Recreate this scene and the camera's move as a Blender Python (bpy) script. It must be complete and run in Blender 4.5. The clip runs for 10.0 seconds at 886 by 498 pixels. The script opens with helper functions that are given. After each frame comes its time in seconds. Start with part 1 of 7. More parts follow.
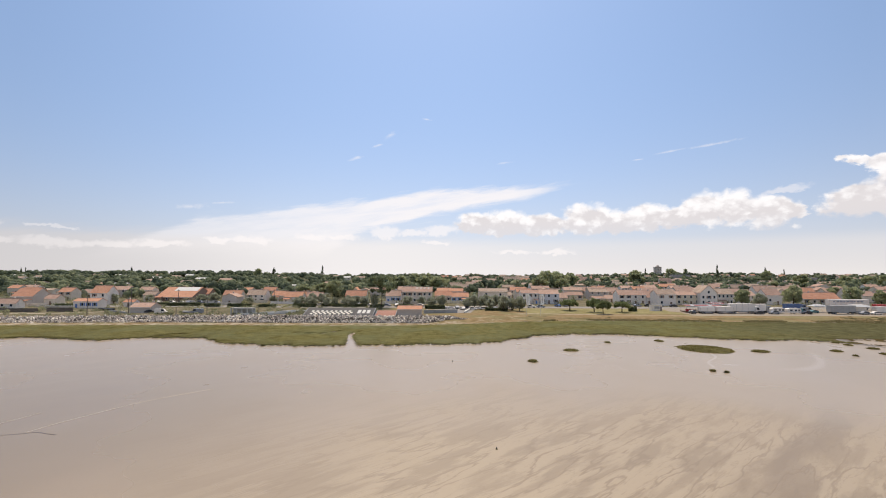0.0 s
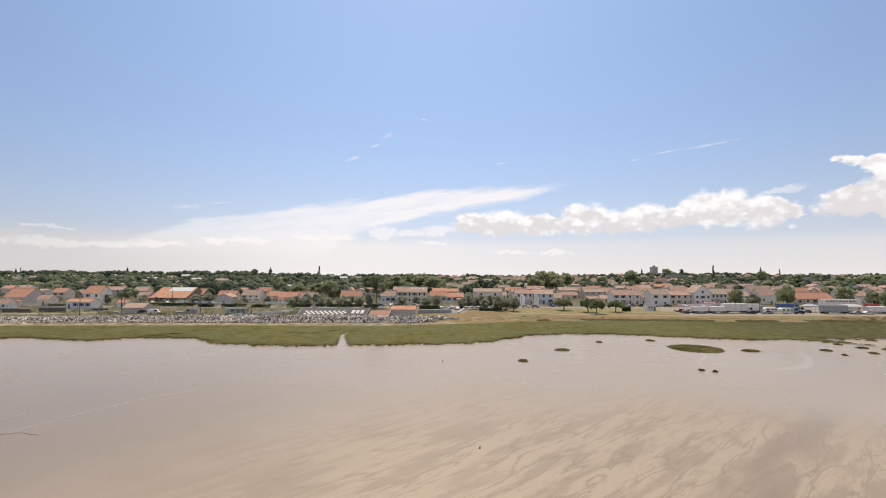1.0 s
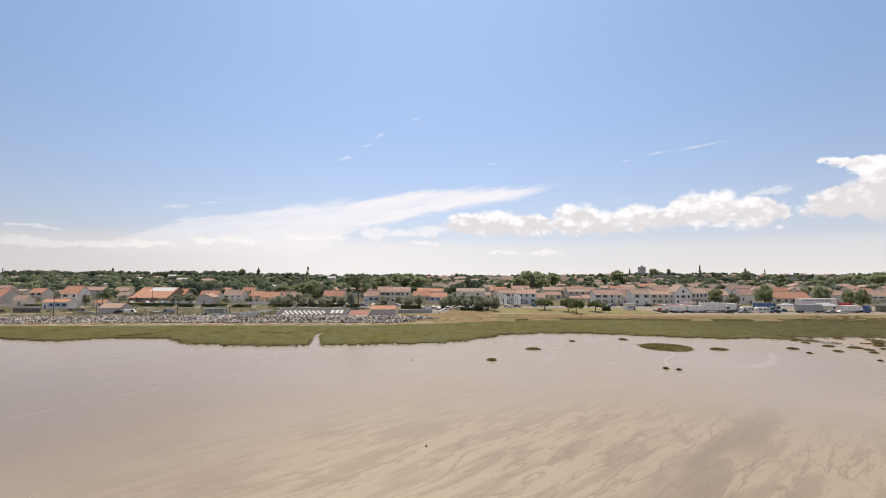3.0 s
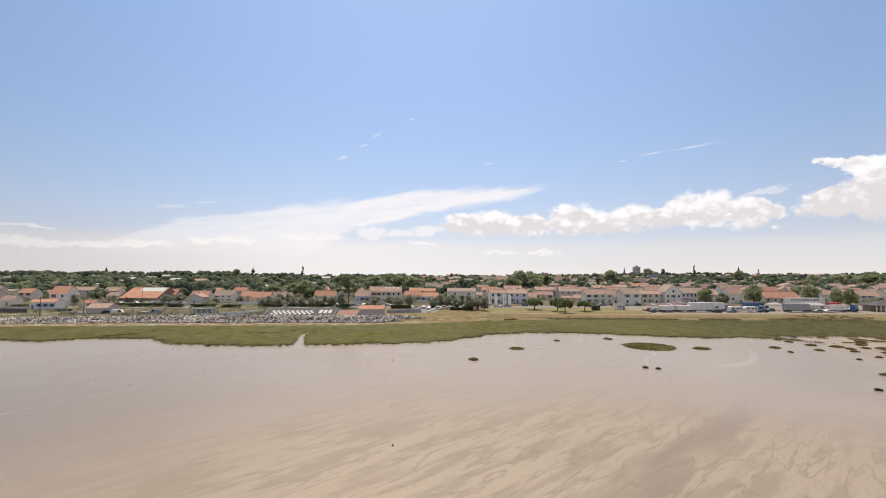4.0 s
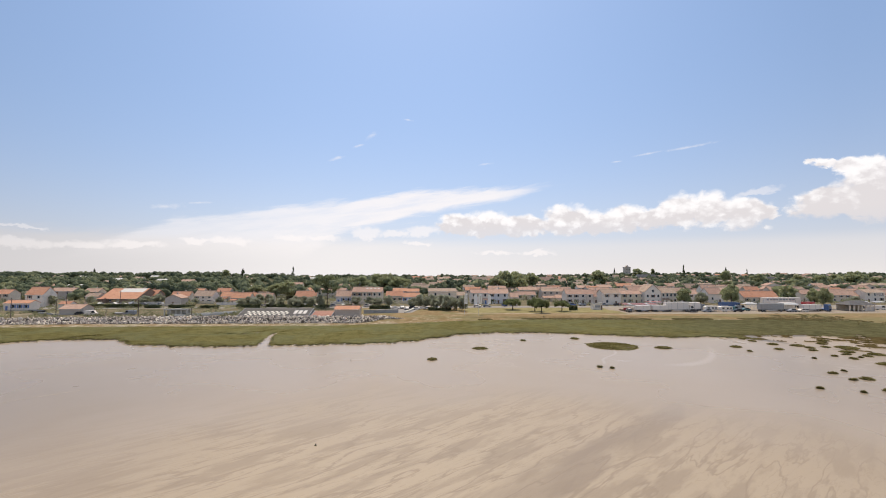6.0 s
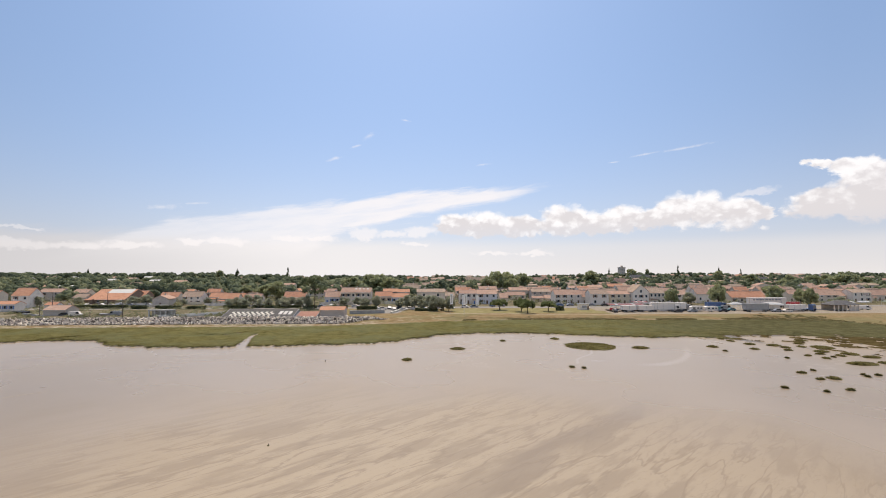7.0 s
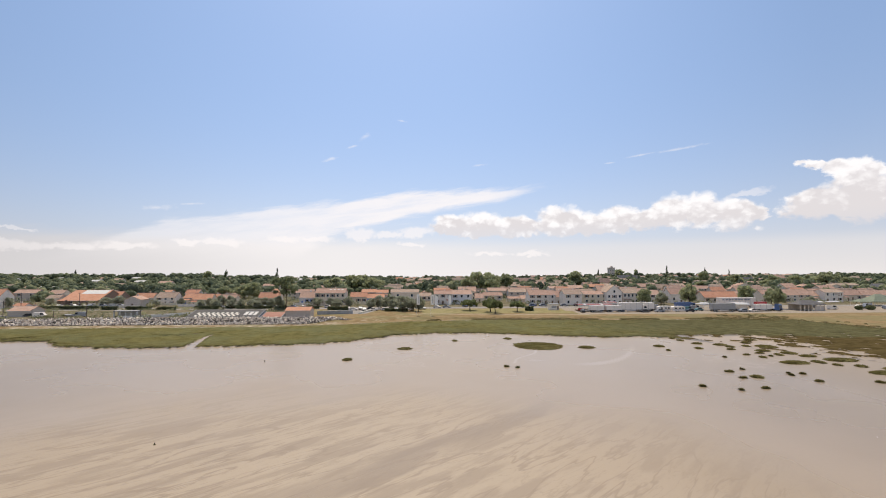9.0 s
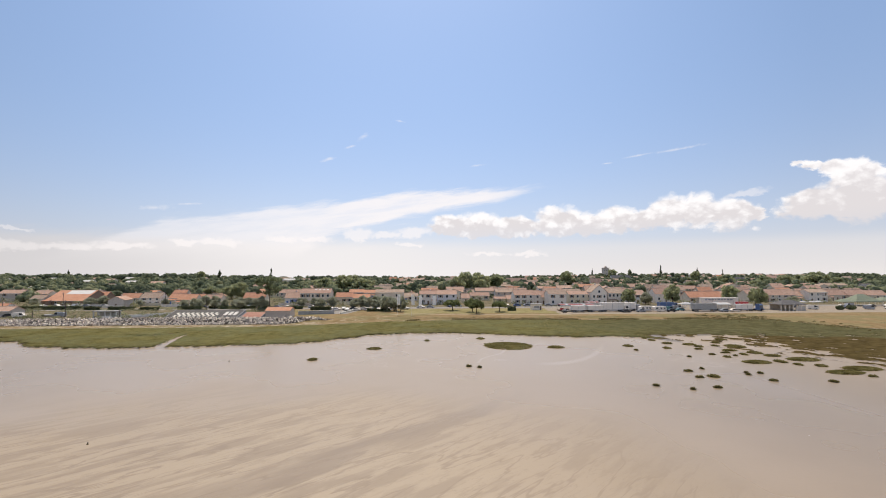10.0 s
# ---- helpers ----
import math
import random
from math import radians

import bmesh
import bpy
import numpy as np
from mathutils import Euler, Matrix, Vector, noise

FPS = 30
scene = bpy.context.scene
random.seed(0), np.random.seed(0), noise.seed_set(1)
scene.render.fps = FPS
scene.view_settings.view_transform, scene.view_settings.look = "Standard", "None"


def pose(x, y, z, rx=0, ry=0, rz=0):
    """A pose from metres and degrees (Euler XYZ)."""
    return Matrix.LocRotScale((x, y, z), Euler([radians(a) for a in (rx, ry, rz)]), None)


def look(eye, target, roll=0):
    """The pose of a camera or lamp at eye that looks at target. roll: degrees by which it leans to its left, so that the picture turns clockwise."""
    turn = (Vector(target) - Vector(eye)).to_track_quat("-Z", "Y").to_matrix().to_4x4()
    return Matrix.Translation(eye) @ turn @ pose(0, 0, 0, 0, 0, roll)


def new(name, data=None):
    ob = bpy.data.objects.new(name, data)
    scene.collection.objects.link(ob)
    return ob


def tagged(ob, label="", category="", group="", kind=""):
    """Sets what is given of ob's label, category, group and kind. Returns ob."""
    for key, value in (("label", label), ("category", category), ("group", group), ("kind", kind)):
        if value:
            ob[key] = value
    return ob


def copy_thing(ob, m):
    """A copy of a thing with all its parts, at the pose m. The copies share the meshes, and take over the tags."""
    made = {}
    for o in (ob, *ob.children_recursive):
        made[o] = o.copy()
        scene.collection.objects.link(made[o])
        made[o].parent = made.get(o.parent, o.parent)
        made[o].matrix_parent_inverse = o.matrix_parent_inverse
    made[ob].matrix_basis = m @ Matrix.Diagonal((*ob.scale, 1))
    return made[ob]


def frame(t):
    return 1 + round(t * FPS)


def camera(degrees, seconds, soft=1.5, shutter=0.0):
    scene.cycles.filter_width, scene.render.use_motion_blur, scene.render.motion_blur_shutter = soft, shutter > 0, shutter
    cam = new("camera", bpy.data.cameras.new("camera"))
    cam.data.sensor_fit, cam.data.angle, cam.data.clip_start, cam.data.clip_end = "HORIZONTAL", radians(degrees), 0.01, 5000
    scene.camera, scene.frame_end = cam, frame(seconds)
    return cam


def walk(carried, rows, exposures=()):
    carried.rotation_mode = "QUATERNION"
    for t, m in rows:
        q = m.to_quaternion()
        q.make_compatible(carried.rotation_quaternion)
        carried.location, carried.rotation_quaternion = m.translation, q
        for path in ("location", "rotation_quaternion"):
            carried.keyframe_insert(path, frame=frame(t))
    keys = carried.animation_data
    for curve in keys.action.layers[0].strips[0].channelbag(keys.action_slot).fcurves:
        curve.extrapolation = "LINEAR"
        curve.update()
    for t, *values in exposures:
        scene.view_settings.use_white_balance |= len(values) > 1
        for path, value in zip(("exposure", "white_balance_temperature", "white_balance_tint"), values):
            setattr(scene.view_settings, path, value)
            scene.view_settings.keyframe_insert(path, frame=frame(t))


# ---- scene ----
# ---------------------------------------------------------------- camera
cam = camera(88.0, 10.0, soft=1.0)
walk(cam, [
    (0.0, pose(0.00, 0.00, 20.00, 92.846, -0.187, 0.014)),
    (0.5, pose(0.75, -0.03, 19.96, 92.865, -0.172, -0.104)),
    (1.0, pose(1.62, -0.07, 19.92, 92.879, -0.162, -0.280)),
    (1.5, pose(2.66, -0.10, 19.88, 92.889, -0.159, -0.516)),
    (2.0, pose(3.90, -0.14, 19.83, 92.897, -0.159, -0.783)),
    (2.5, pose(5.27, -0.19, 19.79, 92.902, -0.157, -1.044)),
    (4.0, pose(10.23, -0.34, 19.68, 92.897, -0.113, -1.659)),
    (4.5, pose(12.12, -0.43, 19.66, 92.901, -0.096, -1.819)),
    (5.0, pose(14.13, -0.53, 19.65, 92.909, -0.076, -1.981)),
    (5.5, pose(16.19, -0.66, 19.64, 92.921, -0.054, -2.121)),
    (7.0, pose(23.61, -1.30, 19.65, 93.004, 0.027, -2.573)),
    (7.5, pose(26.50, -1.60, 19.65, 93.028, 0.047, -2.686)),
    (8.0, pose(29.59, -1.92, 19.63, 93.048, 0.065, -2.806)),
    (8.5, pose(32.84, -2.25, 19.61, 93.062, 0.077, -2.907)),
    (9.0, pose(36.38, -2.59, 19.59, 93.074, 0.086, -3.032)),
    (9.5, pose(40.06, -2.93, 19.57, 93.085, 0.090, -3.141)),
    (10.0, pose(43.89, -3.27, 19.54, 93.096, 0.093, -3.271)),
])

# ---------------------------------------------------------------- sky and sun
SUN_ELEVATION, SUN_AZIMUTH = 60.0, -2.0     # high, straight ahead of the camera
world = bpy.data.worlds.new("sky")
scene.world = world
world.use_nodes = True
wt = world.node_tree
wt.nodes.clear()


def math_node(tree, op, a, b=None, c=None, clamp=False):
    n = tree.nodes.new("ShaderNodeMath")
    n.operation, n.use_clamp = op, clamp
    for i, v in enumerate((a, b, c)):
        if v is None:
            continue
        if isinstance(v, (int, float)):
            n.inputs[i].default_value = v
        else:
            tree.links.new(v, n.inputs[i])
    return n.outputs[0]


def W(op, a, b=None, c=None, clamp=False):
    return math_node(wt, op, a, b, c, clamp)


def w_noise(vec, scale, detail=5.0, rough=0.55, distort=0.0):
    n = wt.nodes.new("ShaderNodeTexNoise")
    n.inputs["Scale"].default_value = scale
    n.inputs["Detail"].default_value = detail
    n.inputs["Roughness"].default_value = rough
    n.inputs["Distortion"].default_value = distort
    wt.links.new(vec, n.inputs["Vector"])
    return n.outputs["Fac"]


def w_combine(x, y, z):
    n = wt.nodes.new("ShaderNodeCombineXYZ")
    for i, v in enumerate((x, y, z)):
        if isinstance(v, (int, float)):
            n.inputs[i].default_value = v
        else:
            wt.links.new(v, n.inputs[i])
    return n.outputs[0]


def w_step(v, lo, hi):
    n = wt.nodes.new("ShaderNodeMapRange")
    n.interpolation_type = "SMOOTHSTEP"
    n.inputs["From Min"].default_value, n.inputs["From Max"].default_value = lo, hi
    wt.links.new(v, n.inputs["Value"])
    return n.outputs["Result"]


def w_mix(fac, a, b):
    n = wt.nodes.new("ShaderNodeMix")
    n.data_type = "RGBA"
    for idx, v in ((0, fac), (6, a), (7, b)):
        if isinstance(v, (int, float)):
            n.inputs[idx].default_value = v
        elif isinstance(v, tuple):
            n.inputs[idx].default_value = (*v, 1)
        else:
            wt.links.new(v, n.inputs[idx])
    return n.outputs[2]


sky = wt.nodes.new("ShaderNodeTexSky")
sky.sky_type, sky.sun_disc = "NISHITA", False
sky.sun_elevation, sky.sun_rotation = radians(SUN_ELEVATION), radians(SUN_AZIMUTH)
sky.air_density, sky.dust_density, sky.ozone_density = 1.0, 1.2, 1.2
coords = wt.nodes.new("ShaderNodeTexCoord")
split = wt.nodes.new("ShaderNodeSeparateXYZ")
wt.links.new(coords.outputs["Generated"], split.inputs[0])
DEG = 180 / math.pi
az = W("MULTIPLY", W("ARCTAN2", split.outputs[0], split.outputs[1]), DEG)     # degrees east of the view's middle
el = W("MULTIPLY", W("ARCSINE", split.outputs[2]), DEG)                       # degrees above the horizon

puff_vec = w_combine(W("MULTIPLY", az, 0.10), W("MULTIPLY", el, 0.13), 0.0)
low_vec = w_combine(W("MULTIPLY", az, 0.10), W("MULTIPLY_ADD", el, 0.13, 0.10), 0.0)
streak_vec = w_combine(W("MULTIPLY", az, 0.05), W("SUBTRACT", W("MULTIPLY", el, 0.30), W("MULTIPLY", az, 0.045)), 3.0)
puff_fine = w_noise(puff_vec, 13.0, 4.0, 0.55, 0.3)
puff = w_noise(puff_vec, 3.2, 8.0, 0.58, 0.25)


def w_billow(vec, scale):
    n = wt.nodes.new("ShaderNodeTexVoronoi")
    n.voronoi_dimensions, n.feature = "2D", "SMOOTH_F1"
    n.inputs["Scale"].default_value, n.inputs["Detail"].default_value = scale, 0.0
    n.inputs["Smoothness"].default_value, n.inputs["Randomness"].default_value = 0.3, 1.0
    wt.links.new(vec, n.inputs["Vector"])
    return W("SUBTRACT", 1.0, n.outputs["Distance"])


warp = wt.nodes.new("ShaderNodeVectorMath")
warp.operation = "MULTIPLY_ADD"
wt.links.new(w_combine(puff_fine, puff, 0.0), warp.inputs[0])
warp.inputs[1].default_value = (0.16, 0.16, 0.0)
wt.links.new(puff_vec, warp.inputs[2])
billow = W("ADD", W("MULTIPLY", w_billow(warp.outputs[0], 5.0), 0.65), W("MULTIPLY", w_billow(warp.outputs[0], 12.0), 0.35))
puff_edge = W("ADD", W("ADD", W("MULTIPLY", puff, 0.42), W("MULTIPLY", puff_fine, 0.14)), W("MULTIPLY", W("SUBTRACT", billow, 0.08), 0.44))
puff_above = w_noise(low_vec, 3.2, 8.0, 0.58, 0.25)
streak = w_noise(streak_vec, 3.0, 6.0, 0.6, 0.2)


warp_x = w_noise(low_vec, 4.0, 6.0, 0.6, 0.0)
az_ragged = W("ADD", az, W("MULTIPLY", W("SUBTRACT", warp_x, 0.5), 4.5))
el_ragged = W("ADD", el, W("ADD", W("MULTIPLY", W("SUBTRACT", puff, 0.5), 1.7), W("MULTIPLY", W("SUBTRACT", puff_fine, 0.5), 0.7)))


def oval(u0, v0, half_u, up, down, tilt=0.0, torn=True):
    """1 in the middle of a flattened cloud, 0 on its rim, below 0 outside."""
    du = W("SUBTRACT", az_ragged if torn else az, u0)
    dv = W("SUBTRACT", W("SUBTRACT", el_ragged if torn else el, v0), W("MULTIPLY", du, tilt))
    rise = W("ADD", W("DIVIDE", W("MAXIMUM", dv, 0.0), up), W("DIVIDE", W("MAXIMUM", W("MULTIPLY", dv, -1.0), 0.0), down))
    run = W("DIVIDE", du, half_u)
    return W("SUBTRACT", 1.0, W("SQRT", W("ADD", W("MULTIPLY", run, run), W("MULTIPLY", rise, rise))))


def union(parts):
    total = parts[0]
    for p in parts[1:]:
        total = W("MAXIMUM", total, p)
    return total


# heaped clouds: the long bank, the one beside it, and others out of view
heaps = union([
    oval(4.0, 5.7, 3.0, 1.95, 1.15), oval(7.6, 5.6, 4.0, 2.2, 1.35), oval(12.0, 5.5, 4.0, 1.75, 1.2), oval(17.4, 6.0, 3.6, 2.4, 1.7), oval(21.0, 5.6, 3.2, 1.9, 1.3),
    oval(23.8, 5.9, 2.8, 2.2, 1.4), oval(27.0, 6.0, 2.6, 1.7, 1.2), oval(29.6, 6.3, 3.0, 2.7, 1.5), oval(32.6, 6.4, 3.0, 2.5, 1.6), oval(35.6, 6.1, 2.9, 2.1, 1.75), oval(37.6, 6.2, 1.5, 0.9, 1.1),
    oval(42.6, 6.7, 3.1, 1.8, 1.8, 0.12), oval(46.0, 6.8, 3.4, 3.0, 2.2), oval(49.5, 6.6, 3.6, 2.6, 2.0), oval(45.6, 9.3, 2.0, 1.5, 2.0), oval(43.9, 10.2, 1.8, 0.8, 1.0, 0.1), oval(42.2, 10.5, 1.2, 0.55, 0.6), oval(50.5, 12.9, 1.6, 0.5, 0.4),
    oval(70, 6.5, 9.0, 3.0, 1.7), oval(-70, 6.0, 10, 2.5, 1.5), oval(95, 7, 14, 3, 2), oval(-110, 7, 16, 3, 2),
])
puffs = union([
    oval(-0.6, 5.2, 2.8, 0.75, 0.9), oval(-7.2, 4.9, 2.8, 0.85, 0.75), oval(-3.6, 4.8, 2.8, 0.6, 0.6),
    oval(-12.6, 4.1, 2.6, 0.45, 0.4), oval(-16.0, 4.1, 2.4, 0.55, 0.4), oval(-22.6, 3.6, 3.0, 0.65, 0.5), oval(-26.4, 3.5, 2.0, 0.45, 0.4), oval(-31.8, 2.9, 3.0, 0.5, 0.4),
    oval(-36.4, 2.6, 2.6, 0.55, 0.45), oval(-40.6, 2.7, 3.2, 0.6, 0.5), oval(-45.0, 2.8, 2.6, 0.5, 0.4), oval(-40.6, 4.2, 2.0, 0.22, 0.18), oval(-46.0, 4.3, 2.4, 0.4, 0.3),
    oval(-1.0, 3.6, 2.0, 0.3, 0.25), oval(8.7, 2.45, 3.0, 0.32, 0.28), oval(14.0, 2.4, 2.4, 0.38, 0.32), oval(37.6, 8.4, 2.4, 0.5, 0.35, 0.05),
])
heap_mask = w_step(W("ADD", heaps, W("MULTIPLY", W("SUBTRACT", puff_edge, 0.46), 0.85)), 0.0, 0.34)
puff_mask = W("MULTIPLY", w_step(W("ADD", puffs, W("MULTIPLY", W("SUBTRACT", puff_edge, 0.46), 1.2)), 0.0, 0.60), 0.9)


def line(u0, v0, u1, v1):
    """The height of a straight line through two places of the sky, over every azimuth."""
    k = (v1 - v0) / (u1 - u0)
    return W("MULTIPLY_ADD", az, k, v0 - k * u0)


# the long fan of ice cloud: a ragged upper edge rising to the east, a slanting lower one, solid towards the western haze
fan_top = W("MINIMUM", W("MINIMUM", line(-36, 2.6, -28.5, 6.0), line(-28.9, 6.0, 0.3, 10.5)), line(0.3, 10.45, 18.0, 10.85))
fan_low = W("MINIMUM", line(17.5, 10.75, -9.0, 5.3), line(-9.0, 5.4, -16.0, 1.0))
ragged = W("MULTIPLY", W("SUBTRACT", streak, 0.5), 2.6)
fan_mask = W("MULTIPLY", w_step(W("ADD", W("SUBTRACT", fan_top, el), ragged), -0.25, 0.85), w_step(W("ADD", W("SUBTRACT", el, fan_low), ragged), -0.5, 0.7))
fan_mask = W("MULTIPLY", fan_mask, W("MULTIPLY", w_step(az, 19.5, 8.0), W("MULTIPLY_ADD", w_step(streak, 0.30, 0.62), 0.30, 0.70)))
wisps = union([oval(26.8, 13.45, 1.8, 0.16, 0.14, 0.10, torn=False), oval(30.6, 13.65, 3.4, 0.20, 0.16, 0.07, torn=False), oval(-6.7, 16.6, 1.0, 0.45, 0.4, 0.5, torn=False), oval(-8.2, 15.4, 0.8, 0.2, 0.18, 0.3, torn=False), oval(-2.1, 18.6, 0.9, 0.16, 0.14, -0.1, torn=False), oval(-10.9, 13.8, 1.0, 0.3, 0.25, 0.3, torn=False), oval(23.1, 12.85, 0.75, 0.12, 0.11, 0.05, torn=False), oval(7.7, 13.4, 1.3, 0.2, 0.2, 0.1, torn=False), oval(-25.8, 7.7, 2.2, 0.2, 0.18, 0.1, torn=False), oval(-29, 7.05, 2.2, 0.4, 0.3, 0.1, torn=False)])
wisp_mask = W("MULTIPLY", w_step(W("ADD", wisps, W("MULTIPLY", W("SUBTRACT", W("ADD", W("MULTIPLY", streak, 0.5), W("MULTIPLY", puff_fine, 0.5)), 0.5), 3.0)), 0.0, 1.3), 0.42)
# haze towards the horizon
haze = W("MULTIPLY", W("POWER", 2.718, W("MULTIPLY", W("MAXIMUM", el, 0.0), -1 / 6.0)), 0.97)
veil = W("MULTIPLY", w_step(el, 4.3, 2.9), 0.40)
light = w_step(W("ADD", W("ADD", W("SUBTRACT", el, W("MULTIPLY", w_step(az, 38.0, 41.0), 2.0)), W("MULTIPLY", W("SUBTRACT", billow, 0.62), 5.5)), W("ADD", W("MULTIPLY", W("SUBTRACT", puff, puff_above), 6.5), W("MULTIPLY", heaps, -1.6))), 4.0, 7.2)

HAZE, CLOUD_LIT, CLOUD_SHADE, ICE = (9.1, 8.7, 8.6), (10.6, 10.2, 10.1), (7.9, 7.4, 7.4), (10.2, 9.6, 9.45)
lifted = w_mix(0.55, sky.outputs[0], (3.6, 5.6, 9.6))
# the air is brightest below the sun and deepens to either side
aureole = W("SUBTRACT", 1.065, W("MINIMUM", W("MULTIPLY", W("MULTIPLY", az, az), 0.00009), 0.17))
glow = wt.nodes.new("ShaderNodeVectorMath")
glow.operation = "SCALE"
wt.links.new(lifted, glow.inputs[0])
wt.links.new(aureole, glow.inputs["Scale"])
lifted = glow.outputs[0]
haze_colour = w_mix(w_step(az, -8.0, 34.0), w_mix(w_step(az, -46.0, -10.0), (6.75, 6.45, 6.45), HAZE), (8.5, 8.05, 7.85))
hazy = w_mix(haze, lifted, haze_colour)
west_veil = W("MULTIPLY", W("MULTIPLY", w_step(az, 16.0, -10.0), w_step(W("ADD", el, W("MULTIPLY", W("SUBTRACT", streak, 0.5), 2.0)), 5.0, 2.6)), 0.75)
hazy = w_mix(west_veil, hazy, haze_colour)
hazy = w_mix(veil, hazy, haze_colour)
hazy = w_mix(W("MULTIPLY", W("MULTIPLY", fan_mask, w_step(el, 0.8, 4.8)), W("MULTIPLY_ADD", w_step(az, -36.0, -2.0), 0.42, 0.42)), hazy, ICE)
hazy = w_mix(wisp_mask, hazy, ICE)
hazy = w_mix(W("MULTIPLY", puff_mask, W("MULTIPLY_ADD", w_step(W("ABSOLUTE", az), 44.0, 26.0), 0.35, 0.35)), hazy, ICE)
heap_colour = w_mix(light, CLOUD_SHADE, CLOUD_LIT)
final = w_mix(W("MULTIPLY", heap_mask, W("MULTIPLY_ADD", w_step(el, 3.0, 6.5), 0.40, 0.55)), hazy, heap_colour)
# scattered cloud added overhead and behind, out of view, to make skylight less blue
over_noise = w_noise(coords.outputs["Generated"], 4.2, 6.0, 0.55, 0.3)
aside = W("MAXIMUM", w_step(el, 33.0, 46.0), W("MULTIPLY", w_step(W("ABSOLUTE", az), 62.0, 80.0), w_step(el, 4.0, 9.0)))
final = w_mix(W("MULTIPLY", W("MULTIPLY", w_step(over_noise, 0.46, 0.62), aside), 0.85), final, (7.6, 7.3, 7.2))
back = wt.nodes.new("ShaderNodeBackground")
back.inputs["Strength"].default_value = 0.1
wt.links.new(final, back.inputs["Color"])
wout = wt.nodes.new("ShaderNodeOutputWorld")
wt.links.new(back.outputs[0], wout.inputs["Surface"])

sun = new("sun", bpy.data.lights.new("sun", "SUN"))
sun.data.energy, sun.data.angle, sun.data.color = 3.6, radians(0.6), (1.0, 0.88, 0.725)
ce = math.cos(radians(SUN_ELEVATION))
to_sun = Vector((ce * math.sin(radians(SUN_AZIMUTH)), ce * math.cos(radians(SUN_AZIMUTH)), math.sin(radians(SUN_ELEVATION))))
sun.matrix_world = look(to_sun * 300, (0, 0, 0))


# ---------------------------------------------------------------- materials
def material(name, dark, light, scale=1.0, rough=0.85, bump=0.0, spots=None, metallic=0.0, coarse=0.08, random_tint=0.0, island=0.0, thin=0.0):
    """A surface that varies between two colours at two scales; spots: a stain colour and how much of it."""
    m = bpy.data.materials.new(name)
    m.use_nodes = True
    t = m.node_tree
    bsdf = t.nodes["Principled BSDF"]
    tc = t.nodes.new("ShaderNodeTexCoord")
    fine = t.nodes.new("ShaderNodeTexNoise")
    fine.inputs["Scale"].default_value, fine.inputs["Detail"].default_value = scale, 6
    t.links.new(tc.outputs["Object"], fine.inputs["Vector"])
    broad = t.nodes.new("ShaderNodeTexNoise")
    broad.inputs["Scale"].default_value, broad.inputs["Detail"].default_value = scale * coarse, 3
    t.links.new(tc.outputs["Object"], broad.inputs["Vector"])
    f = math_node(t, "ADD", math_node(t, "MULTIPLY", fine.outputs["Fac"], 0.55), math_node(t, "MULTIPLY", broad.outputs["Fac"], 0.45))
    ramp = t.nodes.new("ShaderNodeValToRGB")
    ramp.color_ramp.elements[0].position, ramp.color_ramp.elements[0].color = 0.32, (*dark, 1)
    ramp.color_ramp.elements[1].position, ramp.color_ramp.elements[1].color = 0.68, (*light, 1)
    t.links.new(f, ramp.inputs[0])
    colour = ramp.outputs[0]
    if spots:
        mix = t.nodes.new("ShaderNodeMix")
        mix.data_type = "RGBA"
        n = t.nodes.new("ShaderNodeMapRange")
        n.inputs["From Min"].default_value, n.inputs["From Max"].default_value = 0.55, 0.72
        stain = t.nodes.new("ShaderNodeTexNoise")
        stain.inputs["Scale"].default_value, stain.inputs["Detail"].default_value = scale * 0.4, 5
        t.links.new(tc.outputs["Object"], stain.inputs["Vector"])
        t.links.new(stain.outputs["Fac"], n.inputs["Value"])
        t.links.new(math_node(t, "MULTIPLY", n.outputs[0], spots[1]), mix.inputs[0])
        t.links.new(colour, mix.inputs[6])
        mix.inputs[7].default_value = (*spots[0], 1)
        colour = mix.outputs[2]
    if random_tint or island:
        hsv = t.nodes.new("ShaderNodeHueSaturation")
        if random_tint:
            info = t.nodes.new("ShaderNodeObjectInfo")
            source, amount = info.outputs["Random"], random_tint
        else:
            geo = t.nodes.new("ShaderNodeNewGeometry")
            source, amount = geo.outputs["Random Per Island"], island
        t.links.new(math_node(t, "MULTIPLY_ADD", source, amount * 2, 1 - amount), hsv.inputs["Value"])
        t.links.new(math_node(t, "MULTIPLY_ADD", source, amount * 0.05, 0.5 - amount * 0.025), hsv.inputs["Hue"])
        t.links.new(colour, hsv.inputs["Color"])
        colour = hsv.outputs[0]
    t.links.new(colour, bsdf.inputs["Base Color"])
    bsdf.inputs["Roughness"].default_value, bsdf.inputs["Metallic"].default_value = rough, metallic
    if rough > 0.8 or thin:
        bsdf.inputs["Specular IOR Level"].default_value = 0.12
    if thin:
        # leaves let some light through
        glow = t.nodes.new("ShaderNodeBsdfTranslucent")
        t.links.new(colour, glow.inputs["Color"])
        both = t.nodes.new("ShaderNodeMixShader")
        both.inputs[0].default_value = thin
        t.links.new(bsdf.outputs[0], both.inputs[1])
        t.links.new(glow.outputs[0], both.inputs[2])
        t.links.new(both.outputs[0], t.nodes["Material Output"].inputs["Surface"])
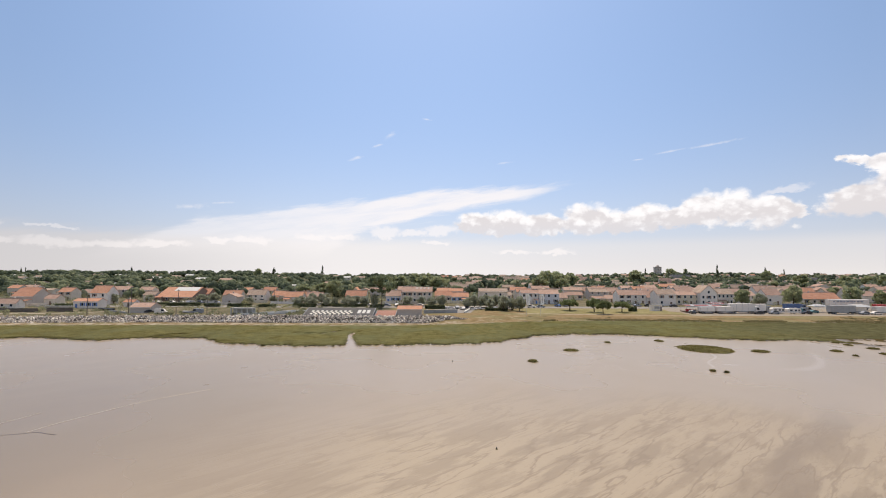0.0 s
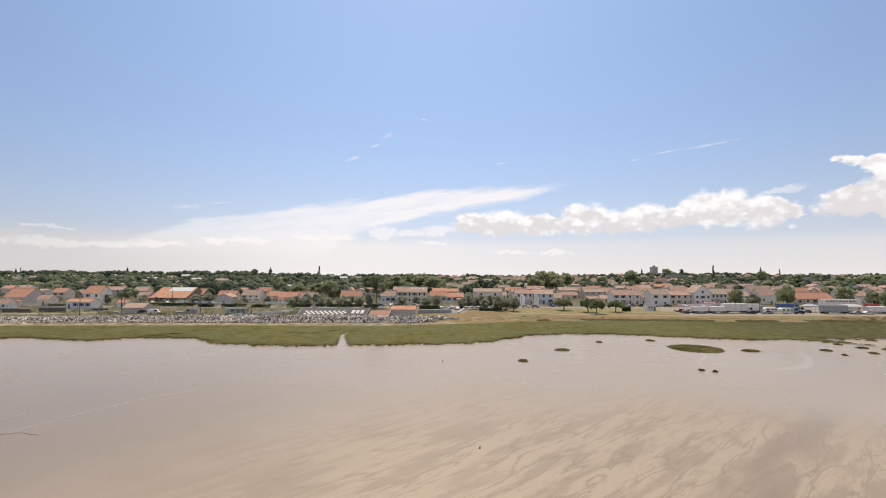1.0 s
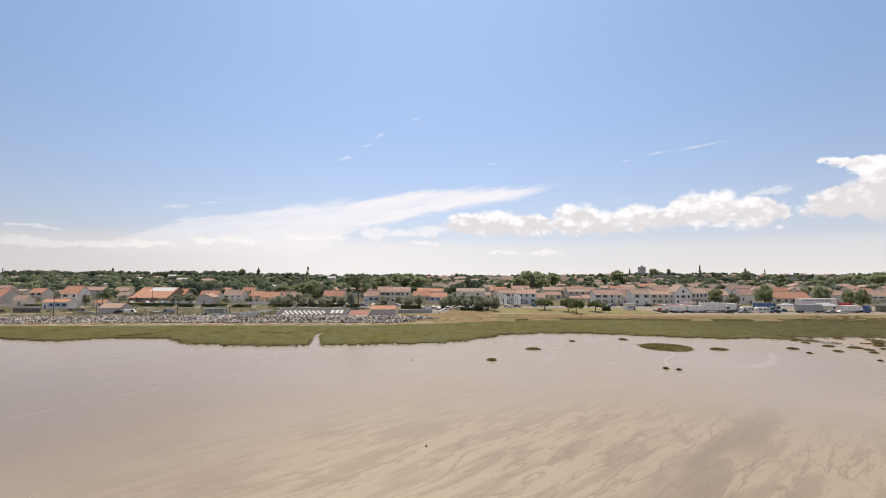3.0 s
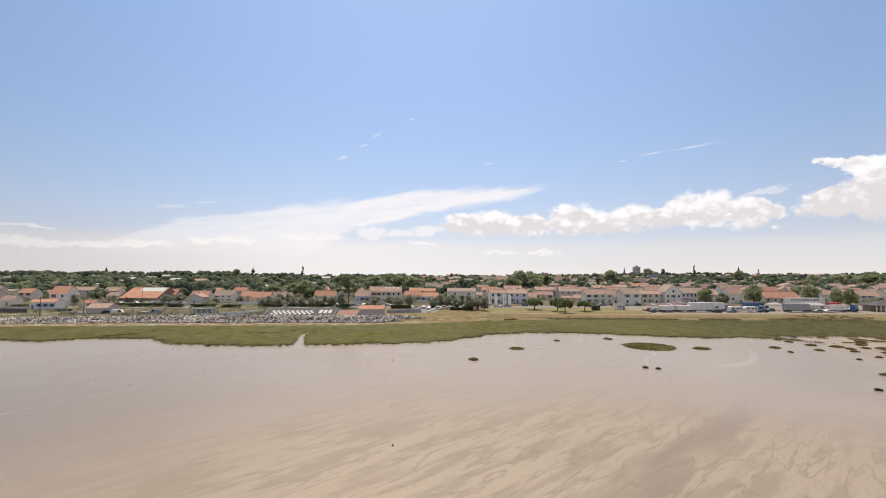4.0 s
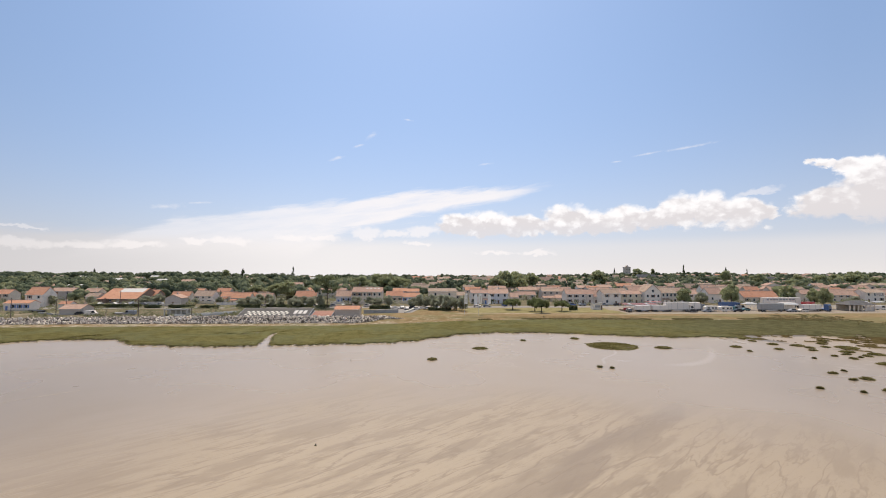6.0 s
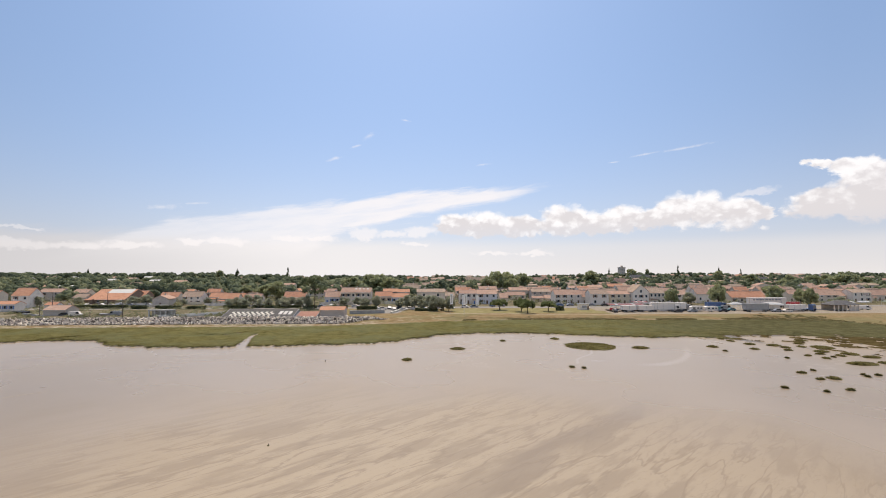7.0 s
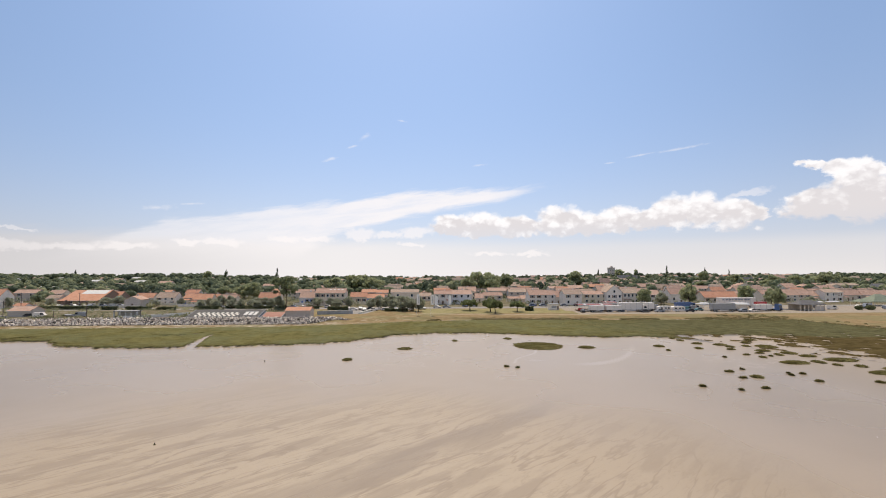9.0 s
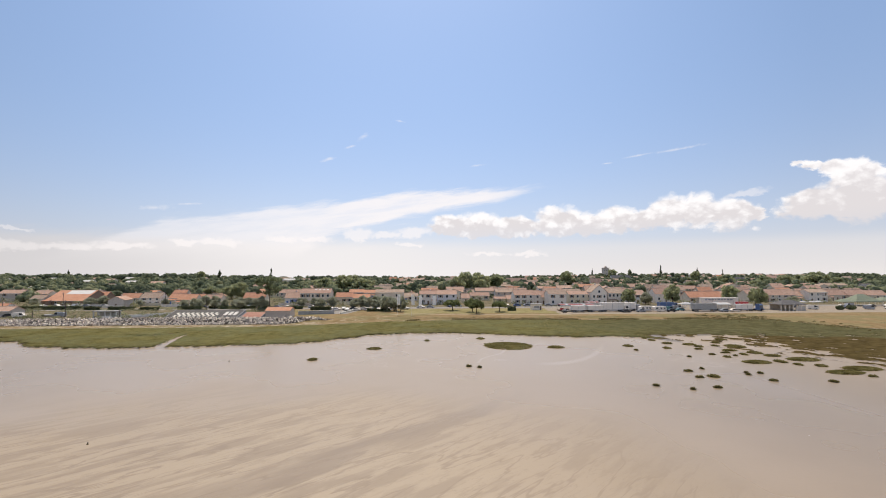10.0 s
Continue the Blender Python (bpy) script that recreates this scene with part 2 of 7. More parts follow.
    if bump:
        b = t.nodes.new("ShaderNodeBump")
        b.inputs["Strength"].default_value, b.inputs["Distance"].default_value = bump, 0.05
        t.links.new(fine.outputs["Fac"], b.inputs["Height"])
        t.links.new(b.outputs[0], bsdf.inputs["Normal"])
    return m


def roof_material(name, dark, light):
    """Half-round clay tiles: rows down the slope, blotched by age."""
    m = material(name, dark, light, 1.6, 0.85, 0.0, ((0.20, 0.13, 0.09), 0.35), coarse=0.25, random_tint=0.10)
    t = m.node_tree
    wave = t.nodes.new("ShaderNodeTexWave")
    wave.wave_type, wave.bands_direction = "BANDS", "X"
    wave.inputs["Scale"].default_value, wave.inputs["Distortion"].default_value = 1.3, 0.4
    tc = t.nodes.new("ShaderNodeTexCoord")
    t.links.new(tc.outputs["Object"], wave.inputs["Vector"])
    b = t.nodes.new("ShaderNodeBump")
    b.inputs["Strength"].default_value, b.inputs["Distance"].default_value = 0.6, 0.08
    t.links.new(wave.outputs["Fac"], b.inputs["Height"])
    t.links.new(b.outputs[0], t.nodes["Principled BSDF"].inputs["Normal"])
    return m


MAT = {
    "white": material("white_render", (0.77, 0.675, 0.58), (0.90, 0.81, 0.71), 1.2, 0.9, 0.1, ((0.45, 0.43, 0.40), 0.5)),
    "bluewhite": material("cool_white_render", (0.66, 0.63, 0.62), (0.78, 0.75, 0.74), 1.2, 0.9, 0.1, ((0.45, 0.45, 0.46), 0.5)),
    "beige": material("beige_render", (0.64, 0.54, 0.425), (0.80, 0.695, 0.57), 1.2, 0.9, 0.1, ((0.34, 0.30, 0.26), 0.5)),
    "cream": material("cream_render", (0.68, 0.585, 0.435), (0.82, 0.72, 0.565), 1.2, 0.9, 0.1, ((0.42, 0.37, 0.30), 0.5)),
    "grey": material("grey_render", (0.50, 0.43, 0.365), (0.64, 0.56, 0.485), 1.2, 0.9, 0.1, ((0.28, 0.26, 0.24), 0.5)),
    "brown": material("brown_brick_wall", (0.22, 0.15, 0.11), (0.34, 0.25, 0.19), 1.5, 0.9, 0.1),
    "r_orange": roof_material("orange_tiles", (0.53, 0.245, 0.142), (0.65, 0.35, 0.225)),
    "r_pink": roof_material("weathered_pink_tiles", (0.44, 0.265, 0.19), (0.58, 0.39, 0.29)),
    "r_tan": roof_material("lichened_tan_tiles", (0.36, 0.25, 0.18), (0.52, 0.39, 0.29)),
    "r_grey": roof_material("grey_slates", (0.12, 0.113, 0.108), (0.21, 0.20, 0.19)),
    "r_white": material("pale_sheet_roof", (0.62, 0.58, 0.51), (0.74, 0.70, 0.63), 0.8, 0.85),
    "glass": material("window_glass", (0.02, 0.025, 0.03), (0.04, 0.05, 0.06), 1.0, 0.12),
    "frame": material("window_frame_paint", (0.68, 0.68, 0.66), (0.78, 0.78, 0.76), 2.0, 0.5),
    "blue": material("blue_shutter_paint", (0.10, 0.17, 0.38), (0.14, 0.23, 0.46), 2.0, 0.6),
    "wood": material("brown_shutter_wood", (0.16, 0.10, 0.06), (0.26, 0.17, 0.11), 2.0, 0.7),
    "pole": material("weathered_pole_wood", (0.10, 0.08, 0.07), (0.18, 0.15, 0.13), 3.0, 0.9),
    "bark": material("bark", (0.07, 0.05, 0.04), (0.14, 0.11, 0.08), 3.0, 0.95, 0.3),
    "leaf_olive": material("grey_green_leaves", (0.31, 0.315, 0.225), (0.53, 0.525, 0.385), 0.7, 0.6, island=0.30, thin=0.65),
    "leaf_umbrella": material("deep_green_leaves", (0.15, 0.175, 0.075), (0.29, 0.31, 0.145), 0.7, 0.6, island=0.30, thin=0.65),
    "leaf_round": material("green_leaves", (0.27, 0.295, 0.165), (0.52, 0.525, 0.31), 0.4, 0.6, island=0.30, thin=0.65),
    "leaf_pine": material("pine_needles", (0.15, 0.175, 0.095), (0.28, 0.305, 0.17), 0.7, 0.65, island=0.30, thin=0.65),
    "leaf_cypress": material("cypress_needles", (0.085, 0.10, 0.055), (0.15, 0.175, 0.09), 0.7, 0.65, island=0.30, thin=0.65),
    "woods": material("mixed_woodland_leaves", (0.165, 0.172, 0.092), (0.44, 0.42, 0.25), 0.10, 0.7, coarse=0.3, island=0.25, thin=0.65),
    "hedge": material("dark_hedge_leaves", (0.125, 0.14, 0.075), (0.23, 0.245, 0.125), 0.7, 0.7, island=0.3, thin=0.5),
    "marsh": material("salt_marsh_grass", (0.120, 0.106, 0.035), (0.285, 0.243, 0.098), 0.30, 0.9, coarse=0.25, island=0.06, thin=0.45),
    "marsh_grey": material("grey_green_marsh_grass", (0.072, 0.067, 0.030), (0.140, 0.126, 0.064), 0.30, 0.9, coarse=0.25, island=0.06, thin=0.4),
    "marsh_brown": material("rusty_marsh_plants", (0.066, 0.048, 0.017), (0.115, 0.085, 0.032), 0.30, 0.9, coarse=0.25, island=0.08, thin=0.3),
    "scrub": material("dry_scrub_leaves", (0.19, 0.16, 0.075), (0.32, 0.27, 0.135), 0.5, 0.85, island=0.25, thin=0.5),
    "peat": material("dark_marsh_peat", (0.085, 0.075, 0.032), (0.14, 0.122, 0.055), 1.5, 0.8, 0.3),
    "stone": material("pale_riprap_stone", (0.40, 0.325, 0.255), (0.82, 0.705, 0.58), 1.3, 0.9, 0.3, ((0.15, 0.13, 0.12), 0.6), random_tint=0.52),
    "stone_far": material("pale_riprap_rubble", (0.40, 0.325, 0.255), (0.82, 0.705, 0.58), 1.3, 0.9, 0.3, ((0.15, 0.13, 0.12), 0.6), island=0.55),
    "concrete": material("grey_concrete", (0.30, 0.29, 0.28), (0.44, 0.43, 0.41), 0.8, 0.9, 0.1, ((0.2, 0.2, 0.2), 0.4)),
    "pale_concrete": material("pale_concrete", (0.54, 0.52, 0.48), (0.68, 0.66, 0.61), 0.8, 0.9, 0.1),
    "asphalt": material("dark_paving", (0.105, 0.095, 0.085), (0.165, 0.15, 0.135), 0.8, 0.9, 0.1),
    "brick": material("red_brick_paving", (0.34, 0.17, 0.12), (0.46, 0.25, 0.18), 1.2, 0.9),
    "paint_cream": material("cream_road_paint", (0.62, 0.57, 0.45), (0.76, 0.71, 0.60), 1.0, 0.8),
    "paint_white": material("white_vehicle_paint", (0.74, 0.665, 0.58), (0.83, 0.76, 0.675), 0.6, 0.5),
    "paint_grey": material("grey_vehicle_paint", (0.24, 0.25, 0.27), (0.32, 0.33, 0.35), 0.6, 0.35),
    "paint_black": material("dark_vehicle_paint", (0.02, 0.02, 0.025), (0.04, 0.04, 0.05), 0.6, 0.3),
    "paint_blue": material("blue_vehicle_paint", (0.065, 0.115, 0.24), (0.095, 0.155, 0.30), 0.6, 0.35),
    "paint_red": material("red_vehicle_paint", (0.45, 0.04, 0.04), (0.55, 0.07, 0.06), 0.6, 0.4),
    "paint_teal": material("teal_vehicle_paint", (0.07, 0.17, 0.18), (0.10, 0.22, 0.23), 0.6, 0.4),
    "canvas_white": material("white_canvas", (0.74, 0.73, 0.71), (0.84, 0.83, 0.81), 1.0, 0.85, thin=0.5),
    "canvas_red": material("red_canvas", (0.44, 0.19, 0.18), (0.58, 0.30, 0.28), 1.0, 0.85, thin=0.4),
    "canvas_green": material("pale_green_canvas", (0.20, 0.22, 0.15), (0.30, 0.32, 0.23), 1.0, 0.85),
    "canvas_grey": material("grey_trailer_curtain", (0.30, 0.29, 0.275), (0.42, 0.405, 0.385), 1.0, 0.8),
    "rubber": material("tyre_rubber", (0.02, 0.02, 0.02), (0.04, 0.04, 0.04), 2.0, 0.9),
    "metal": material("dull_metal", (0.30, 0.30, 0.31), (0.42, 0.42, 0.43), 2.0, 0.45, metallic=0.8),
    "wet": material("pale_silt", (0.41, 0.32, 0.22), (0.48, 0.39, 0.28), 0.4, 0.45),
}
for key in ("marsh", "marsh_grey", "marsh_brown", "scrub", "peat"):
    MAT[key].node_tree.nodes["Principled BSDF"].inputs["Specular IOR Level"].default_value = 0.02


# ---------------------------------------------------------------- mesh helpers
class Shape:
    """Gathers corners and faces of one mesh."""

    def __init__(self):
        self.v, self.f = [], []

    def box(self, x0, x1, y0, y1, z0, z1, m=None):
        n = len(self.v)
        pts = [(x, y, z) for z in (z0, z1) for x, y in ((x0, y0), (x1, y0), (x1, y1), (x0, y1))]
        self.v += [tuple(m @ Vector(p)) for p in pts] if m else pts
        self.f += [tuple(n + i for i in q) for q in ((3, 2, 1, 0), (4, 5, 6, 7), (0, 1, 5, 4), (1, 2, 6, 5), (2, 3, 7, 6), (3, 0, 4, 7))]
        return self

    def prism(self, outline, axis, lo, hi):
        """An outline (a, z) in the plane across the axis 'x' or 'y', drawn out from lo to hi."""
        n, k = len(self.v), len(outline)
        for s in (lo, hi):
            self.v += [(s, a, z) if axis == "x" else (a, s, z) for a, z in outline]
        one, two = tuple(range(n, n + k)), tuple(range(n + k, n + 2 * k))
        self.f += [one[::-1] if axis == "x" else one, two if axis == "x" else two[::-1]]
        for i in range(k):
            j = (i + 1) % k
            q = (n + i, n + j, n + k + j, n + k + i)
            self.f.append(q if axis == "x" else q[::-1])
        return self

    def tube(self, a, b, r0, r1, sides=8):
        a, b = Vector(a), Vector(b)
        q = (b - a).to_track_quat("Z", "Y")
        n = len(self.v)
        for p, r in ((a, r0), (b, r1)):
            for i in range(sides):
                t = 2 * math.pi * i / sides
                self.v.append(tuple(p + q @ Vector((r * math.cos(t), r * math.sin(t), 0))))
        for i in range(sides):
            j = (i + 1) % sides
            self.f.append((n + i, n + j, n + sides + j, n + sides + i))
        self.f += [tuple(range(n + sides - 1, n - 1, -1)), tuple(range(n + sides, n + 2 * sides))]
        return self

    def mesh(self, name, mat):
        me = bpy.data.meshes.new(name)
        me.from_pydata(self.v, [], self.f)
        me.materials.append(mat)
        me.update()
        return me


def part(name, shape, mat, parent, label="", at=None):
    """One mesh object under a thing or under a part."""
    me = shape.mesh(name, mat) if isinstance(shape, Shape) else shape
    ob = new(name, me)
    ob.parent = parent
    if at is not None:
        ob.location = at
    return tagged(ob, label)


def thing(name, x, y, z, label, category, group="", turn=0.0, kind=""):
    ob = new(name)
    ob.empty_display_size = 0.3
    ob.matrix_world = pose(x, y, z, 0, 0, turn)
    return tagged(ob, label, category, group, kind)


def smoothstep(a, b, v):
    k = np.clip((np.asarray(v, float) - a) / (b - a), 0, 1)
    return k * k * (3 - 2 * k)


def ripple(x, y, wave, seed=0.0):
    """Smooth uneven values of about -1 to 1 at a wavelength in metres."""
    x, y = np.asarray(x, float) / wave + seed, np.asarray(y, float) / wave + seed * 1.7
    return (np.sin(x * 6.1 + 1.3 * np.sin(y * 4.3 + seed)) + np.sin(y * 5.7 + 1.7 * np.sin(x * 3.1 - seed)) + np.sin((x + y) * 8.9 + 1.1 * np.sin((x - y) * 6.7))) / 3


# ---------------------------------------------------------------- the lie of the land
SHORE_X = [-400, -170, -128, -122, -112, -98, -93, -83, -71, -63.5, -59, -40, -30, -14, 7, 16, 23, 31, 41, 55, 72, 97, 103, 110, 117, 121, 126, 131, 138, 142, 150, 170, 400]
SHORE_Y = [138, 136, 134, 137.5, 134.5, 130.5, 135, 137.4, 137.7, 129.0, 126.3, 123.0, 123.2, 124.0, 127.5, 131.5, 138.5, 145, 147.3, 148, 141.5, 135, 137, 134.5, 128, 120, 107, 100.5, 94, 86, 78, 66, 50]
DIKE_END = 9.0


def shore(x):
    x = np.asarray(x, float)
    y = np.interp(x, SHORE_X, SHORE_Y) + 1.1 * ripple(x, x * 0.3, 9.0, 2.0) + 0.9 * ripple(x, x * 0.6, 4.3, 5.0) + 0.4 * ripple(x, x * 0.5, 1.9, 3.0)
    return y


def wet_hollows(x, y):
    """1 in the creek that cuts back into the marsh and in the small pools beside it."""
    axis = np.interp(y, [120, 127, 135, 141, 146, 152], [-24.0, -25.2, -26.8, -28.4, -28.8, -26.5])
    half = np.interp(y, [120, 128, 138, 148, 152], [2.2, 1.4, 0.95, 0.65, 0.3]) + 0.25 * ripple(x, y, 4.0, 2.0)
    wet = smoothstep(0.3, -0.3, np.abs(x - axis) - half) * smoothstep(153, 150, y)
    for cx, cy, a, b, lean in POOLS:
        du, dv = x - cx - lean * (y - cy), y - cy
        wet = np.maximum(wet, smoothstep(1.15, 0.75, np.sqrt((du / a) ** 2 + (dv / b) ** 2) + 0.2 * ripple(x, y, 3.0, 1.0)))
    return wet


# x, y, half width, half depth and lean of small pools in the marsh
POOLS = [(-46.5, 147, 1.215, 1.95, 0.3), (-42, 146, 1.485, 1.56, 0.4), (-37.6, 146.5, 0.945, 2.34, 0.5), (-36, 150, 0.945, 2.08, 0.4), (-34, 150.5, 0.81, 2.34, 0.5), (-85, 140.5, 3.24, 0.91, 1.5), (-82, 144, 2.97, 0.91, 1.5), (-50, 135, 1.08, 1.17, 0.2)]


def bank(x):
    """The landward rim of the marsh."""
    return np.interp(np.asarray(x, float), [-400, -164, -80, -17, 10, 33, 61, 120, 150, 180, 187, 193, 203, 400], [160, 162, 165, 165, 172, 181, 184, 181, 180, 181, 176, 151, 141, 100])


def dike_shift(x):
    """The dike comes a little nearer, and lower, at its western end."""
    return smoothstep(-85, -170, x)


def land(x, y):
    x, y = np.asarray(x, float), np.asarray(y, float)
    far_west = dike_shift(x)
    edge = y - shore(x)
    wall = smoothstep(-0.1, 0.9, edge) * 0.45
    slope = np.clip(edge / np.maximum(bank(x) - shore(x), 5), 0, 1) * 0.35
    broken = smoothstep(110, 122, x) * smoothstep(144, 136, y) * smoothstep(-3, 2, edge)
    pools = broken * smoothstep(0.05, 0.22, ripple(x, y * 0.8, 9.0, 1.0) + 0.45 * ripple(x, y, 4.2, 4.0) + 0.8 * smoothstep(150, 124, x) * smoothstep(142, 134, y) - 0.55 * smoothstep(138, 156, x))
    pools = np.maximum(pools, wet_hollows(x, y))
    z = (wall * (1 - 0.4 * broken) + slope) * (1 - pools)
    z = z + smoothstep(-2, 22, y - bank(x)) * 0.7
    # the dike's mound, west of the beach
    west = smoothstep(DIKE_END + 6, DIKE_END - 8, x)
    crest = smoothstep(167, 183.5, y + 4 * far_west) * smoothstep(189.5, 186, y + 4 * far_west)
    z = np.maximum(z, west * crest * (2.15 - 0.35 * far_west))
    z = z + np.clip(np.minimum(y, 950) - 290, 0, None) * 0.0115
    z = np.maximum(z, 1.5 * smoothstep(-1, 10, y - bank(x)) * (1 - west))
    z = np.where(y > 188, np.maximum(z, 1.5), z)
    z = z + smoothstep(650, 950, y) * smoothstep(120, 450, x) * 4.5
    z = z - np.clip(y - 1000, 0, 3000) * 0.03
    relief = smoothstep(0.2, 1.5, edge) * (0.05 * ripple(x, y, 9.0, 3.0) + 0.012 * ripple(x, y, 3.6, 6.0)) * smoothstep(215, 180, y)
    return z + relief * (1 - pools)


def rust_share(x, y):
    """How much of the eastern marsh has turned rusty."""
    upper = y - (137.0 - 0.30 * (x - 130.0)) - 3.0 * ripple(x, y, 24.0, 2.0)
    return np.clip(smoothstep(108, 124, x) * smoothstep(5, -4, upper) + 0.30 * smoothstep(115, 165, x), 0, 1)


def ground_at(x, y):
    return float(land(x, y))

# ---------------------------------------------------------------- ground: one sheet from the mud flat to the skyline
def spaced(marks):
    out = []
    for a, b, step in marks:
        out += list(np.arange(a, b, step))
    return np.array(out + [marks[-1][1]])


gx = spaced([(-4200, -600, 300), (-600, -240, 12), (-240, -150, 1.5), (-150, 170, 0.7), (170, 330, 1.5), (330, 630, 12), (630, 4230, 300)])
gy = spaced([(-900, 0, 60), (0, 90, 4), (90, 195, 0.6), (195, 300, 2.5), (300, 1000, 14), (1000, 4300, 150)])
GX, GY = np.meshgrid(gx, gy)
GZ = land(GX, GY)
nx, ny = len(gx), len(gy)
gm = bpy.data.meshes.new("ground")
idx = np.arange(nx * ny).reshape(ny, nx)
quads = np.stack([idx[:-1, :-1], idx[:-1, 1:], idx[1:, 1:], idx[1:, :-1]], -1).reshape(-1, 4)
gm.vertices.add(nx * ny)
gm.vertices.foreach_set("co", np.stack([GX, GY, GZ], -1).ravel())
gm.loops.add(quads.size)
gm.loops.foreach_set("vertex_index", quads.ravel())
gm.polygons.add(len(quads))
gm.polygons.foreach_set("loop_start", np.arange(0, quads.size, 4))
gm.polygons.foreach_set("loop_total", np.full(len(quads), 4))
gm.polygons.foreach_set("use_smooth", np.ones(len(quads), bool))
gm.update()
gm.validate()

EDGE, INLAND = GY - shore(GX), GY - bank(GX)
west = smoothstep(DIKE_END + 8, DIKE_END - 4, GX)
TRACK_X, TRACK_Y = [-215, -172, -158, -146, -132], [196, 199, 204, 214, 226]     # the pale track of the western yards
cover = {
    "marsh": smoothstep(0.06, 0.28, GZ) * smoothstep(1, -2, INLAND),
    "rust": rust_share(GX, GY),
    "dull": smoothstep(70, 140, GX) * smoothstep(-4, 10, EDGE),
    "dry": smoothstep(-1.5, 1.5, INLAND) * smoothstep(330, 300, GY),
    "rim": smoothstep(0.01, 0.06, GZ) * smoothstep(0.28, 0.16, GZ) * (EDGE > -2),
    "lawn": smoothstep(205, 209, GY + 2 * ripple(GX, GY, 20)) * smoothstep(236, 232, GY) * smoothstep(36, 40, GX) * smoothstep(112, 106, GX),
    "sand": np.clip(smoothstep(-1.5, 0.5, INLAND) * smoothstep(8, 6, INLAND) * west * 0.45 + 0.35 * smoothstep(8, 14, GX) * smoothstep(0, 4, INLAND) * smoothstep(30, 22, INLAND) * smoothstep(46, 30, GX), 0, 1),
    # where the ground under the boulders is coloured as the shade in their gaps
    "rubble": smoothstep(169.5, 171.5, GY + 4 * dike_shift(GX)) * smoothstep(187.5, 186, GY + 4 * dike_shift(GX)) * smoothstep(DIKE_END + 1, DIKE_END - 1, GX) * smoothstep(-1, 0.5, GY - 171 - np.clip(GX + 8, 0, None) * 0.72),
    "garden": np.maximum(smoothstep(247, 250, GY) * smoothstep(330, 310, GY), 0.80 * smoothstep(-20, -30, GX) * smoothstep(187, 189, GY) * smoothstep(251, 249, GY)),
    "path": np.maximum(smoothstep(1.6, 0.9, np.abs(GY - 201.5 - 3 * np.sin(GX * 0.045))) * smoothstep(30, 36, GX) * smoothstep(116, 110, GX),
                       smoothstep(2.6, 1.4, np.abs(GY - np.interp(GX, TRACK_X, TRACK_Y))) * smoothstep(-215, -205, GX) * smoothstep(-128, -138, GX)),
    "road": np.clip(smoothstep(-1, 1, GX) * smoothstep(13, 11, GX - (GY - 205) * 0.16) * smoothstep(206, 209, GY) * smoothstep(240, 236, GY) + smoothstep(236, 238, GY) * smoothstep(249, 247, GY), 0, 1),
    "gravel": smoothstep(106, 112, GX + 2 * ripple(GX, GY, 14)) * smoothstep(197, 199, GY) * smoothstep(240, 236, GY),
    "field": smoothstep(290, 330, GY),
}
for key, values in cover.items():
    a = gm.attributes.new(key, "FLOAT", "POINT")
    a.data.foreach_set("value", values.ravel().astype(np.float32))


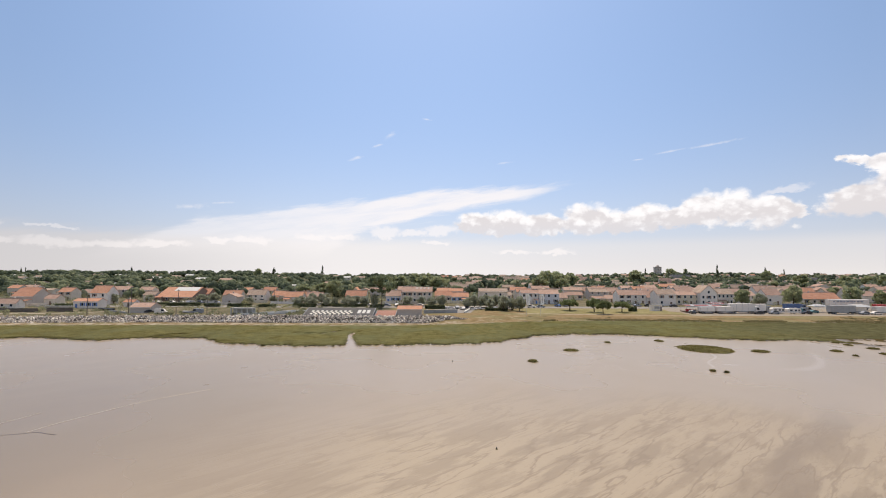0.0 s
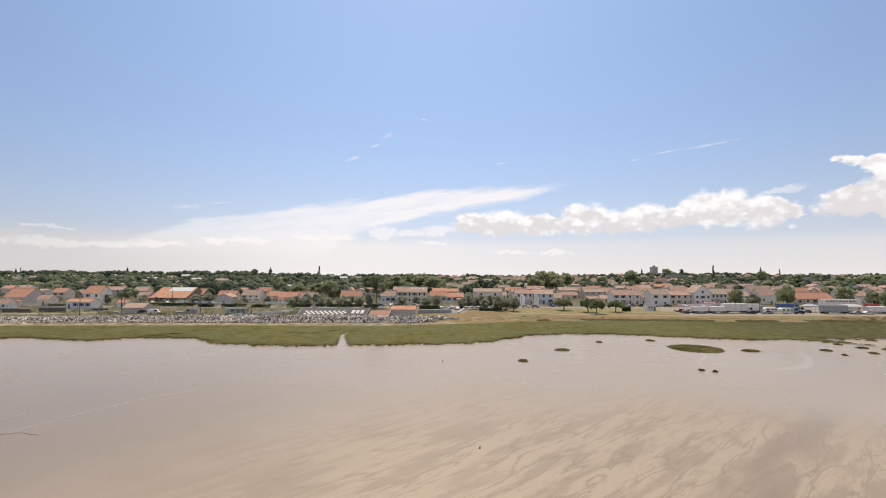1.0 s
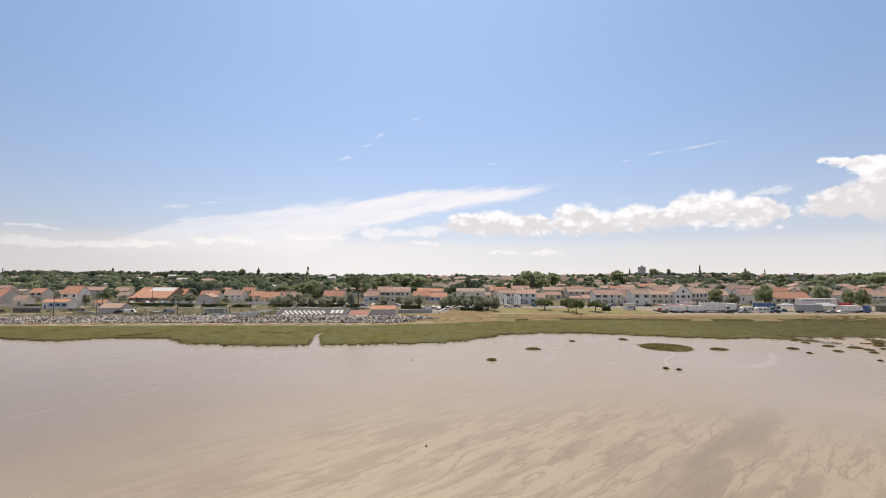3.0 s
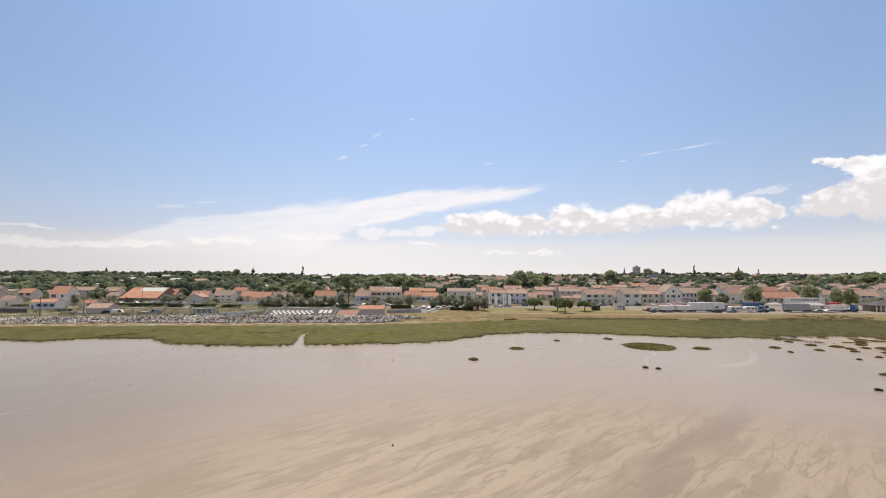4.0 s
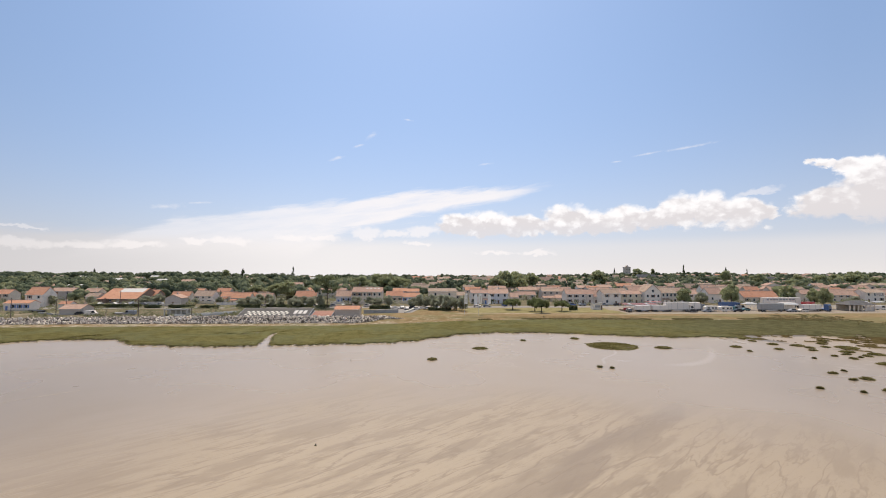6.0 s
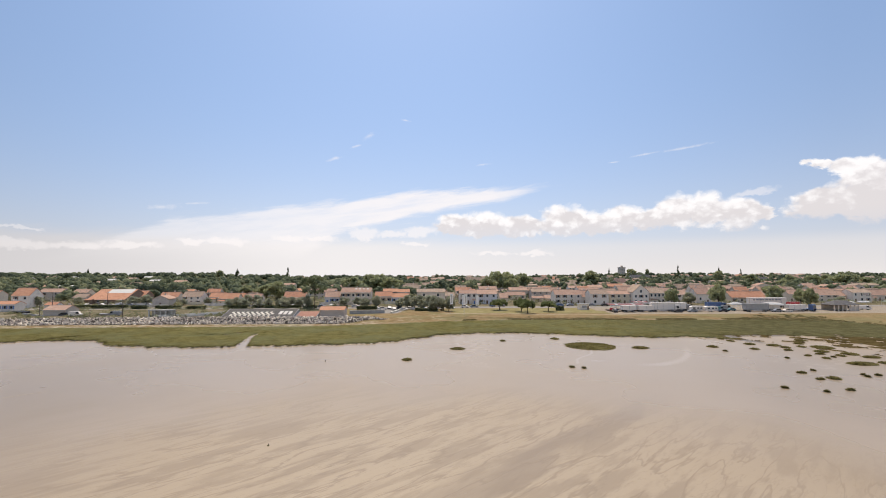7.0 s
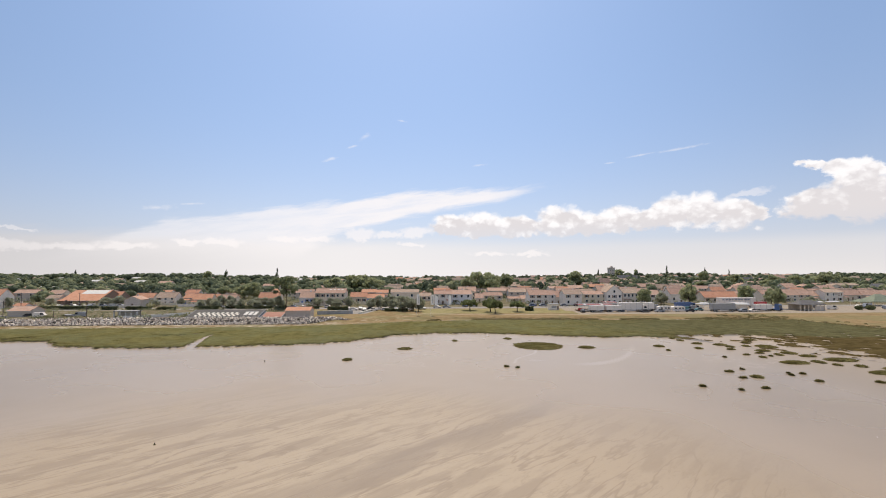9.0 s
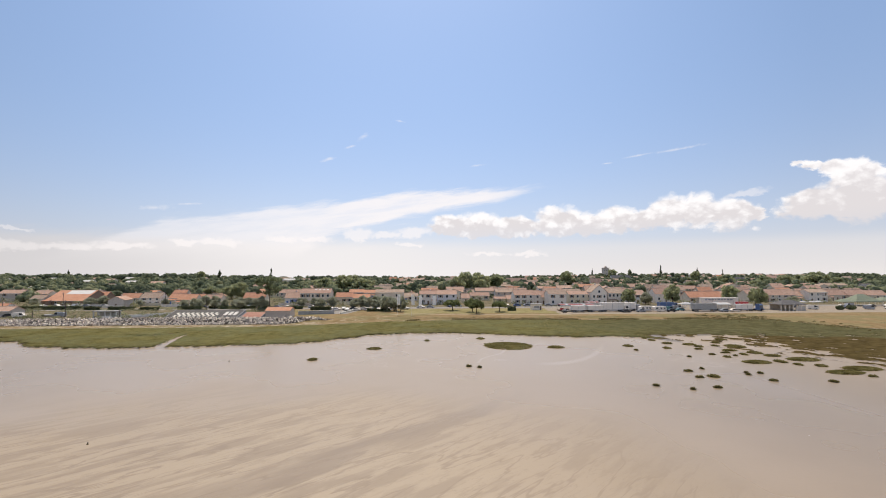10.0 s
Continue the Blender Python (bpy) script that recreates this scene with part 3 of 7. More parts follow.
def ground_material():
    m = bpy.data.materials.new("shore_ground")
    m.use_nodes = True
    t = m.node_tree
    bsdf = t.nodes["Principled BSDF"]
    tc = t.nodes.new("ShaderNodeTexCoord")

    def M(op, a, b=None, c=None, clamp=False):
        return math_node(t, op, a, b, c, clamp)

    def tex(scale, detail=5, rough=0.55, distort=0.0, rot=0.0, stretch=(1, 1, 1)):
        mp = t.nodes.new("ShaderNodeMapping")
        mp.vector_type = "TEXTURE"
        mp.inputs["Rotation"].default_value[2] = radians(rot)
        mp.inputs["Scale"].default_value = stretch
        t.links.new(tc.outputs["Object"], mp.inputs["Vector"])
        n = t.nodes.new("ShaderNodeTexNoise")
        n.inputs["Scale"].default_value, n.inputs["Detail"].default_value = scale, detail
        n.inputs["Roughness"].default_value, n.inputs["Distortion"].default_value = rough, distort
        t.links.new(mp.outputs[0], n.inputs["Vector"])
        return n.outputs["Fac"]

    def ramp(v, lo, hi):
        n = t.nodes.new("ShaderNodeMapRange")
        n.interpolation_type = "SMOOTHSTEP"
        n.inputs["From Min"].default_value, n.inputs["From Max"].default_value = lo, hi
        t.links.new(v, n.inputs["Value"])
        return n.outputs["Result"]

    def mix(f, a, b):
        n = t.nodes.new("ShaderNodeMix")
        n.data_type = "RGBA"
        for i, v in ((0, f), (6, a), (7, b)):
            if isinstance(v, (int, float)):
                n.inputs[i].default_value = v
            elif isinstance(v, tuple):
                n.inputs[i].default_value = (*v, 1)
            else:
                t.links.new(v, n.inputs[i])
        return n.outputs[2]

    def attr(name):
        n = t.nodes.new("ShaderNodeAttribute")
        n.attribute_name = name
        return n.outputs["Fac"]

    place = t.nodes.new("ShaderNodeSeparateXYZ")
    t.links.new(tc.outputs["Object"], place.inputs[0])
    px, py = place.outputs[0], place.outputs[1]
    # drainage lines on the drier, nearer mud: wide bands, branching channels and fine rills, all running seaward
    bands = tex(0.36, 6, 0.60, 0.2, 42, (4.5, 1.0, 1))
    channel = tex(0.34, 4, 0.55, 0.22, 42, (6.0, 1.0, 1))
    rills = tex(0.80, 4, 0.55, 0.2, 39, (5.5, 1.0, 1))
    runs_big = tex(0.20, 5, 0.55, 0.2, 45, (4.5, 1.0, 1))
    patchy = tex(0.035, 3, 0.5)
    d1 = M("DIVIDE", M("SUBTRACT", px, 20.0), 60.0)
    d2 = M("DIVIDE", M("SUBTRACT", py, 40.0), 42.0)
    near_dry = ramp(M("ADD", M("SUBTRACT", 1.0, M("SQRT", M("ADD", M("MULTIPLY", d1, d1), M("MULTIPLY", d2, d2)))), M("MULTIPLY", M("SUBTRACT", patchy, 0.5), 0.9)), -0.12, 0.72)
    plates = ramp(bands, 0.40, 0.54)
    cut = M("MULTIPLY", ramp(M("ABSOLUTE", M("SUBTRACT", channel, 0.49)), 0.002, 0.026), ramp(M("ABSOLUTE", M("SUBTRACT", rills, 0.47)), -0.02, 0.026))
    lines = M("MULTIPLY", M("MULTIPLY_ADD", plates, 0.62, 0.38), M("MULTIPLY_ADD", cut, 0.75, 0.25))
    mud_wet, mud_dry, mud_line = (0.390, 0.290, 0.182), (0.392, 0.300, 0.194), (0.238, 0.172, 0.106)
    grain = tex(2.2, 6, 0.6)
    mud = mix(M("MULTIPLY", near_dry, 0.9), mud_wet, mix(lines, mud_line, mud_dry))
    across = M("ADD", M("ADD", M("MULTIPLY", M("SUBTRACT", px, 24.0), -0.683), M("MULTIPLY", M("SUBTRACT", py, 37.0), 0.73)), M("MULTIPLY", M("SUBTRACT", runs_big, 0.5), 9.0))
    gully = M("MULTIPLY", ramp(M("ABSOLUTE", across), 3.2, 0.6), M("MULTIPLY", ramp(py, 76.0, 52.0), ramp(px, 0.0, 14.0)))
    mud = mix(M("MULTIPLY", gully, 0.7), mud, (0.25, 0.183, 0.117))
    # mud darkened to either side of the drier bank: lens falloff put into its colour
    side = M("ADD", M("MULTIPLY", M("ABSOLUTE", M("SUBTRACT", px, 28.0)), 1.0), M("MULTIPLY", M("SUBTRACT", patchy, 0.5), 60.0))
    side_dim = M("MULTIPLY", ramp(side, 26.0, 84.0), ramp(M("ADD", py, M("MULTIPLY", M("SUBTRACT", runs_big, 0.5), 24.0)), 150.0, 50.0))
    mud = mix(M("MULTIPLY", side_dim, 0.9), mud, (0.252, 0.184, 0.112))
    mud = mix(M("MULTIPLY", ramp(grain, 0.35, 0.75), 0.10), mud, (0.28, 0.205, 0.13))
    mud = mix(M("MULTIPLY", ramp(patchy, 0.4, 0.7), 0.18), mud, (0.38, 0.285, 0.185))
    # faint pale wisps of scum left by the tide
    wisp = M("ABSOLUTE", M("SUBTRACT", tex(0.075, 4, 0.6, 1.2), 0.5))
    scum = M("MULTIPLY", ramp(wisp, 0.022, 0.0), M("MULTIPLY", ramp(tex(0.05, 3, 0.5, 0.0, 20), 0.52, 0.66), M("MULTIPLY", ramp(py, 84.0, 96.0), ramp(px, 15.0, 45.0))))
    mud = mix(M("MULTIPLY", scum, 0.42), mud, (0.56, 0.47, 0.37))
    # a pale arc of silt left by an eddy, and the trickle below the long islet
    bow = M("SUBTRACT", px, 71.6)
    arc = M("MULTIPLY", ramp(M("ABSOLUTE", M("ADD", M("SUBTRACT", M("SUBTRACT", py, 96.0), M("MULTIPLY", M("MULTIPLY", bow, bow), 0.0467)), M("MULTIPLY", M("SUBTRACT", grain, 0.5), 5.0))), 2.2, 0.2), M("MULTIPLY", ramp(px, 68.0, 77.0), ramp(px, 97.0, 90.0)))
    trickle = M("MULTIPLY", ramp(M("ABSOLUTE", M("ADD", M("SUBTRACT", M("SUBTRACT", px, 56.8), M("MULTIPLY", M("SUBTRACT", py, 98.4), 0.62)), M("MULTIPLY", M("SINE", M("MULTIPLY", py, 0.5)), 0.7))), 0.55, 0.1), M("MULTIPLY", ramp(py, 97.0, 99.0), ramp(py, 117.0, 114.0)))
    mud = mix(M("MULTIPLY", M("MAXIMUM", arc, trickle), 0.26), mud, (0.60, 0.50, 0.39))
    clump, field_n = tex(0.35, 6, 0.65), tex(0.06, 4, 0.55)
    marsh = mix(ramp(clump, 0.35, 0.65), (0.118, 0.104, 0.035), (0.205, 0.180, 0.068))
    marsh = mix(M("MULTIPLY", ramp(field_n, 0.4, 0.62), 0.6), marsh, (0.165, 0.17, 0.085))
    marsh = mix(M("MULTIPLY", attr("dull"), 0.8), marsh, mix(ramp(clump, 0.35, 0.65), (0.070, 0.064, 0.029), (0.122, 0.110, 0.055)))
    rust = mix(ramp(clump, 0.35, 0.65), (0.062, 0.044, 0.016), (0.110, 0.080, 0.031))
    dry = mix(ramp(clump, 0.3, 0.7), (0.21, 0.142, 0.068), (0.315, 0.228, 0.122))
    dry = mix(M("MULTIPLY", ramp(field_n, 0.45, 0.6), 0.5), dry, (0.19, 0.185, 0.09))
    lawn = mix(ramp(clump, 0.3, 0.7), (0.225, 0.19, 0.085), (0.325, 0.275, 0.135))
    sand = mix(ramp(clump, 0.3, 0.7), (0.36, 0.29, 0.20), (0.50, 0.42, 0.31))
    road = mix(ramp(grain, 0.3, 0.7), (0.26, 0.232, 0.20), (0.35, 0.315, 0.275))
    field = mix(ramp(field_n, 0.35, 0.65), (0.085, 0.085, 0.045), (0.17, 0.15, 0.09))
    ragged = M("MULTIPLY", M("SUBTRACT", clump, 0.5), 0.9)
    is_marsh = ramp(M("ADD", attr("marsh"), ragged), 0.35, 0.6)
    c = mix(is_marsh, mud, mix(ramp(M("ADD", attr("rust"), ragged), 0.3, 0.7), marsh, rust))
    c = mix(M("MULTIPLY", ramp(attr("rim"), 0.2, 0.6), 0.8), c, (0.13, 0.10, 0.06))
    is_dry = ramp(M("ADD", attr("dry"), ragged), 0.35, 0.65)
    c = mix(is_dry, c, dry)
    c = mix(ramp(M("ADD", attr("lawn"), ragged), 0.35, 0.65), c, lawn)
    c = mix(ramp(M("ADD", attr("sand"), ragged), 0.35, 0.65), c, sand)
    garden = mix(ramp(clump, 0.38, 0.62), (0.115, 0.105, 0.055), (0.235, 0.19, 0.125))
    c = mix(ramp(M("ADD", attr("garden"), ragged), 0.35, 0.65), c, garden)
    # near-black ground: shade between the dike's boulders, put into the colour
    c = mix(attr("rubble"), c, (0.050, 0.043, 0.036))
    c = mix(M("MULTIPLY", attr("path"), 0.8), c, sand)
    c = mix(ramp(M("ADD", attr("road"), M("MULTIPLY", ragged, 0.3)), 0.4, 0.6), c, road)
    gravel = mix(ramp(grain, 0.3, 0.7), (0.27, 0.22, 0.165), (0.40, 0.335, 0.26))
    c = mix(ramp(M("ADD", attr("gravel"), M("MULTIPLY", ragged, 0.5)), 0.4, 0.6), c, gravel)
    c = mix(ramp(M("ADD", attr("field"), ragged), 0.35, 0.65), c, field)
    t.links.new(c, bsdf.inputs["Base Color"])
    solid = M("MAXIMUM", M("MAXIMUM", is_marsh, is_dry), M("MAXIMUM", attr("field"), attr("road")), clamp=True)
    sheen = M("MAXIMUM", M("MULTIPLY_ADD", near_dry, 0.22, M("MULTIPLY_ADD", patchy, 0.18, 0.18)), M("MULTIPLY", ramp(px, 70.0, 130.0), 0.40))
    t.links.new(M("MAXIMUM", M("MULTIPLY", solid, 0.95), sheen), bsdf.inputs["Roughness"])
    t.links.new(M("MULTIPLY_ADD", solid, -0.36, 0.37), bsdf.inputs["Specular IOR Level"])
    b = t.nodes.new("ShaderNodeBump")
    b.inputs["Strength"].default_value, b.inputs["Distance"].default_value = 0.35, 0.06
    t.links.new(M("ADD", M("MULTIPLY", M("MULTIPLY", M("MULTIPLY", plates, cut), near_dry), 0.8), M("MULTIPLY", M("MULTIPLY", clump, solid), 0.04)), b.inputs["Height"])
    t.links.new(b.outputs[0], bsdf.inputs["Normal"])
    return m


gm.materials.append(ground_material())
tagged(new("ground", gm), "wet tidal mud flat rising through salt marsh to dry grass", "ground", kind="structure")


# ---------------------------------------------------------------- plants
def leaves(points, size, rng, flat=0.0):
    """Small leaf blades, each a bent quad, at the points."""
    n = len(points)
    a = rng.normal(size=(n, 3))
    a[:, 2] *= 1 - flat
    a /= np.linalg.norm(a, axis=1)[:, None]
    b = np.cross(a, rng.normal(size=(n, 3)))
    b /= np.linalg.norm(b, axis=1)[:, None]
    s = size * rng.uniform(0.6, 1.3, (n, 1))
    a, b = a * s, b * s * 0.6
    return np.stack([points - a, points + b, points + a, points - b], 1).reshape(-1, 3)


def quad_mesh(name, verts, mat):
    me = bpy.data.meshes.new(name)
    n = len(verts) // 4
    me.vertices.add(len(verts))
    me.vertices.foreach_set("co", np.asarray(verts, np.float32).ravel())
    me.loops.add(n * 4)
    me.loops.foreach_set("vertex_index", np.arange(n * 4))
    me.polygons.add(n)
    me.polygons.foreach_set("loop_start", np.arange(0, n * 4, 4))
    me.polygons.foreach_set("loop_total", np.full(n, 4))
    me.materials.append(mat)
    me.update()
    return me


def lobes(kind, rng):
    """Centres and radii of the clumps that make a crown 1 high and about 1 wide in radius."""
    out = []
    if kind == "cypress":
        for i in range(26):
            z = rng.uniform(0.06, 0.98)
            r = 1.15 * (1 - z) ** 0.7 * min(1, z * 6)
            t = rng.uniform(0, 6.28)
            out.append((r * 0.6 * math.cos(t), r * 0.6 * math.sin(t), z, max(0.12, r * 0.6), 0.09))
    elif kind == "pine":
        for i in range(30):
            z = rng.uniform(0.50, 0.95)
            t, r = rng.uniform(0, 6.28), 0.95 * math.sqrt(max(0.06, 1 - ((z - 0.66) / 0.36) ** 2)) * rng.uniform(0.35, 1.05)
            out.append((r * math.cos(t), r * math.sin(t), z, rng.uniform(0.16, 0.28), rng.uniform(0.035, 0.06)))
    elif kind == "umbrella":
        for i in range(30):
            t, r = rng.uniform(0, 6.28), math.sqrt(rng.uniform(0, 0.75))
            z = 0.80 - 0.34 * r * r + rng.uniform(-0.14, 0.06)
            out.append((r * math.cos(t), r * math.sin(t), z, rng.uniform(0.18, 0.30), rng.uniform(0.09, 0.15)))
    else:
        low = 0.14 if kind == "olive" else 0.18
        for i in range(34):
            t, p = rng.uniform(0, 6.28), rng.uniform(-0.9, 1)
            r = 0.74 * math.sqrt(max(0.02, 1 - p * p)) * rng.uniform(0.5, 1.05)
            z = (1 + low) / 2 + p * (1 - low) / 2 * 0.80
            out.append((r * math.cos(t), r * math.sin(t), z, rng.uniform(0.18, 0.36), rng.uniform(0.08, 0.15)))
    return out


def tree_template(kind, seed):
    rng = np.random.default_rng(seed)
    cl = lobes(kind, rng)
    count = {"cypress": 1500, "pine": 2200, "umbrella": 3600, "olive": 3200, "round": 4200}[kind]
    pts = []
    for x, y, z, rh, rv in cl:
        d = rng.normal(size=(count // len(cl), 3))
        d /= np.linalg.norm(d, axis=1)[:, None]
        d *= rng.uniform(0.45, 1.0, (len(d), 1)) ** 0.6
        pts.append(np.array([x, y, z]) + d * np.array([rh, rh, rv]))
    crown = leaves(np.concatenate(pts), {"cypress": 0.07, "pine": 0.05, "round": 0.06}.get(kind, 0.07), rng, 0.2)
    crown_mesh = quad_mesh("crown", crown, MAT["leaf_" + kind])
    wood = Shape()
    top = {"cypress": 0.5, "pine": 0.72, "umbrella": 0.5}.get(kind, 0.5)
    wr = 0.026 if kind == "pine" else 0.05
    lean = Vector((rng.uniform(-0.05, 0.05), rng.uniform(-0.05, 0.05), 0))
    mid = Vector((0, 0, top * 0.5)) + lean
    wood.tube((0, 0, -0.05), mid, wr * 1.3, wr, 8).tube(mid, lean * 1.5 + Vector((0, 0, top)), wr, wr * 0.6, 8)
    for x, y, z, rh, rv in cl[::3]:
        start = mid.lerp(lean * 1.5 + Vector((0, 0, top)), rng.uniform(0.0, 0.9))
        wood.tube(start, (x, y, max(z - rv * 0.3, start.z + 0.02)), wr * 0.5, wr * 0.15, 5)
    return wood.mesh("trunk", MAT["bark"]), crown_mesh


TREE_WORDS = {
    "olive": ("small street tree with a grey-green bushy crown", "street trees"),
    "umbrella": ("park tree with a broad flat dark green crown", "trees on the green"),
    "round": ("tall leafy tree with an uneven dense green crown", "garden trees"),
    "pine": ("large dark pine with bare trunk and spreading crown", "pines"),
    "cypress": ("narrow dark pointed cypress on the skyline", "cypresses"),
}
TEMPLATES = {k: [tree_template(k, 10 * i + s) for s in range(3)] for i, k in enumerate(TREE_WORDS)}
tree_count = [0]


def plant_tree(kind, x, y, height, radius):
    tree_count[0] += 1
    trunk, crown = TEMPLATES[kind][tree_count[0] % 3]
    label, group = TREE_WORDS[kind]
    ob = thing("tree" if kind not in ("pine", "cypress") else kind + "_tree", x, y, ground_at(x, y), label, "tree", group, turn=tree_count[0] * 67 % 360)
    ob.scale = (radius * (1.2 if kind == "olive" else 1.0), radius * (1.2 if kind == "olive" else 1.0), height)
    part("trunk", trunk, None, ob)
    part("crown", crown, None, ob)
    return ob


# ---------------------------------------------------------------- houses
def window(parent, x, z, w, h, shut="", depth=0.0):
    """A window on a front wall that faces -y at y = depth."""
    fr = Shape()
    f = 0.09
    y0, y1 = depth - 0.05, depth + 0.03
    fr.box(x - w / 2, x + w / 2, y0, y1, z, z + f).box(x - w / 2, x + w / 2, y0, y1, z + h - f, z + h)
    fr.box(x - w / 2, x - w / 2 + f, y0, y1, z + f, z + h - f).box(x + w / 2 - f, x + w / 2, y0, y1, z + f, z + h - f)
    fr.box(x - w / 2 - 0.1, x + w / 2 + 0.1, depth - 0.12, depth + 0.01, z - 0.1, z - 0.004)
    win = part("window", fr, MAT["frame"], parent)
    part("pane", Shape().box(x - w / 2 + f, x + w / 2 - f, depth - 0.03, depth + 0.01, z + f, z + h - f), MAT["glass"], win)
    if shut:
        mat = MAT["blue"] if shut == "blue" else MAT["wood"]
        for s in (-1, 1):
            cx = x + s * (w / 2 + 0.33)
            part("shutter", Shape().box(cx - 0.30, cx + 0.30, depth - 0.07, depth - 0.004, z, z + h), mat, win)
    return win


WALL_WORDS = {"white": "white", "bluewhite": "pale bluish white", "beige": "beige", "cream": "cream", "grey": "grey", "brown": "brown brick"}
ROOF_WORDS = {"orange": "orange clay tile", "pink": "faded pink tile", "tan": "weathered tan tile", "grey": "grey slate", "white": "pale sheet metal"}
house_count = [0]


footprints = []


def free_plot(x, y, w, d, gap=1.5):
    return all(abs(x - a) > (w + c) / 2 + gap or y > b + e + gap or b > y + d + gap for a, b, c, e in footprints)


def house(x, y, w, d, eave, ridge, axis, wall, roof, storeys, columns, shut="", skylight=0):
    footprints.append((x, y, w, d))
    house_count[0] += 1
    rng = random.Random(house_count[0])
    if roof == "orange" and x > 60 and rng.random() < 0.6:
        roof = "pink"     # the terraces east of the beach are older and faded
    kind = "two-storey house" if storeys == 2 else "tall gabled house" if storeys > 2 else "low house"
    shade = ", blue shutters" if shut == "blue" else ""
    z = min(ground_at(x - w / 2, y), ground_at(x + w / 2, y), ground_at(x, y + d))
    ob = thing("house", x, y, z, f"{WALL_WORDS[wall]} {kind} with {ROOF_WORDS[roof]} roof{shade}", "house", "houses of the town")
    hw, over, thick = w / 2, 0.35, 0.16
    body = Shape()
    if axis == "x":
        body.prism([(0, -0.6), (d, -0.6), (d, eave), (d / 2, ridge), (0, eave)], "x", -hw, hw)
        k = (ridge - eave) / (d / 2)
        roof_shape = Shape().prism([(-over, eave - over * k + 0.01), (d / 2, ridge + 0.01), (d + over, eave - over * k + 0.01), (d + over, eave - over * k + thick), (d / 2, ridge + thick + 0.06), (-over, eave - over * k + thick)], "x", -hw - 0.2, hw + 0.2)
    else:
        body.prism([(-hw, -0.6), (hw, -0.6), (hw, eave), (0, ridge), (-hw, eave)], "y", 0, d)
        k = (ridge - eave) / hw
        roof_shape = Shape().prism([(-hw - over, eave - over * k + 0.01), (0, ridge + 0.01), (hw + over, eave - over * k + 0.01), (hw + over, eave - over * k + thick), (0, ridge + thick + 0.06), (-hw - over, eave - over * k + thick)], "y", -0.25, d + 0.25)
    part("wall", body, MAT[wall], ob)
    part("roof", roof_shape, MAT["r_" + roof], ob, ROOF_WORDS[roof] + " roof")
    if axis == "x" and y < 400:
        part("gutter", Shape().box(-hw - 0.2, hw + 0.2, -over - 0.10, -over + 0.005, eave - over * k - 0.02, eave - over * k + 0.10), MAT["frame"], ob)
    if rng.random() < 0.75 and y < 700:
        cx = rng.uniform(-0.7, 0.7) * hw if axis == "x" else rng.uniform(-0.2, 0.2)
        cy = d / 2 + 0.6
        ch = part("chimney", Shape().box(cx - 0.35, cx + 0.35, cy - 0.25, cy + 0.25, ridge - 0.7, ridge + 0.85).box(cx - 0.42, cx + 0.42, cy - 0.32, cy + 0.32, ridge + 0.854, ridge + 0.97), MAT[wall], ob)
        part("chimney_pot", Shape().tube((cx, cy, ridge + 0.974), (cx, cy, ridge + 1.3), 0.12, 0.10, 7), MAT["r_orange"], ch)
    if axis == "x" and y < 420:
        part("ridge_tiles", Shape().prism([(d / 2 - 0.22, ridge + thick - 0.02), (d / 2 + 0.22, ridge + thick - 0.02), (d / 2 + 0.1, ridge + thick + 0.16), (d / 2 - 0.1, ridge + thick + 0.16)], "x", -hw - 0.2, hw + 0.2), MAT["r_pink" if roof == "orange" else "r_tan"], ob)
        if rng.random() < 0.5:
            ax, top = rng.uniform(-0.6, 0.6) * hw, ridge + 2.4
            part("aerial", Shape().tube((ax, d / 2, ridge), (ax, d / 2, top), 0.03, 0.025, 5).box(ax - 0.6, ax + 0.6, d / 2 - 0.02, d / 2 + 0.02, top - 0.25, top - 0.2).box(ax - 0.4, ax + 0.4, d / 2 - 0.02, d / 2 + 0.02, top - 0.6, top - 0.55), MAT["metal"], ob)
    if axis == "x" and 215 < y < 345 and columns >= 2 and w > 8 and rng.random() < 0.45:
        # a lean-to against the front
        aw, ad, ah = rng.uniform(2.6, 4.2), rng.uniform(1.8, 2.8), rng.uniform(2.2, 2.6)
        a0 = rng.choice([-hw + 0.3, hw - 0.3 - aw])
        lean = part("lean_to", Shape().prism([(-ad, -0.6), (-0.004, -0.6), (-0.004, ah + 0.55), (-ad, ah)], "x", a0, a0 + aw), MAT[wall], ob)
        part("lean_to_roof", Shape().prism([(-ad - 0.25, ah - 0.03), (-0.004, ah + 0.57), (-0.004, ah + 0.70), (-ad - 0.25, ah + 0.10)], "x", a0 - 0.15, a0 + aw + 0.15), MAT["r_" + roof], lean)
        part("lean_to_door", Shape().box(a0 + aw * 0.3, a0 + aw * 0.3 + 0.9, -ad - 0.04, -ad + 0.01, 0.02, 2.0), MAT["wood" if rng.random() < 0.6 else "blue"], lean)
    storey = eave / max(storeys, 1)
    door_at = rng.randrange(columns) if columns else -1
    if storeys > 2:
        storey = min(2.9, (eave + (ridge - eave) * 0.35) / storeys)
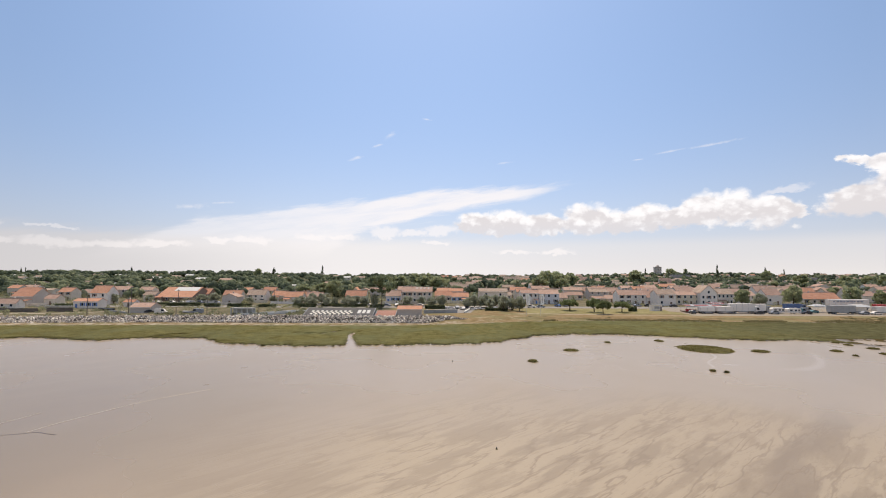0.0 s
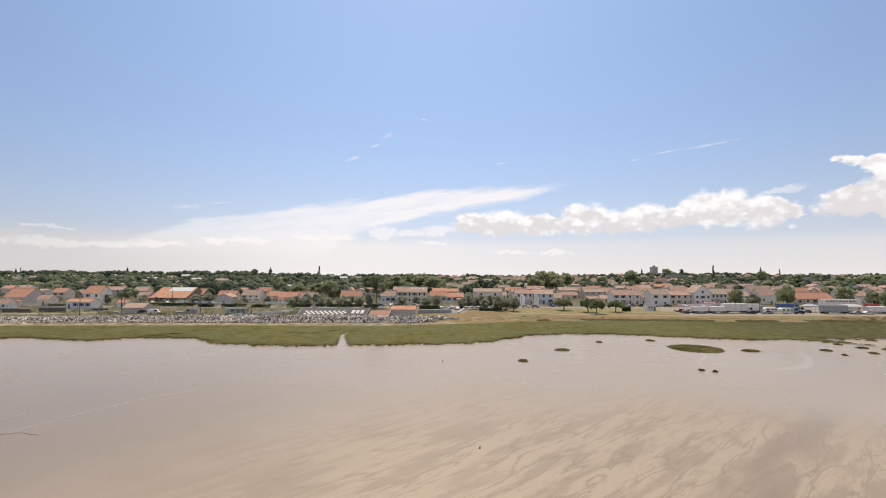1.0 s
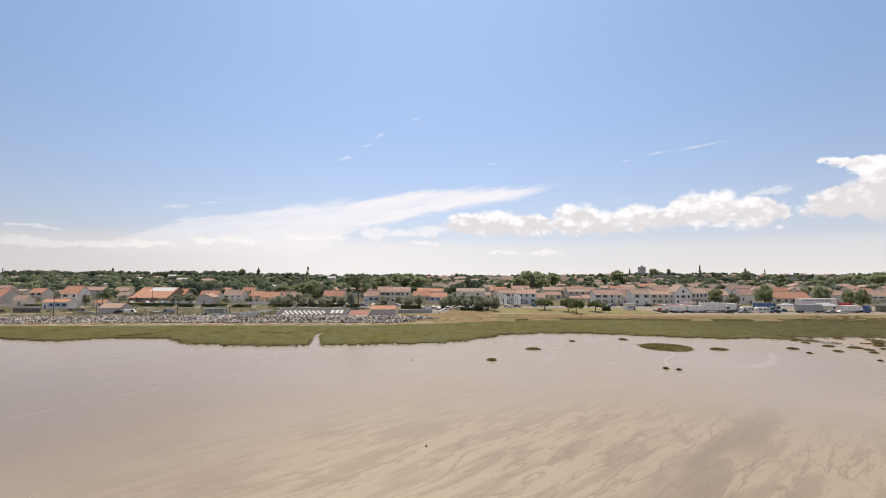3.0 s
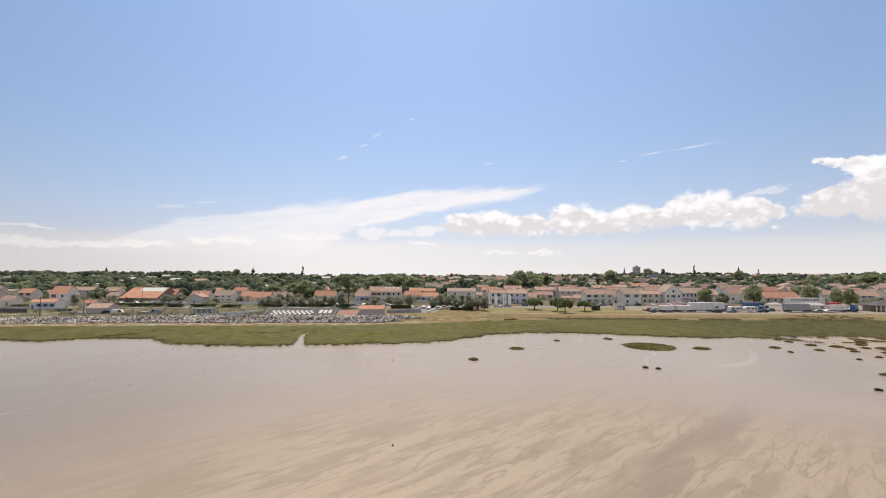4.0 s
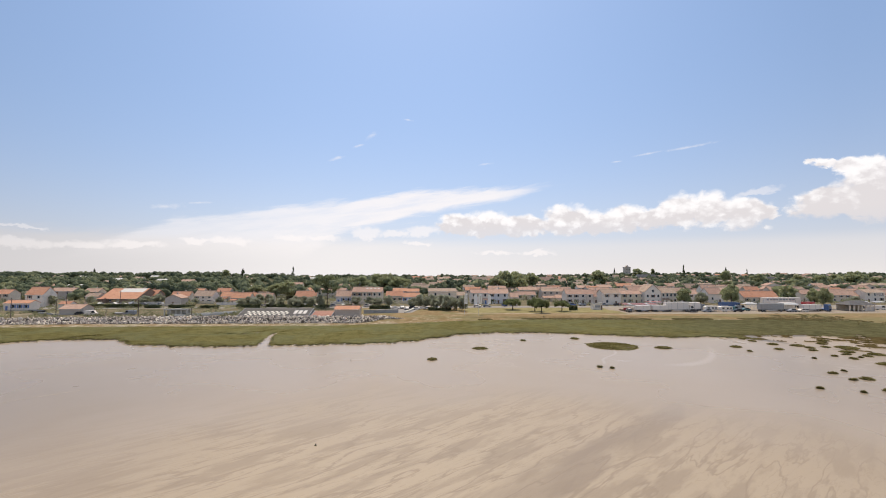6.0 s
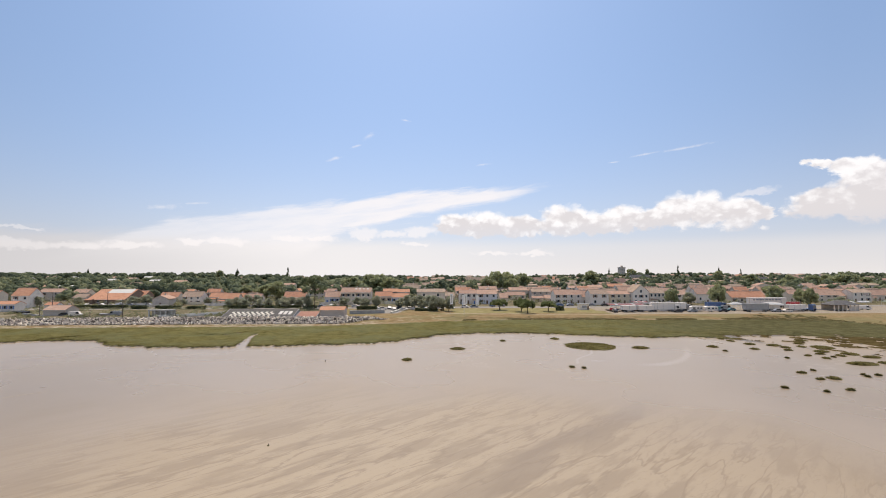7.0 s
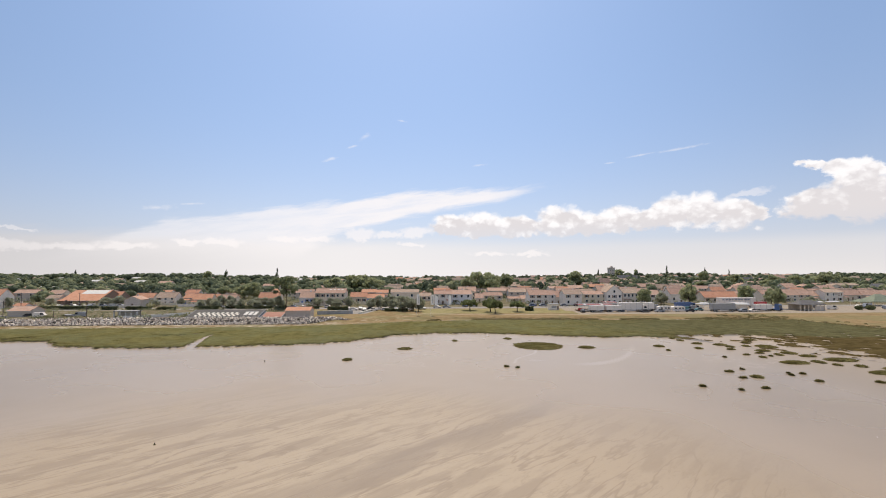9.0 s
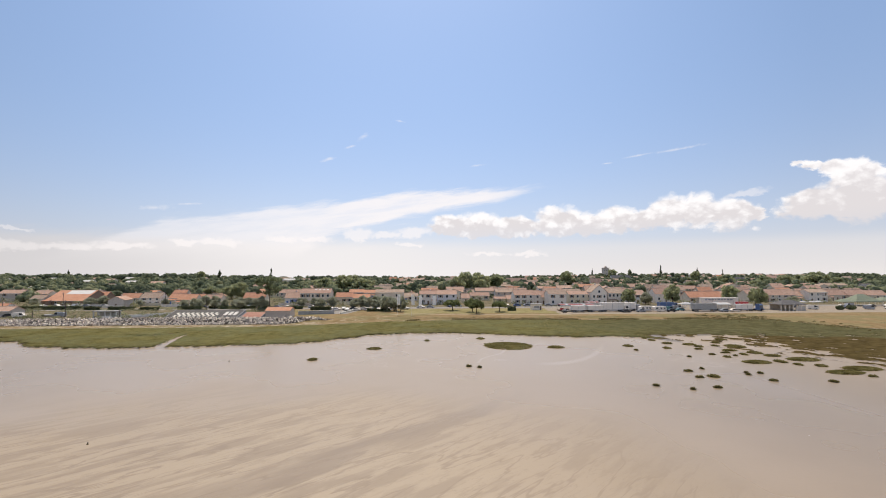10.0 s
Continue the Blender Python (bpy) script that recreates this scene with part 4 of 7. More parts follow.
    for s in range(storeys):
        for c in range(columns):
            cx = -hw + (c + 0.5) * w / columns
            if storeys > 2 and s == storeys - 1 and c != columns // 2:
                continue
            wide = min(1.25, w / columns * 0.48)
            tall = min(1.6, storey * 0.54)
            if s == 0 and c == door_at:
                dr = part("door", Shape().box(cx - 0.5, cx + 0.5, -0.05, 0.02, 0.02, min(2.1, storey * 0.86)), MAT["blue" if shut == "blue" else "wood"], ob)
                part("door_handle", Shape().box(cx + 0.34, cx + 0.42, -0.10, -0.054, 1.0, 1.06), MAT["metal"], dr)
            else:
                window(ob, cx, s * storey + storey * 0.34, wide, tall, (shut or ("wood" if rng.random() < 0.35 else "")) if w / columns > wide + 1.4 else "")
    if skylight and axis == "x":
        long_panel = skylight == 1
        for i in range(1 if long_panel else skylight):
            a, b = (0.60, 0.97) if long_panel else (0.62, 0.82)
            x0 = -0.20 * w if long_panel else (-0.05 + i * 0.13) * w
            x1 = 0.46 * w if long_panel else x0 + 0.07 * w
            p = []
            for fr, off in ((a, 0.02), (b, 0.02), (b, 0.10), (a, 0.10)):
                p.append((fr * d / 2, eave + fr * (ridge - eave) + thick + off))
            part("skylight", Shape().prism(p, "x", x0, x1), MAT["r_white"], ob, "pale translucent roof panel")
    return ob


# ---------------------------------------------------------------- far woods on the rise
def ball_points():
    """Corners and faces of a coarse ball of 80 triangles."""
    bm = bmesh.new()
    bmesh.ops.create_icosphere(bm, subdivisions=2, radius=1.0)
    v = np.array([p.co for p in bm.verts])
    f = np.array([[p.index for p in q.verts] for q in bm.faces])
    bm.free()
    return v, f


BALL_V, BALL_F = ball_points()


def wood_crowns(rng, rows):
    """Crowns of heaped leafy clumps under a loose skin of leaf sprays; rows of x, y, base, height, radius and tone."""
    clump_v, clump_f, clump_t, spray_v, spray_t, off = [], [], [], [], [], 0
    for x, y, base, h, r, tone in rows:
        n = 5 if h * 900 / y > 9 else 4
        for k in range(n):
            a = rng.uniform(0, 6.28)
            top = k == 0
            reach = 0.0 if top else r * rng.uniform(0.40, 0.66)
            cz = base + h * (rng.uniform(0.62, 0.70) if top else rng.uniform(0.30, 0.58))
            size = np.array([r * rng.uniform(0.48, 0.66), r * rng.uniform(0.48, 0.66), h * rng.uniform(0.26, 0.36)])
            c = np.array([x + reach * math.cos(a), y + reach * math.sin(a), cz])
            rough = 1 + 0.17 * np.sin(BALL_V @ rng.normal(size=(3, 2)) * 4.5 + rng.uniform(0, 6, 2)).sum(1)
            clump_v.append(c + BALL_V * rough[:, None] * size)
            clump_f.append(BALL_F + off)
            off += len(BALL_V)
            shade = tone + rng.normal(0, 0.05)
            clump_t.append(np.full(len(BALL_V), shade))
            d = rng.normal(size=(24, 3))
            d[:, 2] = np.abs(d[:, 2]) * 0.9 - 0.15
            d /= np.linalg.norm(d, axis=1)[:, None]
            q = leaves(c + d * size * rng.uniform(0.95, 1.18, (24, 1)), 0.085 * h, rng, 0.3)
            spray_v.append(q)
            spray_t.append(np.full(len(q), shade))
    balls = np.concatenate(clump_v)
    verts = np.concatenate([balls] + spray_v).astype(np.float32)
    tris = np.concatenate(clump_f)
    quads = np.arange(len(balls), len(verts))
    loops = np.concatenate([tris.ravel(), quads])
    nt, nq = len(tris), len(quads) // 4
    me = bpy.data.meshes.new("far_woods")
    me.vertices.add(len(verts))
    me.vertices.foreach_set("co", verts.ravel())
    me.loops.add(len(loops))
    me.loops.foreach_set("vertex_index", loops)
    me.polygons.add(nt + nq)
    me.polygons.foreach_set("loop_start", np.concatenate([np.arange(nt) * 3, nt * 3 + np.arange(nq) * 4]))
    me.polygons.foreach_set("loop_total", np.concatenate([np.full(nt, 3), np.full(nq, 4)]))
    me.update()
    tone = me.attributes.new("species", "FLOAT", "POINT")
    tone.data.foreach_set("value", np.concatenate(clump_t + spray_t).astype(np.float32))
    return me


def woods_material():
    """Foliage whose green goes from dark pine to light olive by the kind of tree."""
    m = material("mixed_woodland_leaves", (0.1, 0.1, 0.1), (0.2, 0.2, 0.2), 0.5, 0.8, island=0.0)
    t = m.node_tree
    bsdf = t.nodes["Principled BSDF"]
    at = t.nodes.new("ShaderNodeAttribute")
    at.attribute_name = "species"
    tc = t.nodes.new("ShaderNodeTexCoord")
    fine = t.nodes.new("ShaderNodeTexNoise")
    fine.inputs["Scale"].default_value, fine.inputs["Detail"].default_value = 0.9, 4
    t.links.new(tc.outputs["Object"], fine.inputs["Vector"])
    ramp = t.nodes.new("ShaderNodeValToRGB")
    e = ramp.color_ramp.elements
    e[0].position, e[0].color = 0.05, (0.105, 0.125, 0.080, 1)
    e[1].position, e[1].color = 0.95, (0.38, 0.37, 0.20, 1)
    mid = e.new(0.5)
    mid.color = (0.21, 0.235, 0.13, 1)
    t.links.new(math_node(t, "ADD", at.outputs["Fac"], math_node(t, "MULTIPLY", math_node(t, "SUBTRACT", fine.outputs["Fac"], 0.5), 0.9)), ramp.inputs[0])
    t.links.new(ramp.outputs[0], bsdf.inputs["Base Color"])
    bsdf.inputs["Specular IOR Level"].default_value = 0.1
    b = t.nodes.new("ShaderNodeBump")
    b.inputs["Strength"].default_value, b.inputs["Distance"].default_value = 0.5, 0.6
    t.links.new(fine.outputs["Fac"], b.inputs["Height"])
    t.links.new(b.outputs[0], bsdf.inputs["Normal"])
    through_leaf = t.nodes.new("ShaderNodeBsdfTranslucent")
    t.links.new(ramp.outputs[0], through_leaf.inputs["Color"])
    both = t.nodes.new("ShaderNodeMixShader")
    both.inputs[0].default_value = 0.35
    t.links.new(bsdf.outputs[0], both.inputs[1])
    t.links.new(through_leaf.outputs[0], both.inputs[2])
    t.links.new(both.outputs[0], t.nodes["Material Output"].inputs["Surface"])
    return m


def far_woods():
    rng = np.random.default_rng(5)
    rows = []
    for i in range(2700):
        y = 300 + 680 * rng.random() ** 0.75
        x = rng.uniform(-1.15, 1.25) * y
        if (x > -0.02 * y and y < 840 and rng.random() > 0.92) or (y < 345 and rng.random() < 0.55):
            continue
        patch = float(ripple(x, y, 130.0, 2.0))
        tall = 1.0 + 0.35 * max(0.0, -patch)
        h = rng.uniform(5.0, 9.0) * (1.0 if x < 0 else 0.85) * (1.0 if y < 780 else rng.uniform(0.55, 1.0)) * tall
        rows.append((x, y, float(land(x, y)) - 1.0, h, h * rng.uniform(0.50, 0.75), np.clip(0.46 + 0.28 * patch + rng.normal(0, 0.16), 0.0, 1.0)))
    for i in range(320):
        y = rng.uniform(410, 860)
        x = rng.uniform(0.05, 1.15) * y
        h = rng.uniform(6.5, 11.0)
        rows.append((x, y, float(land(x, y)) - 0.8, h, h * rng.uniform(0.42, 0.62), np.clip(rng.normal(0.34, 0.17), 0.0, 1.0)))
    for i in range(620):
        y = rng.uniform(870, 1000)
        x = rng.uniform(-1.15, 1.25) * y
        swell = 0.5 + 0.5 * float(ripple(x, 0.0, 170.0, 3.0))
        h = (3.6 + 4.6 * swell) * rng.uniform(0.7, 1.25) + 6.2 * float(smoothstep(-100, -450, x))
        rows.append((x, y, float(land(x, y)) - 0.8, h, h * rng.uniform(0.5, 0.85), np.clip(rng.normal(0.30, 0.14), 0.0, 1.0)))
    me = wood_crowns(rng, rows)
    me.materials.append(woods_material())
    return me


tagged(new("far_woods", far_woods()), "dense mixed green woodland on the gentle rise", "woods", kind="stuff")


# ---------------------------------------------------------------- dike of loose stones
def stone_mesh(seed):
    rng = np.random.default_rng(seed)
    bm = bmesh.new()
    for p in rng.normal(size=(11, 3)):
        bm.verts.new(Vector(p).normalized() * (0.40 + 0.20 * rng.random()))
    bmesh.ops.convex_hull(bm, input=bm.verts)
    me = bpy.data.meshes.new("stone")
    bm.to_mesh(me)
    bm.free()
    return me


stones = [stone_mesh(i) for i in range(8)]
dike = thing("dike", -70, 172, 0, "long sloping dike of loose pale grey boulders", "dike", kind="structure")
rng = np.random.default_rng(11)
places = []
for i in range(7600):
    x = -262 + 274 * rng.random()
    y = 171.0 + 14.0 * rng.random()
    if x > -8 and y < 171 + (x + 8) * 0.72:
        continue
    places.append((x, y - 4 * float(dike_shift(x)), 0.38 + 0.74 * rng.random() ** 1.7))
places.sort(key=lambda p: abs(p[0] + 20) + (p[1] - 170) * 2)
for me in stones:
    me.materials.append(MAT["stone"])
for x, y, s in places[:300]:
    ob = part("stone", stones[rng.integers(8)], None, dike)
    ob.matrix_world = Matrix.LocRotScale((x, y, ground_at(x, y) + s * 0.16), Euler(rng.uniform(0, 6.28, 3)), (s * 1.35, s, s * 0.75))
rest_v, rest_f, off = [], [], 0
for x, y, s in places[300:]:
    me = stones[rng.integers(8)]
    m = Matrix.LocRotScale((x, y, ground_at(x, y) + s * 0.16), Euler(rng.uniform(0, 6.28, 3)), (s * 1.35, s, s * 0.75))
    rest_v += [tuple(m @ v.co) for v in me.vertices]
    rest_f += [tuple(off + k for k in p.vertices) for p in me.polygons]
    off += len(me.vertices)
rubble = bpy.data.meshes.new("rubble")
rubble.from_pydata(rest_v, [], rest_f)
rubble.materials.append(MAT["stone_far"])
ob = part("rubble", rubble, None, dike)
ob.matrix_world = Matrix()
tagged(ob, "heap of loose pale boulders", kind="stuff")


# ---------------------------------------------------------------- marsh grass
def marsh_grass():
    rng = np.random.default_rng(21)
    n = 150000
    x = rng.uniform(-190, 330, n)
    s = shore(x)
    y = s + 0.15 + rng.random(n) ** 1.3 * np.maximum(bank(x) - s, 5)
    z = land(x, y)
    keep = (z > 0.22) & (np.abs(x) < y * 1.3 + 60)
    x, y, z = x[keep], y[keep], z[keep]
    n = len(x)
    h = rng.uniform(0.01, 0.045, n) * (0.8 + 0.35 * ripple(x, y, 12, 1.0))
    a = rng.uniform(0, 2 * np.pi, n)
    w = rng.uniform(0.10, 0.24, n)
    dx, dy = np.cos(a) * w, np.sin(a) * w
    bend = rng.uniform(0.22, 0.45, n)
    lx, ly = -np.sin(a) * bend, np.cos(a) * bend
    v = np.stack([np.stack([x - dx, y - dy, z - 0.02], 1), np.stack([x + dx, y + dy, z - 0.02], 1), np.stack([x + dx * 0.6 + lx, y + dy * 0.6 + ly, z + h], 1), np.stack([x - dx * 0.6 + lx, y - dy * 0.6 + ly, z + h], 1)], 1)
    rust = rust_share(x, y)
    rusty = rust > rng.random(n) * 0.9
    few = (rust < 0.5) | (rng.random(n) < 0.35)
    dull = (smoothstep(70, 140, x) * smoothstep(-4, 10, y - shore(x)) > rng.random(n)) & ~rusty
    sorts = [v[few & ~rusty & ~dull], v[few & rusty], v[few & dull]]
    return [q.reshape(-1, 3) for q in sorts]


green, rusty, dull = marsh_grass()
tagged(new("dull_marsh_grass", quad_mesh("dull_marsh_grass", dull, MAT["marsh_grey"])), "low grey-green salt marsh grass before the fairground", "grass", kind="stuff")
tagged(new("marsh_grass", quad_mesh("marsh_grass", green, MAT["marsh"])), "low green salt marsh grass along the mud", "grass", kind="stuff")
tagged(new("rusty_marsh_plants", quad_mesh("rusty_marsh_plants", rusty, MAT["marsh_brown"])), "low rusty brown marsh plants between pools", "plants", kind="stuff")


def islet(x, y, half_x, half_y, tall=0.35):
    """A grassy clump of marsh standing in the mud."""
    rng = np.random.default_rng(int(abs(x * 31 + y * 17)))
    big = half_x > 2.5
    ob = thing("marsh_islet" if big else "grass_tussock", x, y, 0, "long low islet of marsh grass in wet mud" if big else "small dark grass tussock standing in wet mud", "islet" if big else "tussock", "tussocks on the mud")
    bm = bmesh.new()
    rings, sides = 4, 18
    grid = []
    for r in range(rings + 1):
        f = r / rings
        row = []
        for i in range(sides):
            t = 2 * math.pi * i / sides
            wob = 1 + 0.22 * math.sin(3 * t + x) + 0.15 * math.sin(5 * t + y) + 0.08 * math.sin(9 * t + 3 * x)
            k = (1 - f * 0.999) * wob
            row.append(bm.verts.new((half_x * k * math.cos(t), half_y * k * math.sin(t), -0.12 + (tall * 0.75 + 0.12) * min(1, f * 2.2) ** 0.8)))
        grid.append(row)
    for r in range(rings):
        for i in range(sides):
            j = (i + 1) % sides
            bm.faces.new((grid[r][i], grid[r][j], grid[r + 1][j], grid[r + 1][i])).material_index = min(r, 1)
    me = bpy.data.meshes.new("mound")
    bm.to_mesh(me)
    bm.free()
    me.materials.append(MAT["peat"])
    me.materials.append(MAT["marsh"])
    part("mound", me, None, ob)
    n = int(min(2500, max(90, 110 * half_x * half_y)))
    t, f = rng.uniform(0, 6.28, n), np.sqrt(rng.random(n))
    gx_, gy_ = half_x * f * np.cos(t), half_y * f * np.sin(t)
    gz_ = tall * 0.75 * np.clip((1 - f) * 2.2, 0, 1) ** 0.8 - 0.05
    hh, a, w = rng.uniform(0.06, 0.20, n) * min(1, 0.6 + half_x * 0.3), rng.uniform(0, 2 * np.pi, n), rng.uniform(0.08, 0.22, n)
    bx, by = -np.sin(a) * 0.28, np.cos(a) * 0.28
    dx, dy = np.cos(a) * w, np.sin(a) * w
    v = np.stack([np.stack([gx_ - dx, gy_ - dy, gz_], 1), np.stack([gx_ + dx, gy_ + dy, gz_], 1), np.stack([gx_ + dx * 0.5 + bx, gy_ + dy * 0.5 + by, gz_ + hh], 1), np.stack([gx_ - dx * 0.5 + bx, gy_ - dy * 0.5 + by, gz_ + hh], 1)], 1)
    tagged(part("grass", quad_mesh("grass", v.reshape(-1, 3), MAT["marsh"]), None, ob), kind="stuff")
    return ob


islet(100.8, 118.6, 1.4, 1.3)
islet(112.4, 132.6, 0.8, 1.1)
islet(112.5, 128.5, 1.0, 1.2)
islet(113.8, 122.5, 1.5, 1.2)
islet(109.3, 114.5, 1.0, 1.2)
islet(118.7, 119.9, 1.8, 1.5)
islet(119.1, 116.4, 1.1, 1.2)
islet(116.5, 112.4, 1.1, 0.7)
islet(107.8, 102.1, 0.4, 0.5)
islet(98.2, 86.9, 0.9, 0.7)
islet(100.2, 81.9, 1.1, 1.1)
islet(97.1, 81.4, 0.8, 0.4)
islet(102.3, 88.8, 0.3, 0.4)
islet(85.6, 75.6, 0.5, 0.4)
islet(90.5, 72.8, 0.3, 0.4)
islet(95.4, 73.6, 0.7, 0.4)
islet(118.6, 94.7, 3.1, 1.9)
islet(123.0, 109.9, 1.8, 1.2)
islet(119.8, 106.6, 1.3, 0.5)
islet(116.4, 101.2, 0.9, 0.9)
islet(115.0, 104.7, 0.8, 0.5)
islet(122.6, 104.2, 0.8, 1.3)
islet(119.5, 102.7, 0.4, 0.5)
islet(128.0, 102.0, 2.0, 1.3)
islet(124.2, 95.0, 1.1, 1.7)
islet(108.8, 77.8, 0.8, 0.4)
islet(111.0, 84.0, 0.5, 0.5)
islet(108.6, 84.6, 0.2, 0.4)
islet(107.9, 83.0, 0.3, 0.4)
islet(131.3, 97.0, 3.7, 2.2)
islet(125.4, 91.6, 0.7, 1.2)
islet(129.0, 89.9, 1.1, 1.2)
islet(128.1, 83.5, 3.7, 1.9)
islet(119.0, 76.4, 0.8, 0.6)
islet(130.0, 79.8, 0.9, 0.5)
islet(134.8, 86.7, 4.0, 2.2)
islet(128.8, 116.0, 2.5, 2.6)
islet(127.8, 122.6, 1.1, 1.3)
islet(124.2, 117.3, 1.0, 1.1)
islet(133.1, 127.8, 1.8, 1.4)
islet(126.8, 106.1, 1.7, 1.8)
islet(99.8, 112.0, 0.5, 0.6)
islet(20.2, 104.1, 1.1, 1.4)
islet(32.8, 118.5, 2.0, 1.5)
islet(46.9, 132.0, 0.8, 1.3)
islet(63.0, 135.1, 1.2, 1.6)
islet(68.7, 121.3, 6.6, 6.5)
islet(80.8, 117.8, 2.2, 1.7)
islet(54.9, 94.4, 0.5, 0.5)
islet(57.0, 93.2, 0.4, 0.4)


def stake(x, y, height):
    ob = thing("mooring_stake", x, y, 0, "short dark stake stuck in wet mud", "stake", "stakes in the mud")
    part("post", Shape().tube((0, 0, -0.2), (0.03, 0, height), 0.07, 0.05, 7), MAT["pole"], ob)
    part("weed", Shape().tube((0, 0, -0.02), (0, 0, 0.10), 0.16, 0.08, 7), MAT["peat"], ob)


stake(2.1, 102.9, 0.45)
stake(6.1, 52.9, 0.25)


# ---------------------------------------------------------------- houses and trees of the town
# houses along the western shore road
house(-215.6, 225.3, 13.4, 5, 2.4, 4.5, 'x', 'white', 'pink', 1, 3, '')
house(-225.8, 246.9, 11.6, 12, 4.7, 8.8, 'x', 'grey', 'orange', 1, 2, '')
house(-210.0, 246.2, 6.5, 6, 3.5, 5.4, 'x', 'beige', 'pink', 1, 1, '')
house(-233.7, 284.3, 8.1, 8, 5.4, 7.7, 'x', 'beige', 'orange', 2, 2, '')
house(-176.2, 227.1, 12.1, 6, 3.4, 4.6, 'x', 'white', 'orange', 1, 4, 'blue')
house(-187.4, 250.5, 9.2, 9, 6.5, 10.2, 'x', 'white', 'orange', 2, 2, '')
house(-162.5, 238.0, 5.5, 5, 2.3, 3.4, 'x', 'white', 'orange', 1, 1, '')
house(-133.3, 202.8, 9.1, 8, 2.5, 4.1, 'x', 'grey', 'pink', 1, 0, '')
house(-179.9, 281.8, 7.5, 7, 3.8, 5.6, 'x', 'beige', 'tan', 1, 1, '')
house(-164.2, 281.0, 21.8, 26, 2.5, 8.1, 'x', 'brown', 'orange', 1, 5, '', skylight=1)
house(-155.8, 297.2, 9.1, 10, 3.6, 6.8, 'x', 'brown', 'orange', 1, 1, '')
house(-118.6, 255.8, 8.4, 8, 4.2, 6.0, 'y', 'grey', 'pink', 1, 1, '')
house(-135.9, 296.4, 11.5, 7, 3.3, 5.9, 'x', 'beige', 'orange', 1, 2, '')
house(-113.3, 278.6, 11.2, 9, 4.2, 7.0, 'x', 'white', 'tan', 2, 3, '')
house(-100.8, 283.1, 8.7, 8, 3.7, 6.2, 'x', 'beige', 'orange', 1, 2, '')
house(-86.7, 266.1, 10.6, 8, 3.7, 6.5, 'x', 'beige', 'orange', 1, 3, '')
# houses behind the promenade
house(-88.1, 282.5, 7.2, 7, 3.1, 5.8, 'x', 'beige', 'orange', 1, 2, '')
house(-79.1, 282.0, 9.8, 8, 3.1, 5.4, 'x', 'beige', 'pink', 1, 2, '')
house(-52.3, 275.7, 12.4, 8, 3.9, 6.9, 'x', 'cream', 'orange', 1, 3, '')
house(-57.2, 300.0, 5.5, 8, 5.0, 8.0, 'y', 'cream', 'orange', 1, 1, '')
house(-29.7, 274.6, 8.8, 8, 4.1, 7.1, 'x', 'bluewhite', 'pink', 1, 3, 'blue')
house(-15.1, 269.0, 17.3, 10, 6.9, 9.3, 'x', 'beige', 'pink', 2, 6, '', skylight=4)
house(0.1, 278.2, 10.0, 8, 4.2, 6.6, 'x', 'beige', 'orange', 1, 3, '')
house(1.7, 281.6, 6.1, 8, 3.4, 5.6, 'x', 'beige', 'orange', 1, 1, '')
house(10.2, 277.7, 10.6, 8, 3.6, 5.7, 'x', 'bluewhite', 'orange', 1, 3, 'blue')
house(28.5, 260.9, 16.0, 9, 7.4, 8.9, 'x', 'beige', 'tan', 2, 2, '')
house(50.7, 269.1, 10.1, 9, 6.1, 7.8, 'x', 'white', 'pink', 2, 3, '')
house(61.8, 268.6, 11.5, 9, 5.9, 8.1, 'x', 'bluewhite', 'orange', 2, 3, '')
house(74.6, 285.0, 5.0, 8, 2.8, 5.4, 'x', 'beige', 'orange', 1, 1, '')
# terraces behind the green
house(96.7, 285.7, 7.4, 7, 2.3, 3.3, 'x', 'beige', 'orange', 1, 1, '')
house(104.4, 285.3, 7.3, 7, 2.3, 4.1, 'x', 'beige', 'orange', 1, 1, '')
house(107.5, 266.5, 11.9, 9, 5.5, 8.1, 'x', 'white', 'pink', 2, 3, '')
house(115.4, 266.1, 3.9, 9, 5.5, 7.8, 'x', 'white', 'orange', 2, 1, '')
house(120.4, 265.8, 5.9, 10, 4.1, 7.5, 'x', 'white', 'pink', 1, 2, '')
house(124.4, 256.5, 10.3, 9, 6.3, 8.4, 'x', 'white', 'tan', 2, 2, '')
house(140.9, 264.9, 13.9, 9, 5.7, 7.4, 'x', 'cream', 'orange', 2, 4, '')
house(150.8, 261.3, 9.4, 10, 7.2, 11.2, 'y', 'white', 'tan', 3, 3, '')
house(161.8, 263.9, 9.2, 9, 6.4, 9.1, 'x', 'white', 'tan', 2, 4, '')
house(171.6, 269.9, 9.7, 9, 5.7, 8.9, 'x', 'white', 'pink', 2, 3, '')
house(179.7, 269.5, 6.6, 9, 5.2, 7.7, 'x', 'white', 'orange', 2, 2, '')
house(193.2, 268.8, 9.1, 9, 5.5, 8.8, 'x', 'white', 'orange', 1, 2, '')
house(220.0, 267.5, 21.6, 10, 3.5, 6.8, 'x', 'beige', 'orange', 1, 5, '')
house(257.2, 277.6, 7.9, 8, 4.9, 7.4, 'x', 'beige', 'pink', 1, 2, '')
